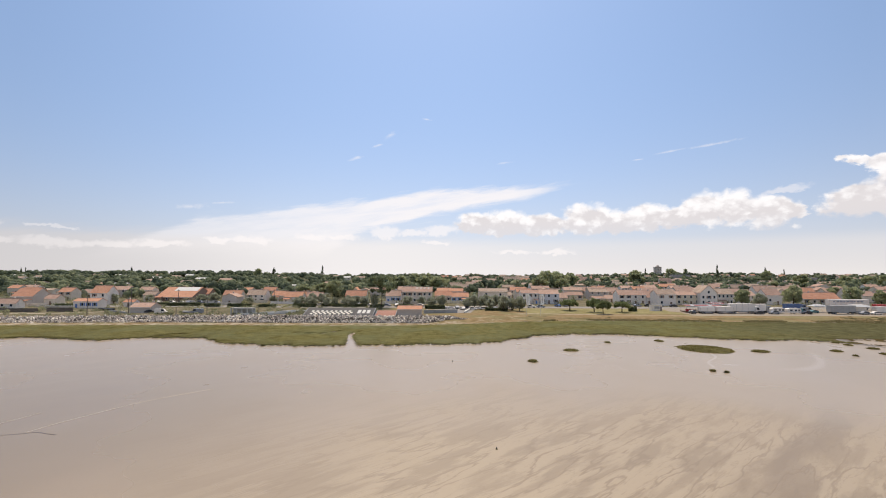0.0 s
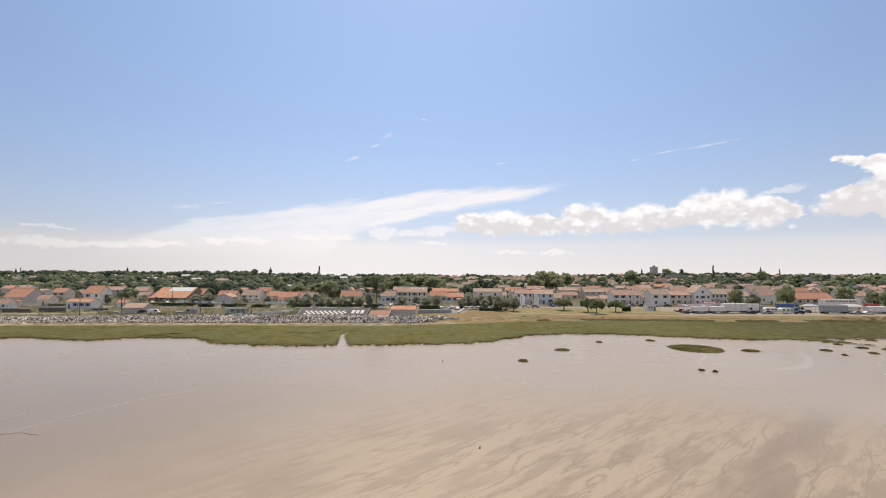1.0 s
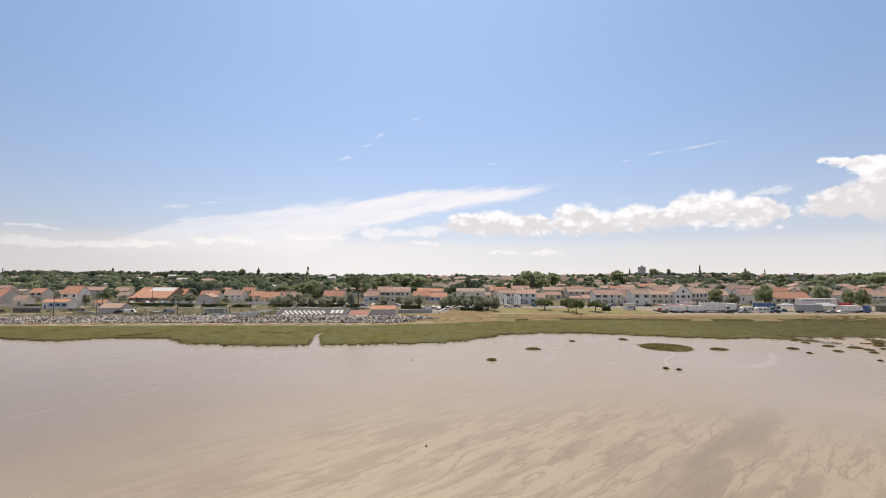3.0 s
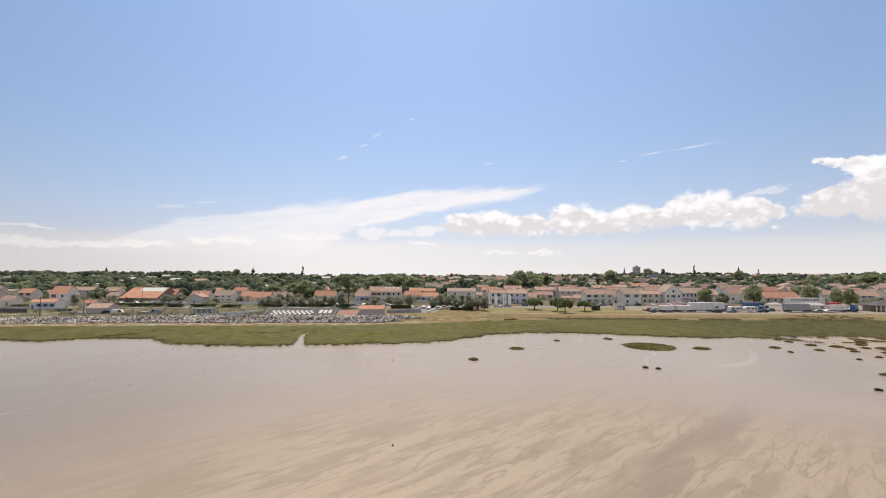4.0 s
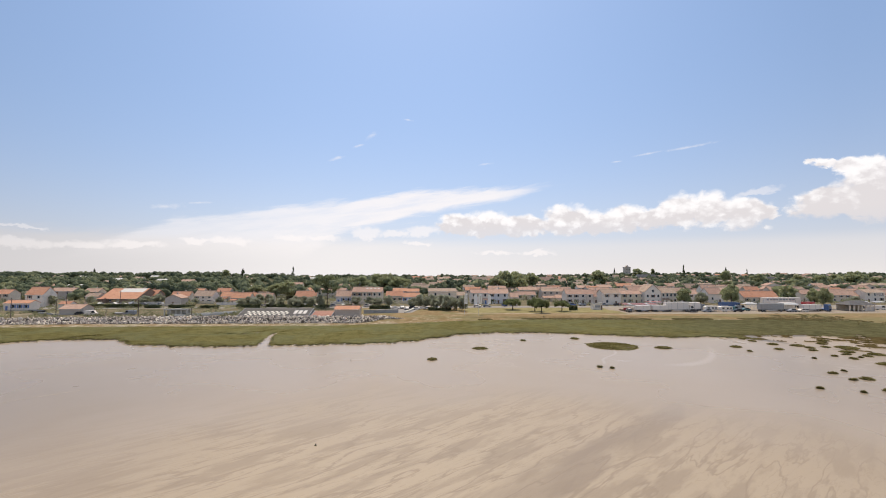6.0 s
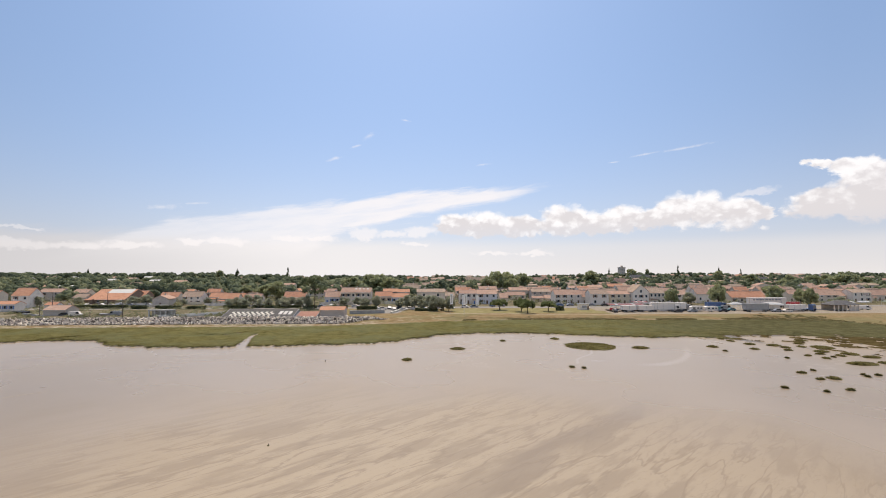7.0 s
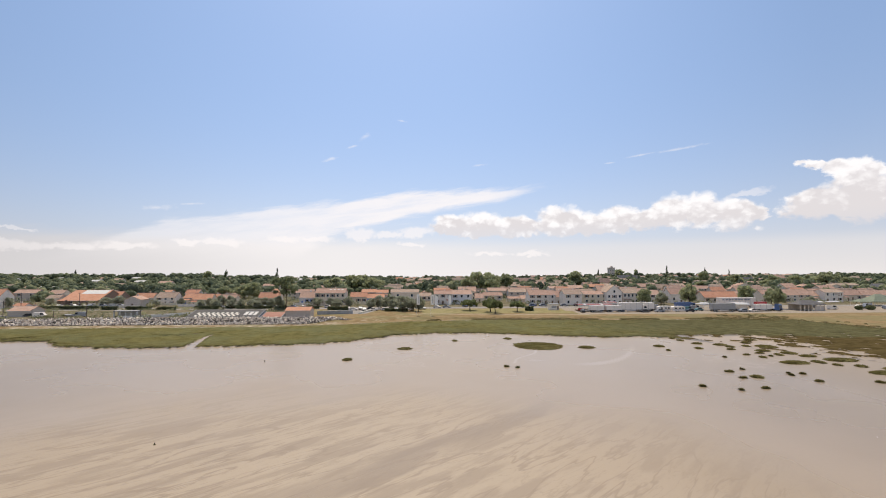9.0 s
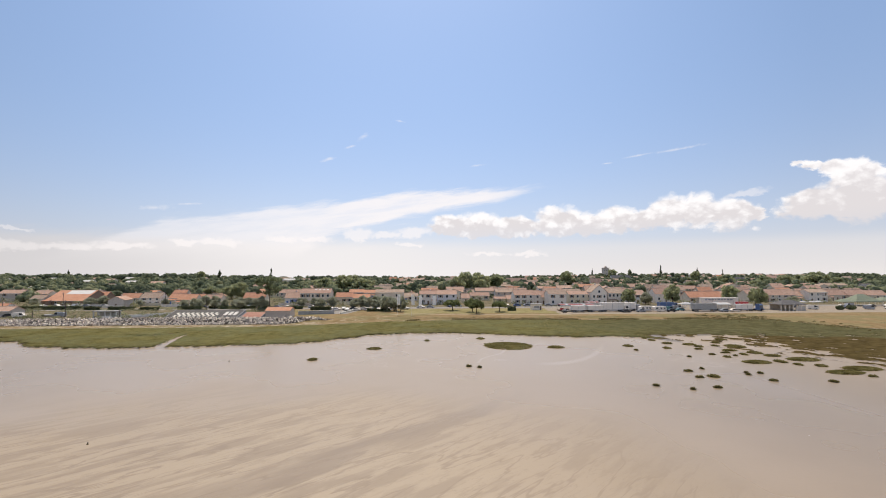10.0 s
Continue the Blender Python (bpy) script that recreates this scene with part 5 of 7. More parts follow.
# terraces at the eastern end
house(273.6, 276.2, 21.6, 9, 4.3, 7.7, 'x', 'beige', 'pink', 2, 5, '')
house(288.4, 275.8, 8.3, 9, 3.8, 6.8, 'x', 'cream', 'orange', 1, 2, '')
house(295.4, 271.8, 12.2, 9, 6.0, 7.8, 'x', 'white', 'tan', 2, 3, '')
house(322.3, 286.5, 13.7, 9, 3.7, 7.0, 'x', 'beige', 'orange', 1, 3, '')
house(335.7, 286.1, 13.5, 9, 3.7, 6.8, 'x', 'beige', 'orange', 1, 3, '')
house(349.7, 285.7, 14.3, 9, 3.5, 6.4, 'x', 'beige', 'pink', 1, 3, '')
# second row
house(-308.5, 330.0, 8.1, 8, 5.4, 7.3, 'x', 'beige', 'orange', 1, 2, '')
house(-288.6, 320.0, 11.8, 8, 4.6, 6.4, 'x', 'beige', 'orange', 1, 2, '')
house(-283.8, 330.0, 7.4, 8, 4.0, 4.9, 'x', 'beige', 'tan', 1, 2, '')
house(-240.2, 310.0, 7.6, 8, 3.5, 5.5, 'x', 'beige', 'pink', 1, 2, '')
house(-142.9, 330.0, 10.8, 8, 4.6, 6.1, 'x', 'beige', 'orange', 1, 2, '')
house(71.9, 320.0, 9.8, 8, 4.7, 6.4, 'x', 'beige', 'orange', 1, 2, '')
house(93.4, 330.0, 13.5, 8, 5.2, 7.1, 'x', 'beige', 'pink', 1, 2, '')
house(106.1, 330.0, 10.5, 8, 4.4, 7.3, 'x', 'beige', 'orange', 1, 2, '')
house(108.6, 325.0, 12.0, 8, 5.7, 7.3, 'x', 'beige', 'orange', 1, 2, '')
house(117.9, 320.0, 8.9, 8, 4.8, 7.4, 'x', 'cream', 'pink', 1, 2, '')
house(179.0, 340.0, 13.9, 8, 4.4, 7.1, 'x', 'beige', 'orange', 1, 2, '')
house(215.6, 310.0, 9.9, 8, 5.8, 9.5, 'x', 'white', 'orange', 1, 2, '')
house(254.1, 320.0, 10.5, 8, 4.4, 7.7, 'x', 'beige', 'orange', 1, 2, '')
house(280.9, 330.0, 13.5, 8, 4.6, 7.2, 'x', 'beige', 'orange', 1, 2, '')
house(0.6, 330.0, 10.1, 8, 4.4, 6.3, 'x', 'beige', 'orange', 1, 2, '')
house(7.7, 330.0, 13.5, 8, 4.1, 5.9, 'x', 'beige', 'orange', 1, 2, '')
house(276.4, 310.0, 9.4, 8, 4.1, 8.0, 'x', 'beige', 'orange', 1, 2, '')
house(338.3, 330.0, 12.0, 8, 3.7, 5.6, 'x', 'beige', 'orange', 1, 2, '')
house(379.1, 330.0, 12.2, 8, 4.0, 5.7, 'x', 'beige', 'pink', 1, 2, '')
# houses on the rise
house(-461.7, 520.0, 17.0, 9, 2.3, 3.2, 'x', 'beige', 'tan', 1, 2, '')
house(-373.7, 480.0, 12.8, 9, 2.6, 5.5, 'x', 'beige', 'tan', 1, 2, '')
house(-339.5, 480.0, 17.3, 9, 2.3, 3.6, 'x', 'white', 'white', 1, 2, '')
house(-358.4, 480.0, 7.9, 9, 2.3, 3.8, 'x', 'beige', 'pink', 1, 2, '')
house(-319.5, 480.0, 8.8, 9, 2.3, 3.2, 'x', 'beige', 'tan', 1, 2, '')
house(-269.9, 480.0, 23.6, 9, 2.3, 3.2, 'x', 'beige', 'tan', 1, 2, '')
house(-356.7, 800.0, 23.0, 9, 2.3, 3.6, 'x', 'beige', 'tan', 1, 2, '')
house(-327.0, 820.0, 26.9, 9, 2.3, 3.7, 'x', 'beige', 'pink', 1, 2, '')
house(-254.8, 760.0, 21.8, 9, 2.3, 3.3, 'x', 'beige', 'tan', 1, 2, '')
house(-152.7, 460.0, 8.5, 9, 2.3, 3.2, 'x', 'white', 'white', 1, 2, '')
house(92.3, 700.0, 20.1, 9, 2.3, 3.2, 'x', 'beige', 'tan', 1, 2, '')
house(85.8, 600.0, 18.4, 9, 2.3, 4.0, 'x', 'white', 'pink', 1, 2, '')
house(93.0, 500.0, 17.4, 9, 2.3, 4.4, 'x', 'white', 'tan', 1, 2, '')
house(173.7, 600.0, 19.7, 9, 2.3, 3.8, 'x', 'beige', 'pink', 1, 2, '')
house(218.5, 760.0, 15.6, 9, 2.3, 3.3, 'x', 'beige', 'tan', 1, 2, '')
house(56.1, 900.0, 25.8, 9, 3.2, 6.5, 'x', 'beige', 'tan', 1, 2, '')
house(252.8, 520.0, 12.8, 9, 3.8, 9.5, 'x', 'beige', 'orange', 1, 2, '')
house(373.1, 720.0, 31.0, 9, 5.0, 9.7, 'x', 'white', 'grey', 1, 2, '')
house(212.6, 560.0, 16.1, 9, 2.6, 5.7, 'x', 'beige', 'pink', 1, 2, '')
house(186.8, 420.0, 13.8, 9, 2.5, 5.5, 'x', 'beige', 'pink', 1, 2, '')
house(347.0, 600.0, 22.1, 9, 2.3, 5.2, 'x', 'beige', 'tan', 1, 2, '')
house(396.3, 640.0, 23.6, 9, 2.3, 5.0, 'x', 'beige', 'tan', 1, 2, '')
house(405.3, 640.0, 18.3, 9, 2.4, 5.5, 'x', 'beige', 'tan', 1, 2, '')
house(367.1, 560.0, 13.8, 9, 2.3, 4.3, 'x', 'beige', 'orange', 1, 2, '')
house(432.8, 640.0, 15.7, 9, 2.3, 4.9, 'x', 'beige', 'tan', 1, 2, '')
house(289.0, 400.0, 14.7, 9, 2.3, 4.9, 'x', 'beige', 'orange', 1, 2, '')
house(669.0, 800.0, 19.7, 9, 2.3, 5.5, 'x', 'white', 'tan', 1, 2, '')
house(657.1, 760.0, 24.9, 9, 2.3, 3.8, 'x', 'beige', 'tan', 1, 2, '')
house(700.1, 780.0, 25.6, 9, 2.3, 4.5, 'x', 'beige', 'tan', 1, 2, '')
house(460.5, 560.0, 19.5, 9, 2.3, 3.5, 'x', 'beige', 'tan', 1, 2, '')
house(515.8, 640.0, 15.7, 9, 4.2, 8.0, 'x', 'beige', 'grey', 1, 2, '')
house(612.4, 700.0, 15.7, 9, 5.7, 9.3, 'x', 'beige', 'pink', 1, 2, '')
house(764.0, 720.0, 23.1, 9, 4.1, 7.2, 'x', 'beige', 'tan', 1, 2, '')
house(698.9, 640.0, 14.7, 9, 3.3, 6.0, 'x', 'beige', 'orange', 1, 2, '')
house(463.9, 400.0, 12.0, 9, 3.8, 6.8, 'x', 'beige', 'grey', 1, 2, '')
house(181.2, 620.0, 28.7, 9, 3.0, 8.1, 'x', 'beige', 'pink', 1, 2, '')
house(213.5, 560.0, 20.2, 9, 2.9, 6.1, 'x', 'beige', 'tan', 1, 2, '')
house(92.8, 640.0, 22.5, 9, 3.4, 8.1, 'x', 'beige', 'tan', 1, 2, '')
house(116.9, 660.0, 21.9, 9, 3.4, 7.2, 'x', 'white', 'tan', 1, 2, '')
house(28.9, 640.0, 18.3, 9, 3.9, 6.5, 'x', 'beige', 'tan', 1, 2, '')
house(49.0, 700.0, 23.0, 9, 3.4, 6.2, 'x', 'beige', 'pink', 1, 2, '')
house(75.4, 680.0, 14.0, 9, 2.3, 4.5, 'x', 'beige', 'tan', 1, 2, '')
house(210.4, 860.0, 35.2, 9, 2.3, 3.9, 'x', 'beige', 'tan', 1, 2, '')
house(152.2, 880.0, 25.2, 9, 2.3, 4.4, 'x', 'beige', 'tan', 1, 2, '')
house(280.8, 860.0, 21.1, 9, 2.3, 3.6, 'x', 'beige', 'tan', 1, 2, '')
house(307.2, 860.0, 17.6, 9, 2.3, 3.2, 'x', 'white', 'tan', 1, 2, '')
# trees
plant_tree('olive', -182.8, 255.8, 5.9, 2.6)
plant_tree('olive', -239.1, 300.8, 5.5, 3.1)
plant_tree('olive', -140.9, 268.6, 4.8, 3.3)
plant_tree('olive', -133.6, 268.3, 5.9, 3.1)
plant_tree('olive', -124.6, 267.9, 3.5, 2.2)
plant_tree('olive', -110.5, 264.2, 3.7, 1.9)
plant_tree('olive', -98.3, 266.7, 4.3, 2.0)
plant_tree('olive', -172.0, 270.0, 4.6, 2.4)
plant_tree('olive', -80.9, 262.8, 4.5, 2.1)
plant_tree('olive', -74.4, 262.5, 6.0, 2.6)
plant_tree('olive', -69.0, 262.3, 6.0, 2.6)
plant_tree('olive', -52.6, 255.7, 5.2, 2.1)
plant_tree('olive', -48.2, 255.5, 5.2, 2.3)
plant_tree('olive', -42.6, 255.3, 5.2, 2.3)
plant_tree('olive', -35.5, 239.0, 6.6, 1.8)
plant_tree('olive', -19.8, 257.1, 4.8, 2.8)
plant_tree('olive', -11.7, 251.1, 5.1, 2.5)
plant_tree('olive', -6.2, 240.3, 5.2, 2.7)
plant_tree('olive', -0.9, 245.2, 5.9, 2.6)
plant_tree('olive', -0.4, 242.6, 6.3, 1.8)
plant_tree('olive', 16.1, 236.9, 6.7, 2.7)
plant_tree('olive', 22.6, 239.1, 6.8, 2.7)
plant_tree('olive', 26.7, 236.4, 6.7, 2.7)
plant_tree('olive', 28.8, 219.2, 7.1, 2.5)
plant_tree('olive', 36.3, 218.9, 7.1, 2.7)
for i in range(9):
    # the close row of street trees along the promenade
    plant_tree('olive', -78 + i * 5.1 + 1.3 * math.sin(i * 2.7), 246.0 + 4.0 * math.sin(i * 1.9), 4.6 + 0.8 * math.sin(i * 3.1), 2.2 + 0.4 * math.sin(i * 1.3))
for x, y, h, r in ((12.5, 232.0, 5.6, 2.4), (19.6, 234.0, 6.0, 2.6), (30.5, 234.5, 6.4, 2.7), (23.5, 228.0, 5.2, 2.3), (33.0, 222.0, 5.8, 2.3)):
    plant_tree('olive', x, y, h, r)
plant_tree('umbrella', 61.6, 224.0, 6.1, 4.9)
plant_tree('umbrella', 70.4, 214.7, 6.8, 4.1)
plant_tree('umbrella', 71.0, 204.4, 6.5, 3.6)
plant_tree('umbrella', 83.1, 214.2, 5.7, 4.1)
plant_tree('round', 165.4, 254.6, 9.0, 5.0)
plant_tree('olive', 176.5, 257.0, 6.8, 3.4)
plant_tree('round', 184.3, 242.5, 11.6, 5.9)
plant_tree('round', 223.4, 251.9, 10.7, 6.2)
plant_tree('round', 235.2, 247.1, 9.6, 4.2)
plant_tree('round', 219.7, 223.1, 10.1, 4.0)
plant_tree('olive', 253.1, 242.0, 5.2, 3.1)
plant_tree('olive', -235.3, 300.7, 5.8, 2.5)
plant_tree('pine', -31.8, 238.8, 16.8, 7.8)
plant_tree('round', 85.0, 380.0, 18.0, 9.6)
plant_tree('round', 97.8, 390.0, 18.2, 10.2)
plant_tree('round', 76.1, 360.0, 14.6, 7.4)
plant_tree('round', 96.4, 370.0, 12.6, 7.6)
plant_tree('round', -40.1, 420.0, 13.5, 10.6)
plant_tree('round', -16.4, 430.0, 15.0, 11.0)
plant_tree('round', -27.6, 440.0, 14.9, 9.0)
plant_tree('round', -4.0, 420.0, 13.0, 10.4)
plant_tree('round', -96.0, 320.0, 9.2, 6.5)
plant_tree('round', -72.7, 310.0, 12.1, 7.6)
plant_tree('round', -86.8, 330.0, 10.1, 7.4)
plant_tree('cypress', -236.4, 900.0, 22.3, 3.7)
plant_tree('cypress', -610.5, 900.0, 18.7, 3.7)
plant_tree('cypress', -320.2, 870.0, 19.7, 5.0)
plant_tree('cypress', 537.2, 900.0, 22.3, 3.3)
plant_tree('cypress', 456.1, 650.0, 21.9, 3.2)
plant_tree('cypress', 387.7, 880.0, 17.3, 2.2)
plant_tree('cypress', 652.9, 880.0, 14.7, 2.2)
plant_tree('round', -322.2, 800.0, 16.7, 8.5)
plant_tree('cypress', -827.1, 900.0, 17.5, 2.2)
plant_tree('cypress', -818.2, 900.0, 17.5, 2.2)
plant_tree('round', 375.7, 760.0, 17.8, 10.6)
plant_tree('round', 219.6, 520.0, 12.8, 10.6)
plant_tree('round', 212.9, 600.0, 9.1, 11.1)
plant_tree('round', 422.6, 600.0, 17.0, 8.6)
plant_tree('round', 436.7, 560.0, 13.8, 9.6)
plant_tree('round', 483.9, 480.0, 16.9, 13.1)
plant_tree('round', 506.9, 480.0, 11.3, 8.8)
plant_tree('round', 454.7, 520.0, 13.7, 7.5)
plant_tree('round', 324.1, 450.0, 8.1, 7.4)
plant_tree('round', 415.1, 520.0, 5.8, 8.5)
plant_tree('round', 431.8, 500.0, 8.4, 10.2)
plant_tree('round', 390.1, 420.0, 7.0, 8.6)
plant_tree('round', 453.5, 860.0, 15.4, 4.9)
plant_tree('round', 103.8, 420.0, 14.8, 8.6)
plant_tree('round', 118.5, 430.0, 15.8, 9.4)
plant_tree('round', 217.5, 520.0, 17.8, 10.0)
plant_tree('round', 280.1, 330.0, 8.0, 6.6)
plant_tree('round', 272.3, 300.0, 6.6, 4.0)
plant_tree('round', 463.7, 500.0, 13.0, 10.2)
plant_tree('round', 499.1, 520.0, 13.8, 10.6)



def ridge_houses():
    """Small pale houses scattered among the trees of the eastern rise."""
    rng = random.Random(77)
    for i in range(165):
        y = rng.uniform(400, 900)
        x = y * rng.uniform(0.0, 1.08)
        if not free_plot(x, y, 15, 9, 3):
            continue
        house(x, y, rng.uniform(9, 16), 9, rng.uniform(2.8, 4.4), rng.uniform(5.2, 6.6), "x", rng.choice(["beige", "white", "beige", "cream"]), rng.choice(["tan", "pink", "tan", "orange"]), 1, rng.choice([2, 3]))
    for i in range(26):
        y = rng.uniform(420, 880)
        x = -y * rng.uniform(0.02, 1.05)
        if not free_plot(x, y, 14, 9, 6):
            continue
        eave = rng.uniform(3.2, 4.6)
        house(x, y, rng.uniform(10, 18), 9, eave, eave + rng.uniform(1.6, 2.3), "x", rng.choice(["beige", "white", "cream"]), rng.choice(["tan", "pink", "tan", "white"]), 1, 3)


ridge_houses()


def back_streets():
    """Rows of plain houses behind the sea front."""
    rng = random.Random(91)
    for y0, x0, x1, chance in ((303, 40, 350, 0.9), (322, -60, 360, 0.75), (345, 40, 380, 0.8), (372, 60, 420, 0.7), (402, 60, 450, 0.6), (318, -310, -70, 0.45), (350, -330, -60, 0.25)):
        x = x0
        while x < x1:
            w = rng.uniform(9, 15)
            y = y0 + rng.uniform(-4, 4)
            if rng.random() < chance and free_plot(x, y, w, 8):
                e = rng.choice([2.9, 3.2, 4.8, 5.4])
                house(x, y, w, 8, e, e + rng.uniform(1.6, 2.4), "x" if rng.random() < 0.8 else "y", rng.choice(["beige", "white", "cream", "beige", "grey"]), rng.choice(["orange", "pink", "pink", "tan"]), 2 if e > 4 else 1, rng.choice([2, 3, 4]))
            x += w + rng.uniform(0.8, 5)


back_streets()


# ---------------------------------------------------------------- vehicles
def wheel(parent, x, y, r=0.32, wide=0.2):
    w = part("wheel", Shape().tube((x, y - wide / 2, r), (x, y + wide / 2, r), r, r, 14), MAT["rubber"], parent)
    part("rim", Shape().tube((x, y - wide / 2 - 0.012, r), (x, y - wide / 2 + 0.02, r), r * 0.6, r * 0.6, 10), MAT["metal"], w)


def car_template(paint, tall=1.45, van=False):
    ob = thing("van" if van else "car", 0, 0, 0, "", "")
    hw = 0.85
    if van:
        side = [(-2.3, 0.35), (2.3, 0.35), (2.4, 0.6), (2.35, 1.0), (1.75, 1.15), (1.2, tall), (-2.2, tall), (-2.35, tall - 0.15), (-2.35, 0.6)]
        glass = [(1.72, 1.17), (1.22, tall - 0.12), (0.3, tall - 0.12), (0.3, 1.17)]
    else:
        side = [(-2.0, 0.32), (2.0, 0.32), (2.08, 0.55), (2.0, 0.82), (1.05, 0.92), (0.45, tall), (-1.1, tall), (-1.85, 0.95), (-2.08, 0.85), (-2.08, 0.5)]
        glass = [(1.0, 0.95), (0.45, tall - 0.08), (-1.1, tall - 0.08), (-1.7, 0.95)]
    part("body", Shape().prism(side, "y", -hw, hw), MAT[paint], ob)
    part("side_window", Shape().prism(glass, "y", -hw - 0.012, -hw + 0.02), MAT["glass"], ob)
    part("side_window", Shape().prism(glass, "y", hw - 0.02, hw + 0.012), MAT["glass"], ob)
    part("bumper", Shape().box(2.06, 2.16, -hw + 0.05, hw - 0.05, 0.33, 0.52).box(-2.16, -2.06, -hw + 0.05, hw - 0.05, 0.33, 0.52) if not van else Shape().box(2.38, 2.46, -hw + 0.05, hw - 0.05, 0.35, 0.55), MAT["rubber"], ob)
    for s in (-1, 1):
        part("headlight", Shape().box((2.36 if van else 2.02), (2.42 if van else 2.10), s * 0.6 - 0.14, s * 0.6 + 0.14, 0.62, 0.76), MAT["frame"], ob)
        for x in (-1.3, 1.3):
            wheel(ob, x, s * (hw - 0.1))
    return ob


CAR_PAINTS = {"paint_white": "white", "paint_grey": "grey", "paint_black": "dark", "paint_blue": "blue", "paint_red": "red", "paint_teal": "teal"}
car_kinds = {}


def park(paint, x, y, turn=0.0, van=False, where="on the asphalt"):
    """A parked car; the first of each kind is built, the others are copies."""
    label = f"{CAR_PAINTS[paint]} {'delivery van' if van else 'hatchback car'} parked {where}"
    m = pose(x, y, ground_at(x, y), 0, 0, turn)
    if (paint, van) not in car_kinds:
        ob = car_template(paint, 2.1 if van else 1.45, van)
        ob.matrix_world = m
        car_kinds[(paint, van)] = ob
    else:
        ob = copy_thing(car_kinds[(paint, van)], m)
    return tagged(ob, label, "van" if van else "car", "parked cars")


def lorry(x, y, length, height, box_mat, cab_mat, label, cab=True, turn=0.0, awning=""):
    """A lorry or trailer seen from its side, nose towards +x."""
    ob = thing("lorry" if cab else "trailer", x, y, ground_at(x, y), label, "truck" if cab else "trailer", "fairground vehicles", turn)
    hl, hw = length / 2, 1.25
    bed = 1.0
    body = part("box_body", Shape().box(-hl, hl, -hw, hw, bed, height).box(-hl - 0.02, hl + 0.02, -hw - 0.02, hw + 0.02, height, height + 0.08), MAT[box_mat], ob)
    n = max(2, int(length / 2.6))
    for i in range(n + 1):
        cx = -hl + i * length / n
        part("side_rib", Shape().box(cx - 0.04, cx + 0.04, -hw - 0.035, -hw - 0.004, bed + 0.06, height - 0.04), MAT["metal"], body)
    part("chassis", Shape().box(-hl + 0.1, hl + (0.4 if cab else 0), -0.5, 0.5, 0.62, 0.97), MAT["rubber"], ob)
    part("side_skirt", Shape().box(-hl * 0.35, hl * 0.45, -hw + 0.05, -hw + 0.11, 0.45, 0.96), MAT["metal"], ob)
    for cx in ((-hl + 1.0, -hl + 2.2, hl - 1.4) if length > 6 else (-hl + 1.2, hl - 1.2)):
        for s in (-1, 1):
            wheel(ob, cx, s * (hw - 0.2), 0.48, 0.3)
    if cab:
        c = part("cab", Shape().prism([(hl + 0.35, 0.55), (hl + 2.3, 0.55), (hl + 2.42, 1.5), (hl + 2.15, 2.9), (hl + 1.8, 3.15), (hl + 0.35, 3.15)], "y", -1.18, 1.18), MAT[cab_mat], ob)
        part("windscreen", Shape().prism([(hl + 2.40, 1.62), (hl + 2.44, 1.62), (hl + 2.22, 2.75), (hl + 2.18, 2.75)], "y", -1.05, 1.05), MAT["glass"], c)
        part("side_window", Shape().prism([(hl + 1.0, 1.7), (hl + 2.2, 1.7), (hl + 2.0, 2.6), (hl + 1.0, 2.6)], "y", -1.195, -1.17), MAT["glass"], c)
        for s in (-1, 1):
            wheel(ob, hl + 1.5, s * 1.0, 0.48, 0.3)
    if awning:
        part("awning", Shape().prism([(-hw - 2.6, height - 0.75), (-hw - 0.04, height - 0.1), (-hw - 0.04, height - 0.02), (-hw - 2.6, height - 0.67)], "x", -hl, hl), MAT[awning], ob)
        for cx in (-hl + 0.2, hl - 0.2):
            part("awning_pole", Shape().tube((cx, -hw - 2.5, 0), (cx, -hw - 2.5, height - 0.74), 0.04, 0.04, 6), MAT["metal"], ob)
    return ob


def caravan(x, y, length=5.6, turn=0.0):
    ob = thing("caravan", x, y, ground_at(x, y), "white touring caravan with dark windows on gravel", "caravan", "fairground vehicles", turn)
    hl = length / 2
    part("body", Shape().prism([(-hl, 0.55), (hl, 0.55), (hl + 0.12, 1.2), (hl - 0.15, 2.3), (hl - 0.6, 2.6), (-hl + 0.5, 2.6), (-hl - 0.05, 2.2), (-hl - 0.1, 1.2)], "y", -1.12, 1.12), MAT["paint_white"], ob)
    for cx, w in ((-hl * 0.55, 1.1), (hl * 0.15, 0.9), (hl * 0.68, 0.9)):
        part("window", Shape().box(cx - w / 2, cx + w / 2, -1.14, -1.10, 1.4, 2.0), MAT["glass"], ob)
    part("stripe", Shape().box(-hl, hl, -1.135, -1.115, 0.95, 1.12), MAT["paint_grey"], ob)
    part("hitch", Shape().box(hl, hl + 1.1, -0.06, 0.06, 0.45, 0.57), MAT["metal"], ob)
    for s in (-1, 1):
        wheel(ob, -0.2, s * 0.95, 0.32)
    return ob


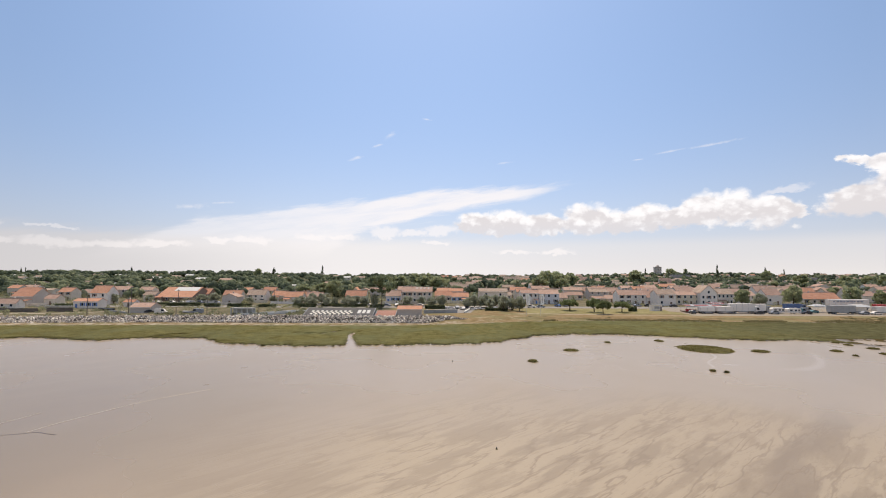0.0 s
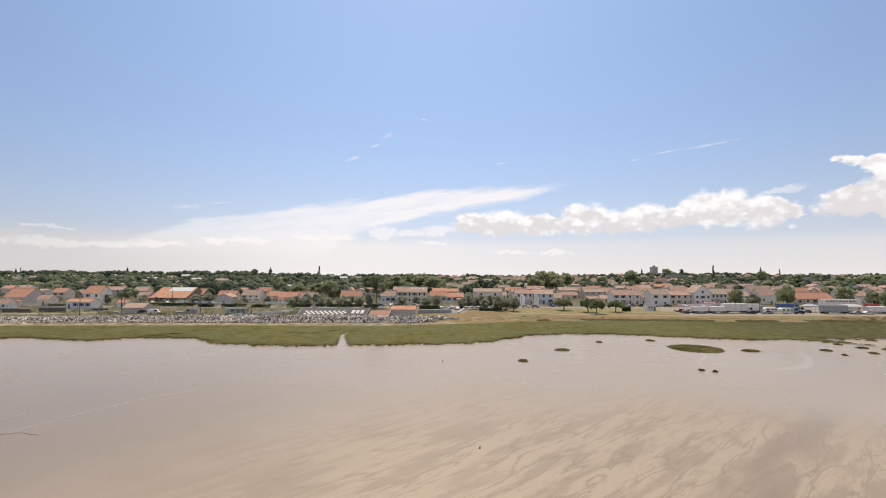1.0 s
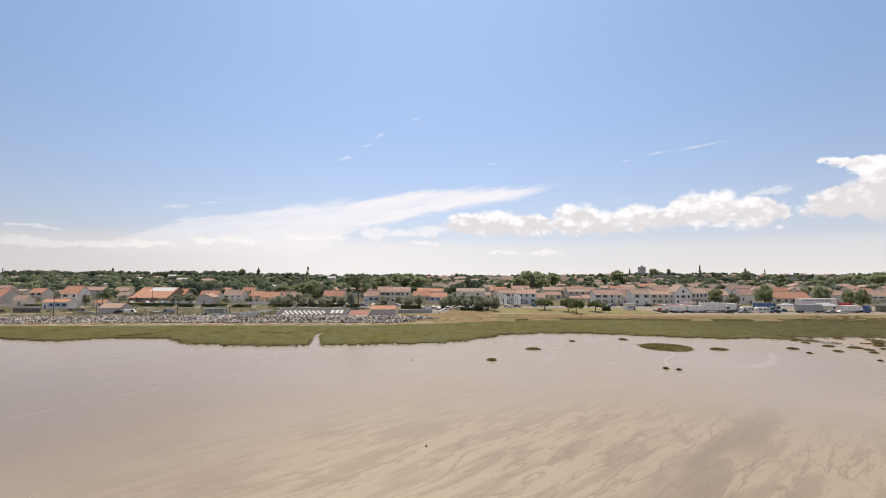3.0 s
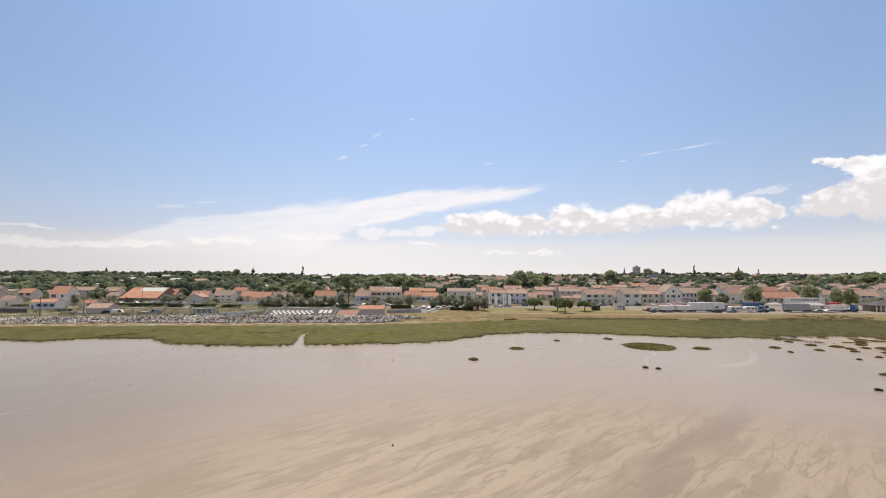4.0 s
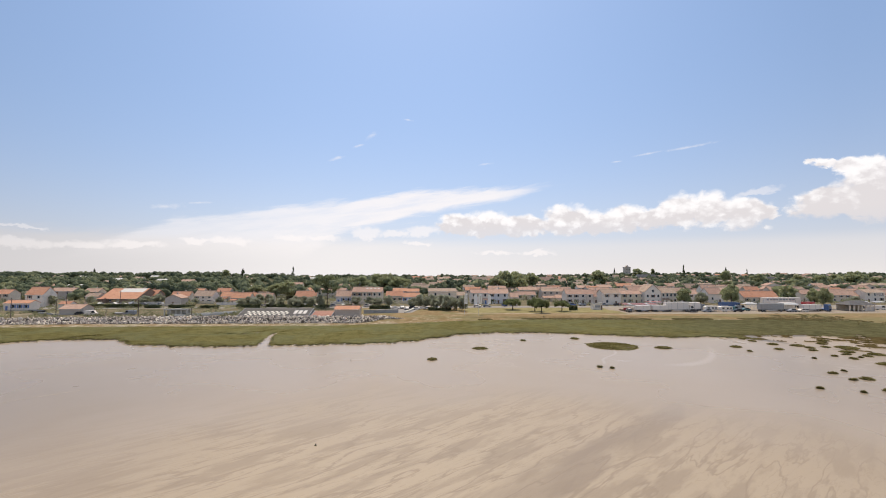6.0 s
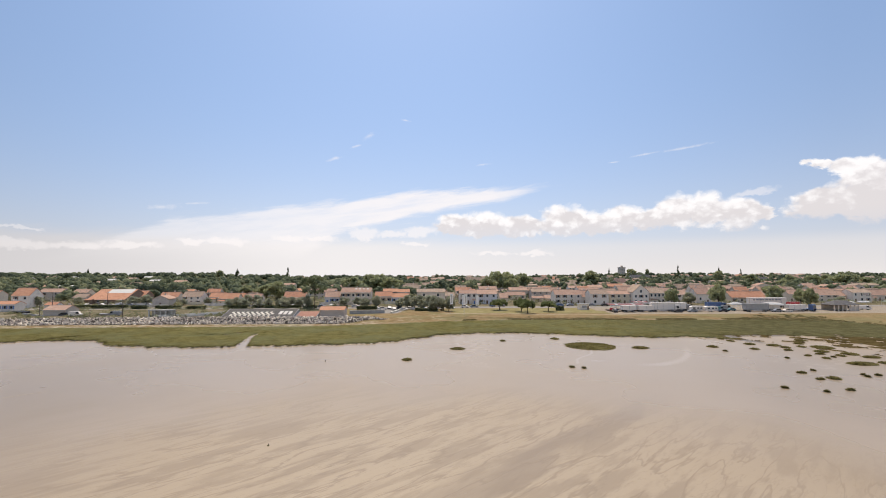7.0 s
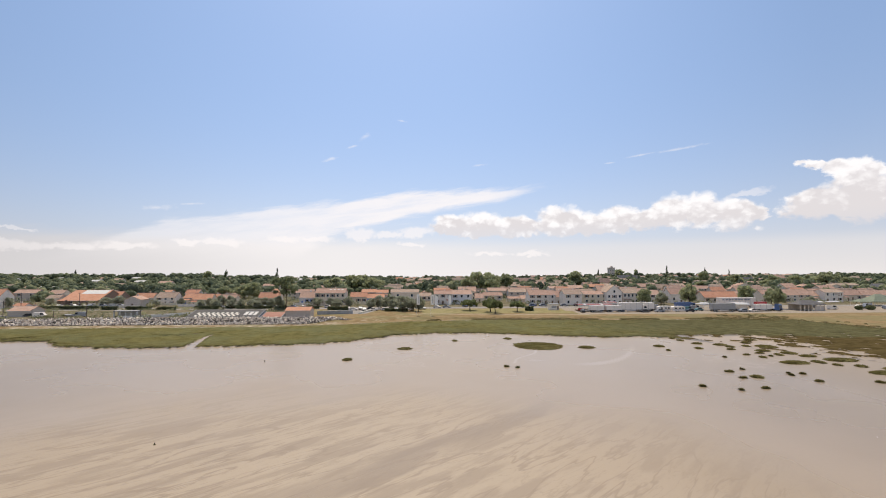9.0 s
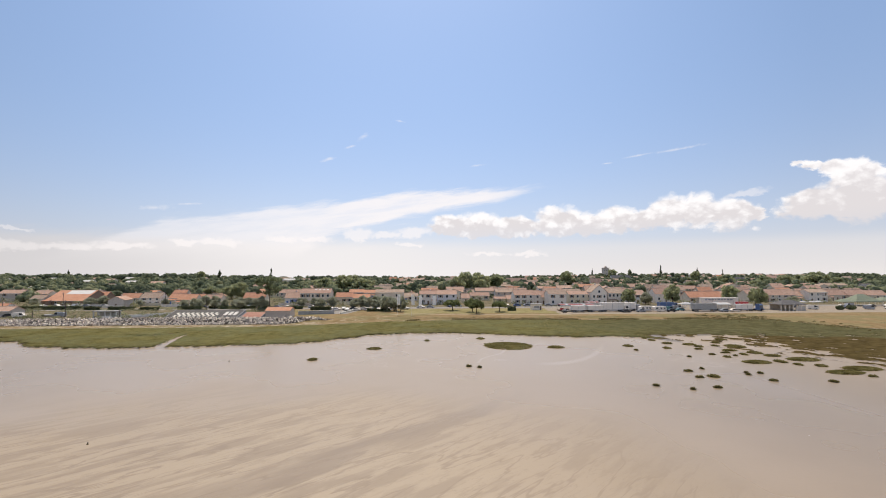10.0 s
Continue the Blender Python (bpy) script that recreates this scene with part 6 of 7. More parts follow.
def fair_stall(x, y, w, d, h):
    """A fairground ride under a long red and white roof."""
    ob = thing("fairground_stall", x, y, ground_at(x, y), "fairground stall under a red and white striped roof", "stall", "fairground vehicles")
    part("platform", Shape().box(-w / 2, w / 2, -d / 2, d / 2, 0.25, 0.6), MAT["wood"], ob)
    for i in range(7):
        for s in (-1, 1):
            cx = -w / 2 + 0.3 + i * (w - 0.6) / 6
            part("post", Shape().tube((cx, s * (d / 2 - 0.2), 0), (cx, s * (d / 2 - 0.2), h - 0.55), 0.07, 0.07, 6), MAT["paint_white"], ob)
    n = 12
    for i in range(n):
        x0, x1 = -w / 2 + i * w / n, -w / 2 + (i + 1) * w / n
        part("roof_panel", Shape().prism([(-d / 2 - 0.6, h - 0.42), (0, h), (d / 2 + 0.6, h - 0.42), (d / 2 + 0.6, h - 0.34), (0, h + 0.08), (-d / 2 - 0.6, h - 0.34)], "x", x0, x1), MAT["canvas_white" if i % 6 == 2 else "canvas_red"], ob)
    part("ridge_trim", Shape().box(-w / 2 - 0.05, w / 2 + 0.05, -0.35, 0.35, h + 0.05, h + 0.16), MAT["canvas_white"], ob, "white ridge trim")
    part("valance", Shape().box(-w / 2, w / 2, -d / 2 - 0.66, -d / 2 - 0.61, h - 0.95, h - 0.40), MAT["canvas_white"], ob, "white hanging valance")
    for i in range(4):
        cx = -w / 2 + (i + 0.5) * w / 4
        part("counter", Shape().box(cx - w / 9, cx + w / 9, -d / 2 + 0.1, -d / 2 + 0.5, 0.604, 1.6), MAT["paint_white" if i % 2 else "paint_red"], ob)
    return ob


def marquee(x, y, w, d, eave, peak, canvas, label, legs=4):
    """A tent with a hipped canvas roof on posts."""
    ob = thing("marquee", x, y, ground_at(x, y), label, "marquee", "tents")
    v = [(-w / 2, -d / 2, eave), (w / 2, -d / 2, eave), (w / 2, d / 2, eave), (-w / 2, d / 2, eave), (-w * 0.12, 0, peak), (w * 0.12, 0, peak)]
    v += [(a, b, c - 0.10) for a, b, c in v]
    s = Shape()
    s.v, s.f = v, [(0, 1, 5, 4), (1, 2, 5), (2, 3, 4, 5), (3, 0, 4), (7, 6, 10, 11), (8, 7, 11), (9, 8, 11, 10), (6, 9, 10), (0, 6, 7, 1), (1, 7, 8, 2), (2, 8, 9, 3), (3, 9, 6, 0)]
    part("canopy", s, MAT[canvas], ob)
    part("valance", Shape().box(-w / 2, w / 2, -d / 2 - 0.03, -d / 2 - 0.004, eave - 0.45, eave), MAT[canvas], ob)
    for i in range(legs):
        for sgn in (-1, 1):
            cx = -w / 2 + 0.1 + i * (w - 0.2) / (legs - 1)
            part("post", Shape().tube((cx, sgn * (d / 2 - 0.1), 0), (cx, sgn * (d / 2 - 0.1), eave - 0.02), 0.06, 0.06, 6), MAT["paint_white"], ob)
    return ob


def parasol(x, y):
    ob = thing("parasol", x, y, ground_at(x, y), "open white parasol on a cafe terrace", "parasol", "terrace parasols")
    part("pole", Shape().tube((0, 0, 0), (0, 0, 2.7), 0.04, 0.04, 6), MAT["metal"], ob)
    s = Shape()
    s.v = [(0, 0, 2.95)] + [(2.0 * math.cos(i * math.pi / 4), 2.0 * math.sin(i * math.pi / 4), 2.3) for i in range(8)] + [(0, 0, 2.88)] + [(2.0 * math.cos(i * math.pi / 4), 2.0 * math.sin(i * math.pi / 4), 2.2) for i in range(8)]
    s.f = [(0, 1 + i, 1 + (i + 1) % 8) for i in range(8)] + [(9, 10 + (i + 1) % 8, 10 + i) for i in range(8)] + [(1 + i, 10 + i, 10 + (i + 1) % 8, 1 + (i + 1) % 8) for i in range(8)]
    part("canopy", s, MAT["canvas_white"], ob)
    part("base_plate", Shape().tube((0, 0, 0), (0, 0, 0.08), 0.35, 0.35, 10), MAT["concrete"], ob)
    return ob


def hedge(x0, x1, y, height, deep=1.4, mat="hedge", label="clipped dark green hedge along the road", name="hedge"):
    rng = np.random.default_rng(int(abs(x0 * 13 + y * 7)))
    xm = (x0 + x1) / 2
    ob = thing(name, xm, y, ground_at(xm, y), label, "hedge", "hedges")
    n = int(np.clip((x1 - x0) * 260 * height, 400, 12000))
    px = rng.uniform(x0 - xm, x1 - xm, n)
    top = height * (0.85 + 0.18 * ripple(px, px * 0, 3.0, y))
    u = rng.random(n)
    face = rng.random(n)
    py = np.where(face < 0.5, -deep / 2 + rng.normal(0, 0.12, n), rng.uniform(-deep / 2, deep / 2, n))
    pz = np.where(face < 0.5, u * top, top * (0.9 + 0.1 * u))
    part("foliage", quad_mesh("foliage", leaves(np.stack([px, py, np.maximum(pz, 0.1)], 1), 0.27, rng), MAT[mat]), None, ob)
    bm = Shape()
    k = max(2, int((x1 - x0) / 3))
    for i in range(k):
        cx = x0 - xm + (i + 0.5) * (x1 - x0) / k
        bm.tube((cx, 0, -0.05), (cx, 0.1, height * 0.75), 0.07, 0.03, 5)
    part("stems", bm, MAT["bark"], ob)
    return ob


def bush(x, y, r, height, label="rounded dark green bush"):
    rng = np.random.default_rng(int(abs(x * 19 + y * 5)))
    ob = thing("bush", x, y, ground_at(x, y), label, "bush", "bushes")
    n = 1100
    d = rng.normal(size=(n, 3))
    d /= np.linalg.norm(d, axis=1)[:, None]
    p = d * rng.uniform(0.7, 1, (n, 1)) * np.array([r, r, height / 2]) + np.array([0, 0, height / 2])
    part("foliage", quad_mesh("foliage", leaves(p, 0.24, rng), MAT["hedge"]), None, ob)
    part("stems", Shape().tube((0, 0, -0.05), (0, 0, height * 0.6), 0.08, 0.03, 5), MAT["bark"], ob)
    return ob


def utility_pole(x, y, height, cross=True, lamp=False):
    ob = thing("utility_pole", x, y, ground_at(x, y), "weathered wooden utility pole behind the dike" if not lamp else "slim street lamp post", "pole", "poles along the shore")
    part("pole", Shape().tube((0, 0, -0.1), (0, 0, height), 0.16, 0.11, 8), MAT["pole"], ob)
    if cross:
        part("crossarm", Shape().box(-0.7, 0.7, -0.18, -0.10, height - 0.7, height - 0.58), MAT["pole"], ob)
        for cx in (-0.55, 0.0, 0.55):
            part("insulator", Shape().tube((cx, -0.14, height - 0.576), (cx, -0.14, height - 0.42), 0.04, 0.03, 6), MAT["frame"], ob)
    return ob


def banner(x, y, bottom, top, wide):
    ob = thing("banner_flag", x, y, ground_at(x, y), "tall narrow white banner on a slim mast", "flag", "banners on the green")
    z0 = ground_at(x, y)
    part("mast", Shape().tube((-wide / 2 - 0.05, 0, -0.1), (-wide / 2 - 0.05, 0, top - z0 + 0.25), 0.05, 0.035, 8), MAT["paint_white"], ob)
    s = Shape()
    cols = 7
    for i in range(cols + 1):
        cx = -wide / 2 + i * wide / cols
        cy = 0.06 * math.sin(i * 1.4)
        s.v += [(cx, cy, bottom - z0), (cx, cy, top - z0), (cx, cy + 0.02, bottom - z0), (cx, cy + 0.02, top - z0)]
    for i in range(cols):
        a, b = 4 * i, 4 * i + 4
        s.f += [(a, b, b + 1, a + 1), (b + 2, a + 2, a + 3, b + 3), (a + 1, b + 1, b + 3, a + 3), (a, a + 2, b + 2, b)]
    s.f += [(0, 1, 3, 2), (4 * cols, 4 * cols + 2, 4 * cols + 3, 4 * cols + 1)]
    cloth = part("cloth", s, MAT["canvas_white"], ob)
    part("print_bar", Shape().box(-0.1, 0.12, -0.10, -0.085, bottom - z0 + 0.6, top - z0 - 0.7), MAT["canvas_grey"], cloth, "grey vertical lettering bar")
    part("top_arm", Shape().tube((-wide / 2 - 0.05, 0, top - z0 + 0.1), (wide / 2, 0, top - z0 + 0.1), 0.025, 0.025, 6), MAT["paint_white"], ob)
    return ob


def wall_run(name, x0, y0, x1, y1, height, thick, mat, label, cap=True, category="wall"):
    """A straight wall between two places on the ground."""
    length = math.hypot(x1 - x0, y1 - y0)
    z = min(ground_at(x0, y0), ground_at(x1, y1))
    ob = thing(name, x0, y0, z, label, category, turn=math.degrees(math.atan2(y1 - y0, x1 - x0)))
    part("wall", Shape().box(0, length, -thick / 2, thick / 2, -0.4, height), MAT[mat], ob)
    if cap:
        part("coping", Shape().box(-0.05, length + 0.05, -thick / 2 - 0.06, thick / 2 + 0.06, height + 0.002, height + 0.12), MAT["pale_concrete"], ob)
    return ob


# ---------------------------------------------------------------- the promenade behind the dike
def sloping_bank(x0, x1, y0, y1, z0, z1, mat, name, label, category):
    ob = thing(name, (x0 + x1) / 2, y0, 0, label, category)
    hw = (x1 - x0) / 2
    part("slab", Shape().prism([(0, 0.6), (y1 - y0, 0.6), (y1 - y0, z1), (0, z0)], "x", -hw, hw), MAT[mat], ob)
    for s in (-1, 1):
        part("kerb", Shape().prism([(-0.1, 0.6), (y1 - y0 + 0.1, 0.6), (y1 - y0 + 0.1, z1 + 0.18), (-0.1, z0 + 0.18)], "x", s * hw - (0.22 if s < 0 else 0), s * hw + (0 if s < 0 else 0.22)), MAT["concrete"], ob)
    return ob


bank_slab = sloping_bank(-57.2, -28.8, 188.0, 197.5, 1.9, 4.5, "asphalt", "sloping_bank", "dark sloping paved bank with cream checker squares", "paved bank")


def slab_tile(u0, u1, f0, f1, mat, name):
    """A raised tile on the sloping bank: u across, f the share of the slope."""
    def at(f):
        return (f * 9.5, 1.9 + f * 2.6)
    (ya, za), (yb, zb) = at(f0), at(f1)
    me = Shape().prism([(ya, za + 0.004), (yb, zb + 0.004), (yb, zb + 0.05), (ya, za + 0.05)], "x", u0, u1)
    part(name, me, MAT[mat], bank_slab)


for row in range(3):
    for col in range(9):
        u = -11.9 + col * 1.92 + (0.96 if row % 2 else 0)
        slab_tile(u, u + 0.96, 0.18 + row * 0.155, 0.18 + row * 0.155 + 0.15, "paint_cream", "tile")
for i in range(3):
    slab_tile(7.4 + i * 1.9, 7.4 + i * 1.9 + 1.35, 0.32, 0.72, "r_white", "panel")
sloping_bank(-27.8, -19.6, 188.5, 196.5, 1.9, 3.5, "brick", "brick_ramp", "sloping ramp paved with red brick", "ramp")
house(-14.0, 193.0, 10.2, 7, 2.8, 3.9, 'x', 'grey', 'orange', 1, 0, '')
wall_run("promenade_wall", -8.6, 205, 6.5, 209, 1.5, 0.4, "concrete", "grey concrete wall along the promenade")
wall_run("parapet", 9.6, 207, 15.2, 236, 0.75, 0.7, "paint_cream", "low cream parapet running up from the beach", False)
banner(36.2, 196.5, 6.2, 10.7, 1.25)
banner(42.3, 196.5, 6.2, 10.5, 1.35)
for x, y, h in ((-147.0, 190.5, 7.9), (-133.0, 195.0, 7.2), (-98.5, 192.5, 7.6), (-77.0, 192.0, 3.6), (-159.0, 235.0, 9.0), (-112.0, 193.5, 3.2), (-96.0, 262.0, 8.4), (-150.5, 262.0, 8.0), (-62.0, 236.0, 6.5), (-187.0, 191.0, 7.6)):
    utility_pole(x, y, h, h > 5)
for x0, x1, y, h in ((-160, -128, 244, 1.9), (-124, -116, 240, 1.8), (-112, -99, 240, 1.7), (-95, -86, 238, 1.6), (-78, -66, 240, 1.8), (-65, -58, 246, 1.6), (-58, -40, 243, 1.7), (-38, -31, 241, 1.6), (-24, -15, 240, 1.6), (-9, 1, 231, 1.9), (20, 31, 221, 1.5), (-198, -186, 236, 1.7), (88.2, 92.2, 220, 2.2), (-170, -160, 249, 1.8)):
    hedge(x0, x1, y, h)
# timber fence and sheds of the western yards
def timber_fence(x0, x1, y, height):
    ob = thing("timber_fence", (x0 + x1) / 2, y, ground_at((x0 + x1) / 2, y), "dark weathered timber fence behind the dike", "fence")
    n = int((x1 - x0) / 0.5)
    me = Shape().box(-0.22, 0.22, -0.02, 0.02, 0.05, height).mesh("board", MAT["pole"])
    for i in range(n):
        part("board", me, None, ob, at=(x0 - (x0 + x1) / 2 + (i + 0.5) * (x1 - x0) / n, 0, 0))
    part("rail", Shape().box((x0 - x1) / 2, (x1 - x0) / 2, 0.024, 0.08, height * 0.7, height * 0.7 + 0.1), MAT["pole"], ob)
    return ob


timber_fence(-214, -180, 205, 1.7)
timber_fence(-178, -166, 207, 1.9)
wall_run("garden_wall", -192, 222, -178.5, 222, 1.5, 0.3, "grey", "low grey rendered garden wall")
wall_run("slipway_wall", -76, 194, -60, 214, 0.8, 0.5, "pale_concrete", "low pale slipway wall", False)
wall_run("slipway_wall", -86, 192, -66, 213, 0.8, 0.5, "pale_concrete", "low pale slipway wall", False)
wall_run("yard_wall", -152, 210, -134, 198, 0.7, 0.4, "concrete", "low concrete yard wall", False)


def gun_shelter(x, y, w, h):
    """A pale open-fronted concrete shelter."""
    ob = thing("concrete_shelter", x, y, ground_at(x, y), "pale open-fronted concrete shelter behind the dike", "shelter")
    part("back_wall", Shape().box(-w / 2, w / 2, 2.6, 2.85, -0.2, h), MAT["pale_concrete"], ob)
    part("roof", Shape().box(-w / 2 - 0.2, w / 2 + 0.2, -0.3, 3.0, h + 0.002, h + 0.25), MAT["concrete"], ob)
    for i in range(5):
        cx = -w / 2 + 0.2 + i * (w - 0.4) / 4
        part("pillar", Shape().box(cx - 0.2, cx + 0.2, -0.1, 0.3, -0.2, h), MAT["pale_concrete"], ob)
    return ob


gun_shelter(-86, 197, 9.5, 2.5)


def covered_boat(x, y, length, mat, turn=0.0):
    ob = thing("covered_dinghy", x, y, ground_at(x, y), "small dinghy under a cover on the grass", "boat", "stored boats", turn)
    hl = length / 2
    s = Shape()
    st = [(-hl, 0.62), (-hl * 0.5, 0.8), (0, 0.82), (hl * 0.5, 0.62), (hl, 0.06)]
    for cx, b in st:
        s.v += [(cx, -b * 0.55, 0.25), (cx, -b, 0.85), (cx, 0, 1.15), (cx, b, 0.85), (cx, b * 0.55, 0.25)]
    for i in range(4):
        for k in range(4):
            a = 5 * i + k
            s.f.append((a, a + 5, a + 6, a + 1))
        s.f.append((5 * i + 4, 5 * i + 9, 5 * i + 5, 5 * i))
    s.f += [(4, 3, 2, 1, 0), (20, 21, 22, 23, 24)]
    part("hull", s, MAT[mat], ob)
    part("trestle", Shape().box(-hl * 0.6, -hl * 0.6 + 0.15, -0.6, 0.6, 0, 0.3).box(hl * 0.4, hl * 0.4 + 0.15, -0.4, 0.4, 0, 0.3), MAT["wood"], ob)
    return ob


for x, y, l, mt, tr in ((-112, 202, 4.2, "canvas_grey", -15), (-138, 214, 5.0, "paint_grey", 30), (-160, 217, 4.5, "paint_black", -10), (-155, 214, 4.8, "paint_black", 10)):
    covered_boat(x, y, l, mt, tr)

park("paint_white", -122.0, 199.5, 12, True, "behind the dike")
park("paint_grey", -107.0, 201.0, 175, True, "behind the dike")
park("paint_black", -129.0, 203.0, 30, False, "behind the dike")
# garden walls and hedges before the western houses
for i, (x0, x1, y, h) in enumerate(((-236, -222, 240, 1.4), (-220, -205, 238, 1.5), (-168, -158, 246, 1.3), (-150, -131, 268, 1.4), (-124, -113, 253, 1.3), (-118, -104, 272, 1.4), (-98, -82, 262, 1.3), (-84, -70, 276, 1.4), (-60, -44, 270, 1.4), (-36, -24, 268, 1.3), (-24, -7, 264, 1.4), (-6, 16, 272, 1.3), (18, 38, 256, 1.3))):
    wall_run("garden_wall", x0, y, x1, y + (i % 3 - 1) * 1.0, h, 0.25, ("white", "beige", "cream")[i % 3], ("white", "beige", "cream")[i % 3] + " rendered garden wall before the houses")

# ---------------------------------------------------------------- the green and the fairground
def kiosk(x, y, w, h):
    ob = thing("kiosk", x, y, ground_at(x, y), "small pale grey kiosk with flat roof on the green", "kiosk")
    part("body", Shape().box(-w / 2, w / 2, 0, 3, -0.1, h), MAT["white"], ob)
    part("roof", Shape().box(-w / 2 - 0.25, w / 2 + 0.25, -0.25, 3.25, h + 0.002, h + 0.2), MAT["concrete"], ob)
    part("hatch", Shape().box(-w * 0.25, w * 0.25, -0.05, 0.02, 1.0, 2.1), MAT["metal"], ob)
    part("door", Shape().box(w * 0.32, w * 0.46, -0.05, 0.02, 0, 2.05), MAT["wood"], ob)


kiosk(103.5, 223, 4.9, 2.9)
fair_stall(120.5, 216.0, 16.5, 5.0, 3.5)
fair_stall(130.5, 221.5, 6.5, 4.0, 4.2)
lorry(119.5, 209.5, 6.5, 2.9, "paint_white", "paint_white", "low white fairground trailer with side hatch", False)
lorry(127.8, 210.0, 7.5, 3.0, "paint_white", "paint_white", "white living trailer beside the stall", False)
lorry(136.3, 211.0, 11.0, 4.3, "paint_white", "paint_white", "long white box lorry with plain sides")
lorry(146.5, 214.5, 6.0, 3.9, "paint_white", "paint_grey", "short white box lorry with grey cab")
caravan(152.5, 210.5)
caravan(158.6, 209.0, 5.8)
lorry(171.0, 226.0, 7.5, 3.3, "paint_blue", "paint_blue", "blue fairground lorry with closed sides")
for paint, x, y, turn, van in (("paint_black", 141.5, 206.5, 5, False), ("paint_grey", 148.6, 207.2, 175, False), ("paint_black", 112.5, 208.0, 80, False), ("paint_white", 150.5, 217.0, 10, True), ("paint_white", 155.8, 215.5, 95, True), ("paint_black", 163.5, 207.5, 170, False), ("paint_grey", 175.0, 222.0, 0, True), ("paint_white", 115.0, 212.0, 20, False), ("paint_grey", 196.5, 218.0, 0, True), ("paint_black", 186.0, 218.5, 10, False)):
    park(paint, x, y, turn, van, "among the fairground trailers")
park("paint_teal", 166.0, 214.0, 0, True, "on the fairground gravel")
park("paint_teal", 171.0, 213.0, 180, False, "on the fairground gravel")
park("paint_white", 163.5, 216.0, 180, False, "on the fairground gravel")
marquee(177.0, 218.0, 6.5, 4.0, 3.0, 3.9, "canvas_white", "white canvas stall tent on the fairground")
lorry(180.3, 209.0, 11.2, 3.8, "canvas_grey", "paint_grey", "grey curtain-sided semitrailer on the gravel", False)
lorry(191.0, 213.0, 7.0, 3.9, "paint_white", "paint_white", "white stall trailer with awning raised", False, 0.0, "canvas_white")
show_trailer = lorry(203.5, 232.0, 20.0, 5.2, "paint_white", "paint_white", "long white fairground trailer with lettered fascia", False)
for i in range(9):
    part("letter_bar", Shape().box(-8.2 + i * 1.7, -7.2 + i * 1.7 + (0.3 if i % 3 else -0.1), -1.33, -1.295, 3.9, 4.7), MAT["paint_grey"], show_trailer, "grey unreadable lettering bar")
park("paint_grey", 188.5, 206.5, 180, False, "on the fairground gravel")
park("paint_white", 193.5, 206.0, 0, False, "on the fairground gravel")
lorry(200.5, 210.0, 8.5, 3.2, "paint_white", "paint_white", "white flat trailer beside the blue tractor", False)
lorry(204.5, 216.0, 5.0, 3.9, "paint_red", "paint_red", "red box trailer behind the tractor", False)
park("paint_blue", 211.0, 213.0, 0, False, "on the fairground gravel")


def tractor_unit(x, y):
    ob = thing("tractor_unit", x, y, ground_at(x, y), "bright blue lorry tractor unit facing the sea", "truck", "fairground vehicles", -70)
    c = part("cab", Shape().prism([(-0.9, 0.55), (1.1, 0.55), (1.22, 1.5), (0.95, 3.1), (0.6, 3.4), (-0.9, 3.4)], "y", -1.2, 1.2), MAT["paint_blue"], ob)
    part("windscreen", Shape().prism([(1.20, 1.65), (1.24, 1.65), (1.02, 2.85), (0.98, 2.85)], "y", -1.05, 1.05), MAT["glass"], c)
    part("grille", Shape().box(1.20, 1.26, -0.7, 0.7, 0.7, 1.35), MAT["rubber"], c)
    part("chassis", Shape().box(-4.2, -0.92, -0.5, 0.5, 0.6, 0.95), MAT["rubber"], ob)
    for cx in (0.2, -2.6, -3.7):
        for s in (-1, 1):
            wheel(ob, cx, s * 1.0, 0.5, 0.3)


tractor_unit(207.5, 208.5)


def open_shelter(x, y, w, d):
    """A slate-roofed market shelter on square posts."""
    ob = thing("market_shelter", x, y, ground_at(x, y), "open market shelter with grey slate hip roof on posts", "shelter")
    e, p = 3.0, 4.9
    s = Shape()
    o = 0.5
    s.v = [(-w / 2 - o, -d / 2 - o, e), (w / 2 + o, -d / 2 - o, e), (w / 2 + o, d / 2 + o, e), (-w / 2 - o, d / 2 + o, e), (-w / 2 + d / 2, 0, p), (w / 2 - d / 2, 0, p)]
    s.v += [(a, b, c - 0.2) for a, b, c in s.v]
    s.f = [(0, 1, 5, 4), (1, 2, 5), (2, 3, 4, 5), (3, 0, 4), (7, 6, 10, 11), (8, 7, 11), (9, 8, 11, 10), (6, 9, 10), (0, 6, 7, 1), (1, 7, 8, 2), (2, 8, 9, 3), (3, 9, 6, 0)]
    part("roof", s, MAT["r_grey"], ob)
    for i in range(7):
        for sg in (-1, 1):
            cx = -w / 2 + 0.2 + i * (w - 0.4) / 6
            part("post", Shape().box(cx - 0.2, cx + 0.2, sg * d / 2 - 0.2, sg * d / 2 + 0.2, -0.1, e - 0.19), MAT["beige"], ob)
    part("low_wall", Shape().box(w * 0.1, w / 2 - 0.45, -d / 2 - 0.12, -d / 2 + 0.12, -0.1, 2.2), MAT["grey"], ob)
    part("back_wall", Shape().box(-w / 2 + 0.45, w / 2 - 0.45, d / 2 - 0.1, d / 2 + 0.1, -0.1, 2.8), MAT["beige"], ob)


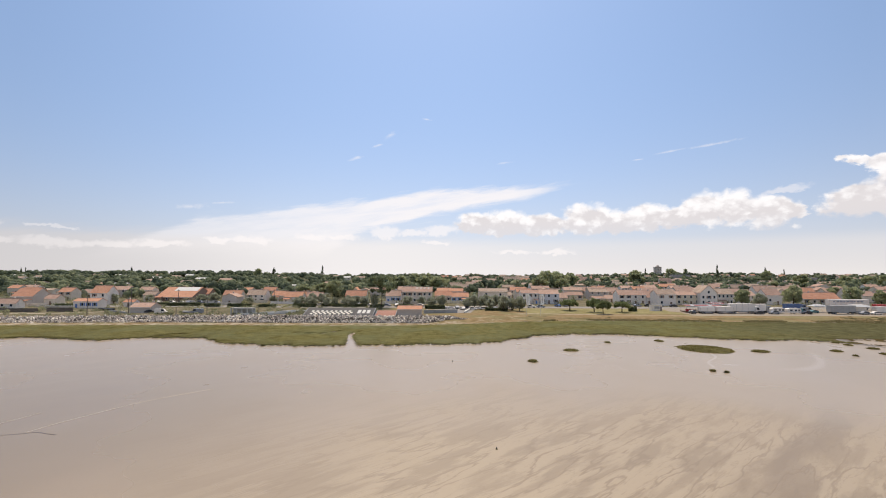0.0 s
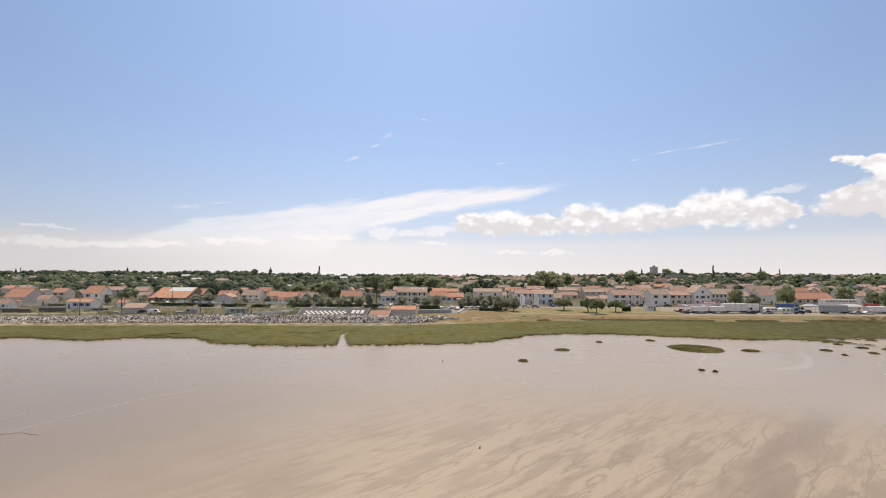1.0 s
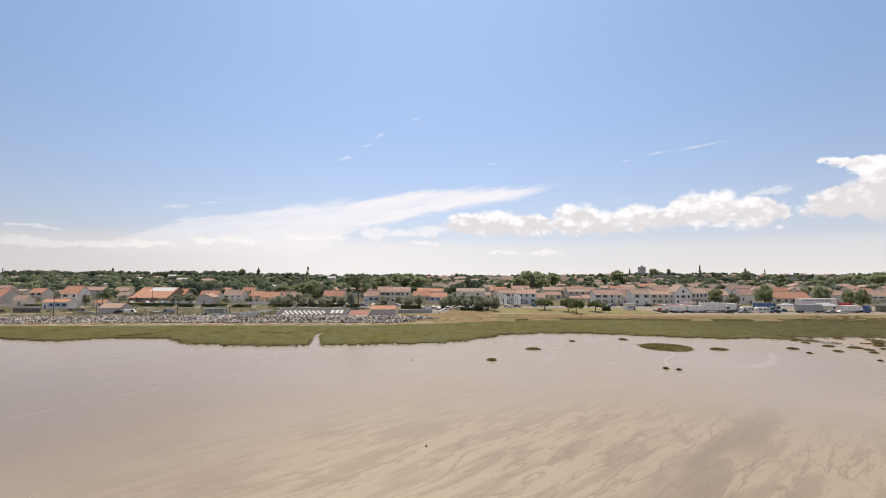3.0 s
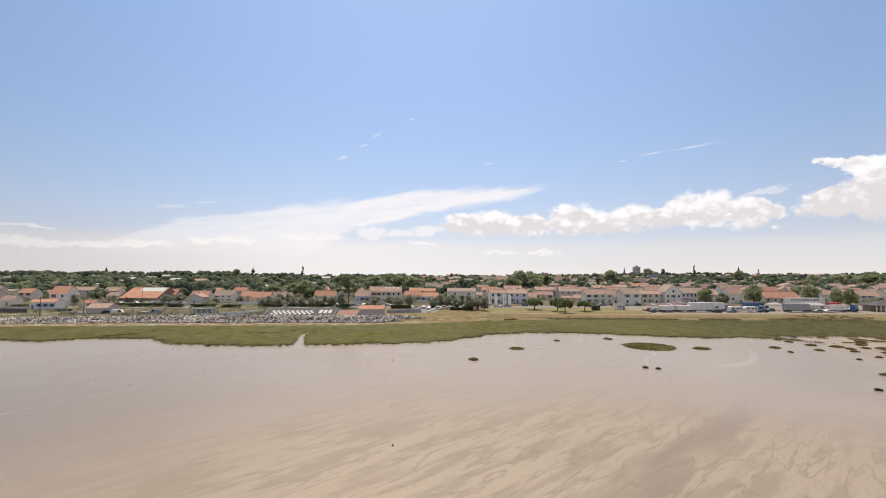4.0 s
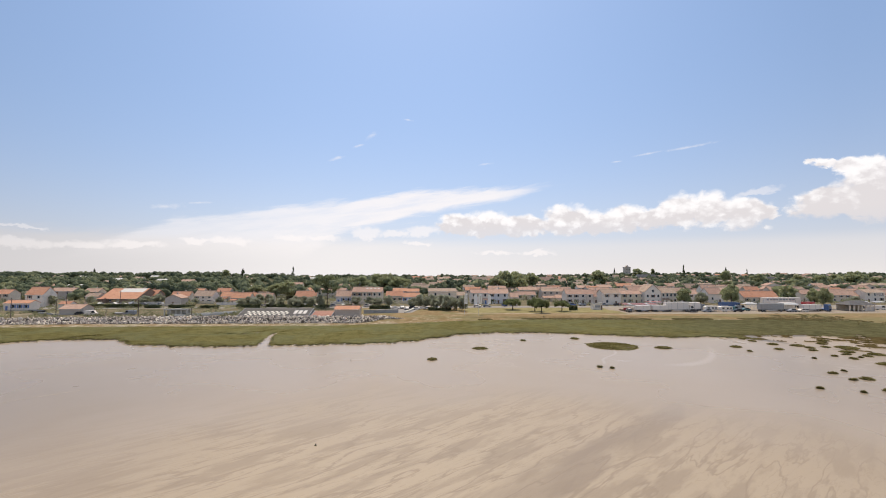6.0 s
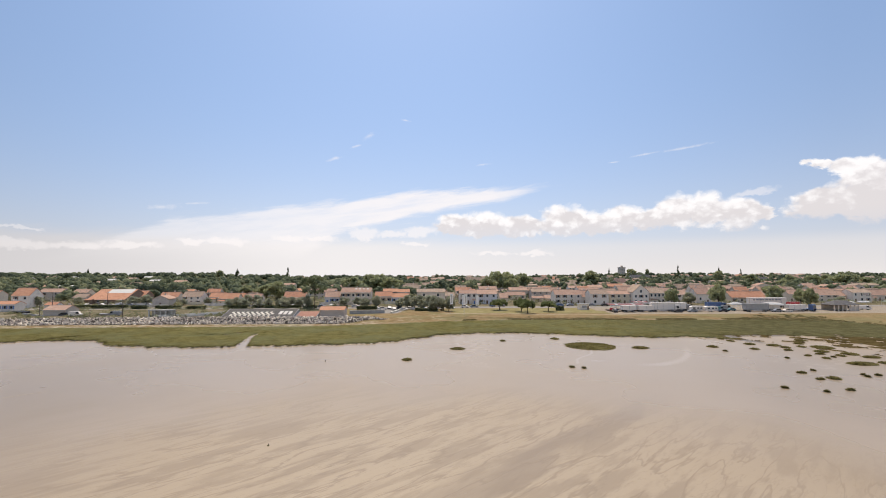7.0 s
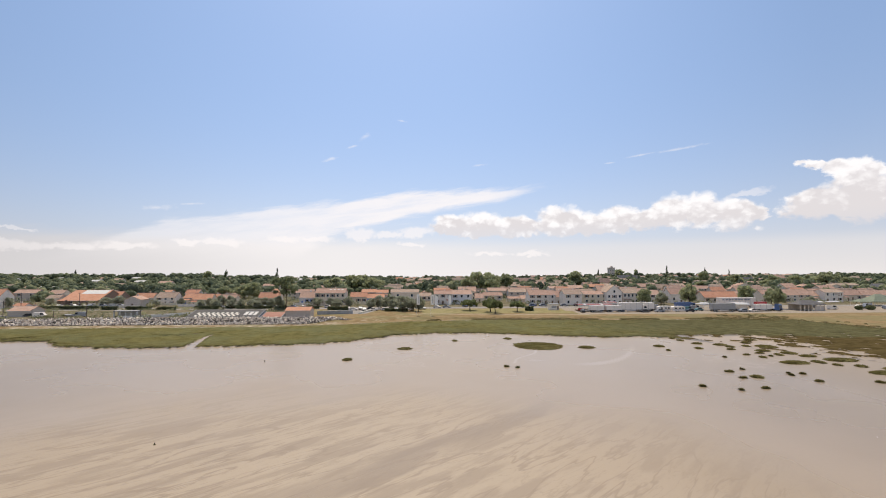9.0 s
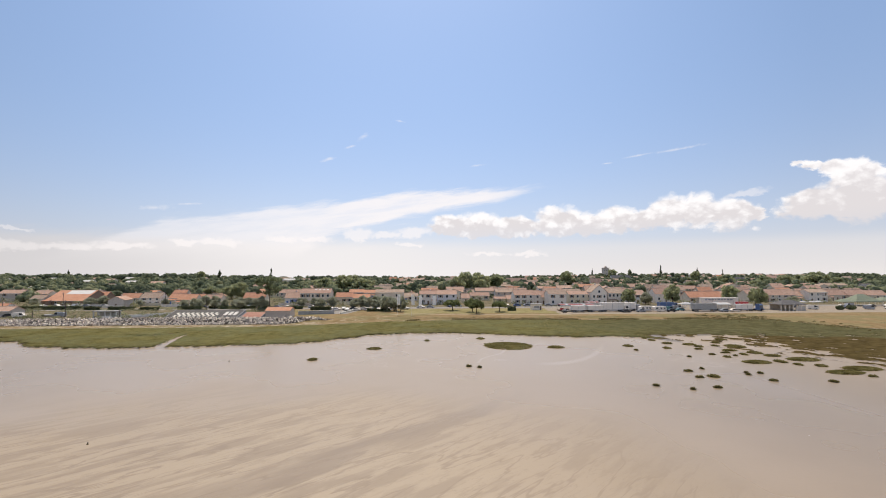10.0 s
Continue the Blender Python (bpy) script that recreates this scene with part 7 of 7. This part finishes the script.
open_shelter(225.5, 213.0, 12.5, 7.0)
for i, x in enumerate((255.5, 262.0, 266.0)):
    parasol(x, 238.0 + i)
marquee(291.0, 240.0, 15.0, 10.0, 2.6, 6.4, "canvas_green", "large dull green hipped market tent", 5)
marquee(309.0, 243.0, 12.0, 8.0, 2.7, 4.6, "canvas_green", "dull green hipped market tent", 5)
marquee(279.0, 238.0, 7.0, 6.0, 2.5, 3.9, "canvas_green", "small dull green market tent", 3)
bush(252.5, 213.0, 1.7, 2.2)
bush(258.5, 213.0, 2.0, 2.3)
for k, (paint, x, y, van) in enumerate((("paint_white", 242.0, 217.0, True), ("paint_grey", 247.0, 222.0, False), ("paint_black", 263.0, 219.0, False), ("paint_white", 282.0, 216.0, False), ("paint_blue", 300.0, 217.0, False), ("paint_white", 304.5, 224.0, True), ("paint_grey", 310.0, 219.0, False), ("paint_black", 240.5, 226.0, False), ("paint_white", 268.0, 228.0, False), ("paint_grey", 274.0, 230.0, True), ("paint_black", 286.0, 229.0, False), ("paint_white", 297.0, 231.0, False))):
    park(paint, x, y, (k * 83) % 40 - 20 + 180 * (k % 2), van, "beside the market tents")
park("paint_grey", 270.0, 215.0, 0, True)
park("paint_white", 276.5, 222.0, 180)
park("paint_grey", 287.5, 212.0, 0)
park("paint_black", 295.0, 222.0, 180)



def feather_flag(x, y, height):
    """A tall white feather flag on its pole."""
    ob = thing("banner_flag", x, y, ground_at(x, y), "tall white feather flag beside the street", "flag", "feather flags")
    part("pole", Shape().tube((0, 0, 0), (0, 0, height), 0.05, 0.03, 6), MAT["metal"], ob)
    part("cloth", Shape().prism([(0.06, 0.9), (1.75, 1.2), (1.85, height - 1.0), (1.3, height - 0.15), (0.06, height - 0.02)], "y", -0.015, 0.015), MAT["canvas_white"], ob)
    part("base_plate", Shape().box(-0.4, 0.4, -0.4, 0.4, 0, 0.06), MAT["concrete"], ob)


feather_flag(45.0, 246.5, 6.4)
feather_flag(52.4, 246.5, 6.4)

sign = thing("shop_sign", 297.5, 271.6, ground_at(297.5, 271.6) + 4.3, "pale shop sign board fixed to a white facade", "sign")
part("board", Shape().box(-2.2, 2.2, -0.12, -0.03, 0, 1.6), MAT["r_white"], sign)
part("letter_bar", Shape().box(-1.6, 1.6, -0.15, -0.124, 0.6, 1.0), MAT["canvas_red"], sign, "faded red lettering bar")

# cars along the street behind the green, under the street trees and in the car park
for i, (x, y, p) in enumerate(((94, 249, "paint_black"), (99.5, 249.5, "paint_blue"), (105, 249, "paint_grey"), (111, 249.4, "paint_black"), (117, 249, "paint_grey"), (124, 248, "paint_black"), (61.5, 247, "paint_blue"), (66.5, 247.5, "paint_grey"),
                               (4.0, 229, "paint_white"), (9.5, 226, "paint_white"), (12.5, 231, "paint_black"), (17.5, 229, "paint_white"), (22.5, 231, "paint_white"), (27.5, 230, "paint_white"), (32.0, 231, "paint_grey"), (33.0, 226, "paint_white"),
                               (-70, 251, "paint_black"), (-66, 250, "paint_white"), (-62.5, 251, "paint_black"), (-58, 250.5, "paint_black"), (-30, 247, "paint_grey"), (-25, 247.5, "paint_white"), (-128, 262, "paint_grey"), (-150, 264, "paint_white"), (-145, 263, "paint_grey"), (-155, 264, "paint_white"), (-139, 264, "paint_grey"), (-163, 265, "paint_white"), (38.0, 232, "paint_white"), (20, 226.5, "paint_white"), (25, 226, "paint_grey"), (29.5, 225, "paint_white"), (14.5, 225, "paint_white"), (7, 233, "paint_grey"), (0.5, 233, "paint_white"), (-52, 249, "paint_white"), (-46, 249.5, "paint_grey"), (-40, 249, "paint_white"), (-12, 247, "paint_white"), (-6, 246, "paint_black"), (46, 240, "paint_white"), (51, 240.5, "paint_grey"))):
    park(p, x, y, (i * 53) % 40 - 20 + (90 if i % 3 == 0 else 0))


# ---------------------------------------------------------------- old tower on the skyline
def skyline_tower(x, y):
    z = ground_at(x, y)
    ob = thing("old_tower", x, y, z, "square grey stone tower with a small cap on the ridge", "tower")
    part("shaft", Shape().box(-5.8, 5.8, 0, 11, -1, 17.0), MAT["grey"], ob)
    part("parapet", Shape().box(-6.2, 6.2, -0.4, 11.4, 17.004, 18.2), MAT["grey"], ob)
    part("cap", Shape().prism([(-3.0, 18.204), (3.0, 18.204), (1.9, 20.6), (0, 22.0), (-1.9, 20.6)], "y", 3.0, 8.5), MAT["grey"], ob)
    for cx in (-3.5, 0, 3.5):
        for cz in (5.0, 11.5):
            part("window", Shape().box(cx - 0.5, cx + 0.5, -0.06, 0.02, cz, cz + 1.8), MAT["glass"], ob)


skyline_tower(446.0, 950.0)


# ---------------------------------------------------------------- scrub line above the marsh, garden shrubs of the town
def scatter_scrub():
    rng = np.random.default_rng(31)
    out = []
    for i in range(1500):
        x = rng.uniform(40, 300)
        y = float(bank(x)) + rng.normal(1.5, 1.1 + 4.5 * float(smoothstep(150, 175, x)))
        if math.sin(x * 0.21) + math.sin(x * 0.077 + 1) < -0.9:
            continue
        r, h = rng.uniform(0.5, 1.6), rng.uniform(0.08, 0.28)
        d = rng.normal(size=(26, 3))
        d /= np.linalg.norm(d, axis=1)[:, None]
        d[:, 2] = np.abs(d[:, 2])
        out.append(leaves(d * np.array([r, r * 0.8, h]) + np.array([x, y, ground_at(x, y)]), 0.22, rng))
    return quad_mesh("dry_scrub", np.concatenate(out), MAT["scrub"])


tagged(new("dry_scrub", scatter_scrub()), "straggling brown scrub along the marsh rim", "scrub", kind="stuff")


def garden_shrubs():
    rng = np.random.default_rng(37)
    out = []
    for i in range(900):
        x, y = rng.uniform(-330, 400), rng.uniform(255, 350)
        if 236 < y < 252:
            continue
        r = rng.uniform(0.8, 2.0)
        h = rng.uniform(1.2, 3.0) * (1.0 if y < 290 else 1.25)
        d = rng.normal(size=(60, 3))
        d /= np.linalg.norm(d, axis=1)[:, None]
        out.append(leaves(d * np.array([r, r, h / 2]) + np.array([x, y, ground_at(x, y) + h / 2]), 0.32, rng))
    for i in range(420):
        x, y = rng.uniform(-230, -28), rng.uniform(190, 250)
        if abs(y - np.interp(x, TRACK_X, TRACK_Y)) < 4 or (-60 < x and y < 210) or not free_plot(x, y, 3, 3, 0.5):
            continue
        r, h = rng.uniform(0.5, 2.2), rng.uniform(0.4, 1.5)
        d = rng.normal(size=(50, 3))
        d /= np.linalg.norm(d, axis=1)[:, None]
        out.append(leaves(d * np.array([r, r, h / 2]) + np.array([x, y, ground_at(x, y) + h / 2]), 0.3, rng))
    return quad_mesh("garden_shrubs", np.concatenate(out), MAT["woods"])


tagged(new("garden_shrubs", garden_shrubs()), "loose green shrubs in the gardens", "shrubs", kind="stuff")


# ---------------------------------------------------------------- runnels on the mud
def runnel(name, points, wide, label, mat="wet"):
    """A shallow shining trickle over the mud, following a gentle curve."""
    cu = bpy.data.curves.new(name, "CURVE")
    cu.dimensions, cu.bevel_depth, cu.bevel_resolution, cu.extrude = "3D", wide / 2, 1, 0
    sp = cu.splines.new("POLY")
    dense = []
    for (ax, ay), (bx, by) in zip(points, points[1:]):
        for k in range(12):
            f = k / 12
            x, y = ax + (bx - ax) * f, ay + (by - ay) * f
            dense.append((x + 0.25 * float(ripple(x, y, 9, 1.0)), y + 0.25 * float(ripple(x, y, 7, 2.0))))
    for turn in range(60):
        dense = [dense[0]] + [((a[0] + 2 * b[0] + c[0]) / 4, (a[1] + 2 * b[1] + c[1]) / 4) for a, b, c in zip(dense, dense[1:], dense[2:])] + [dense[-1]]
    sp.points.add(len(dense) - 1)
    for p, (x, y) in zip(sp.points, dense):
        p.co = (x, y, 0.0, 1)
    cu.materials.append(MAT[mat])
    ob = new(name, cu)
    ob.scale = (1, 1, 0.12)
    ob.location.z = 0.004
    return tagged(ob, label, "water", kind="structure")


runnel("runnel_1", [(-51.6, 57.9), (-50.9, 60.4), (-48.8, 64.6), (-46.9, 69.8), (-43.1, 74.9), (-38.5, 79.5)], 0.26, "thin pale trickle across the mud")
runnel("runnel_2", [(-60, 58.5), (-57.8, 61.0), (-57.2, 63.0), (-56.6, 65.6)], 0.24, "thin pale trickle across the mud")
runnel("crack_1", [(-56, 56.0), (-53.7, 56.7), (-51.5, 57.3), (-50.5, 58.0), (-48.9, 57.3), (-47.0, 57.1)], 0.16, "thin dark crack in the mud", "pole")
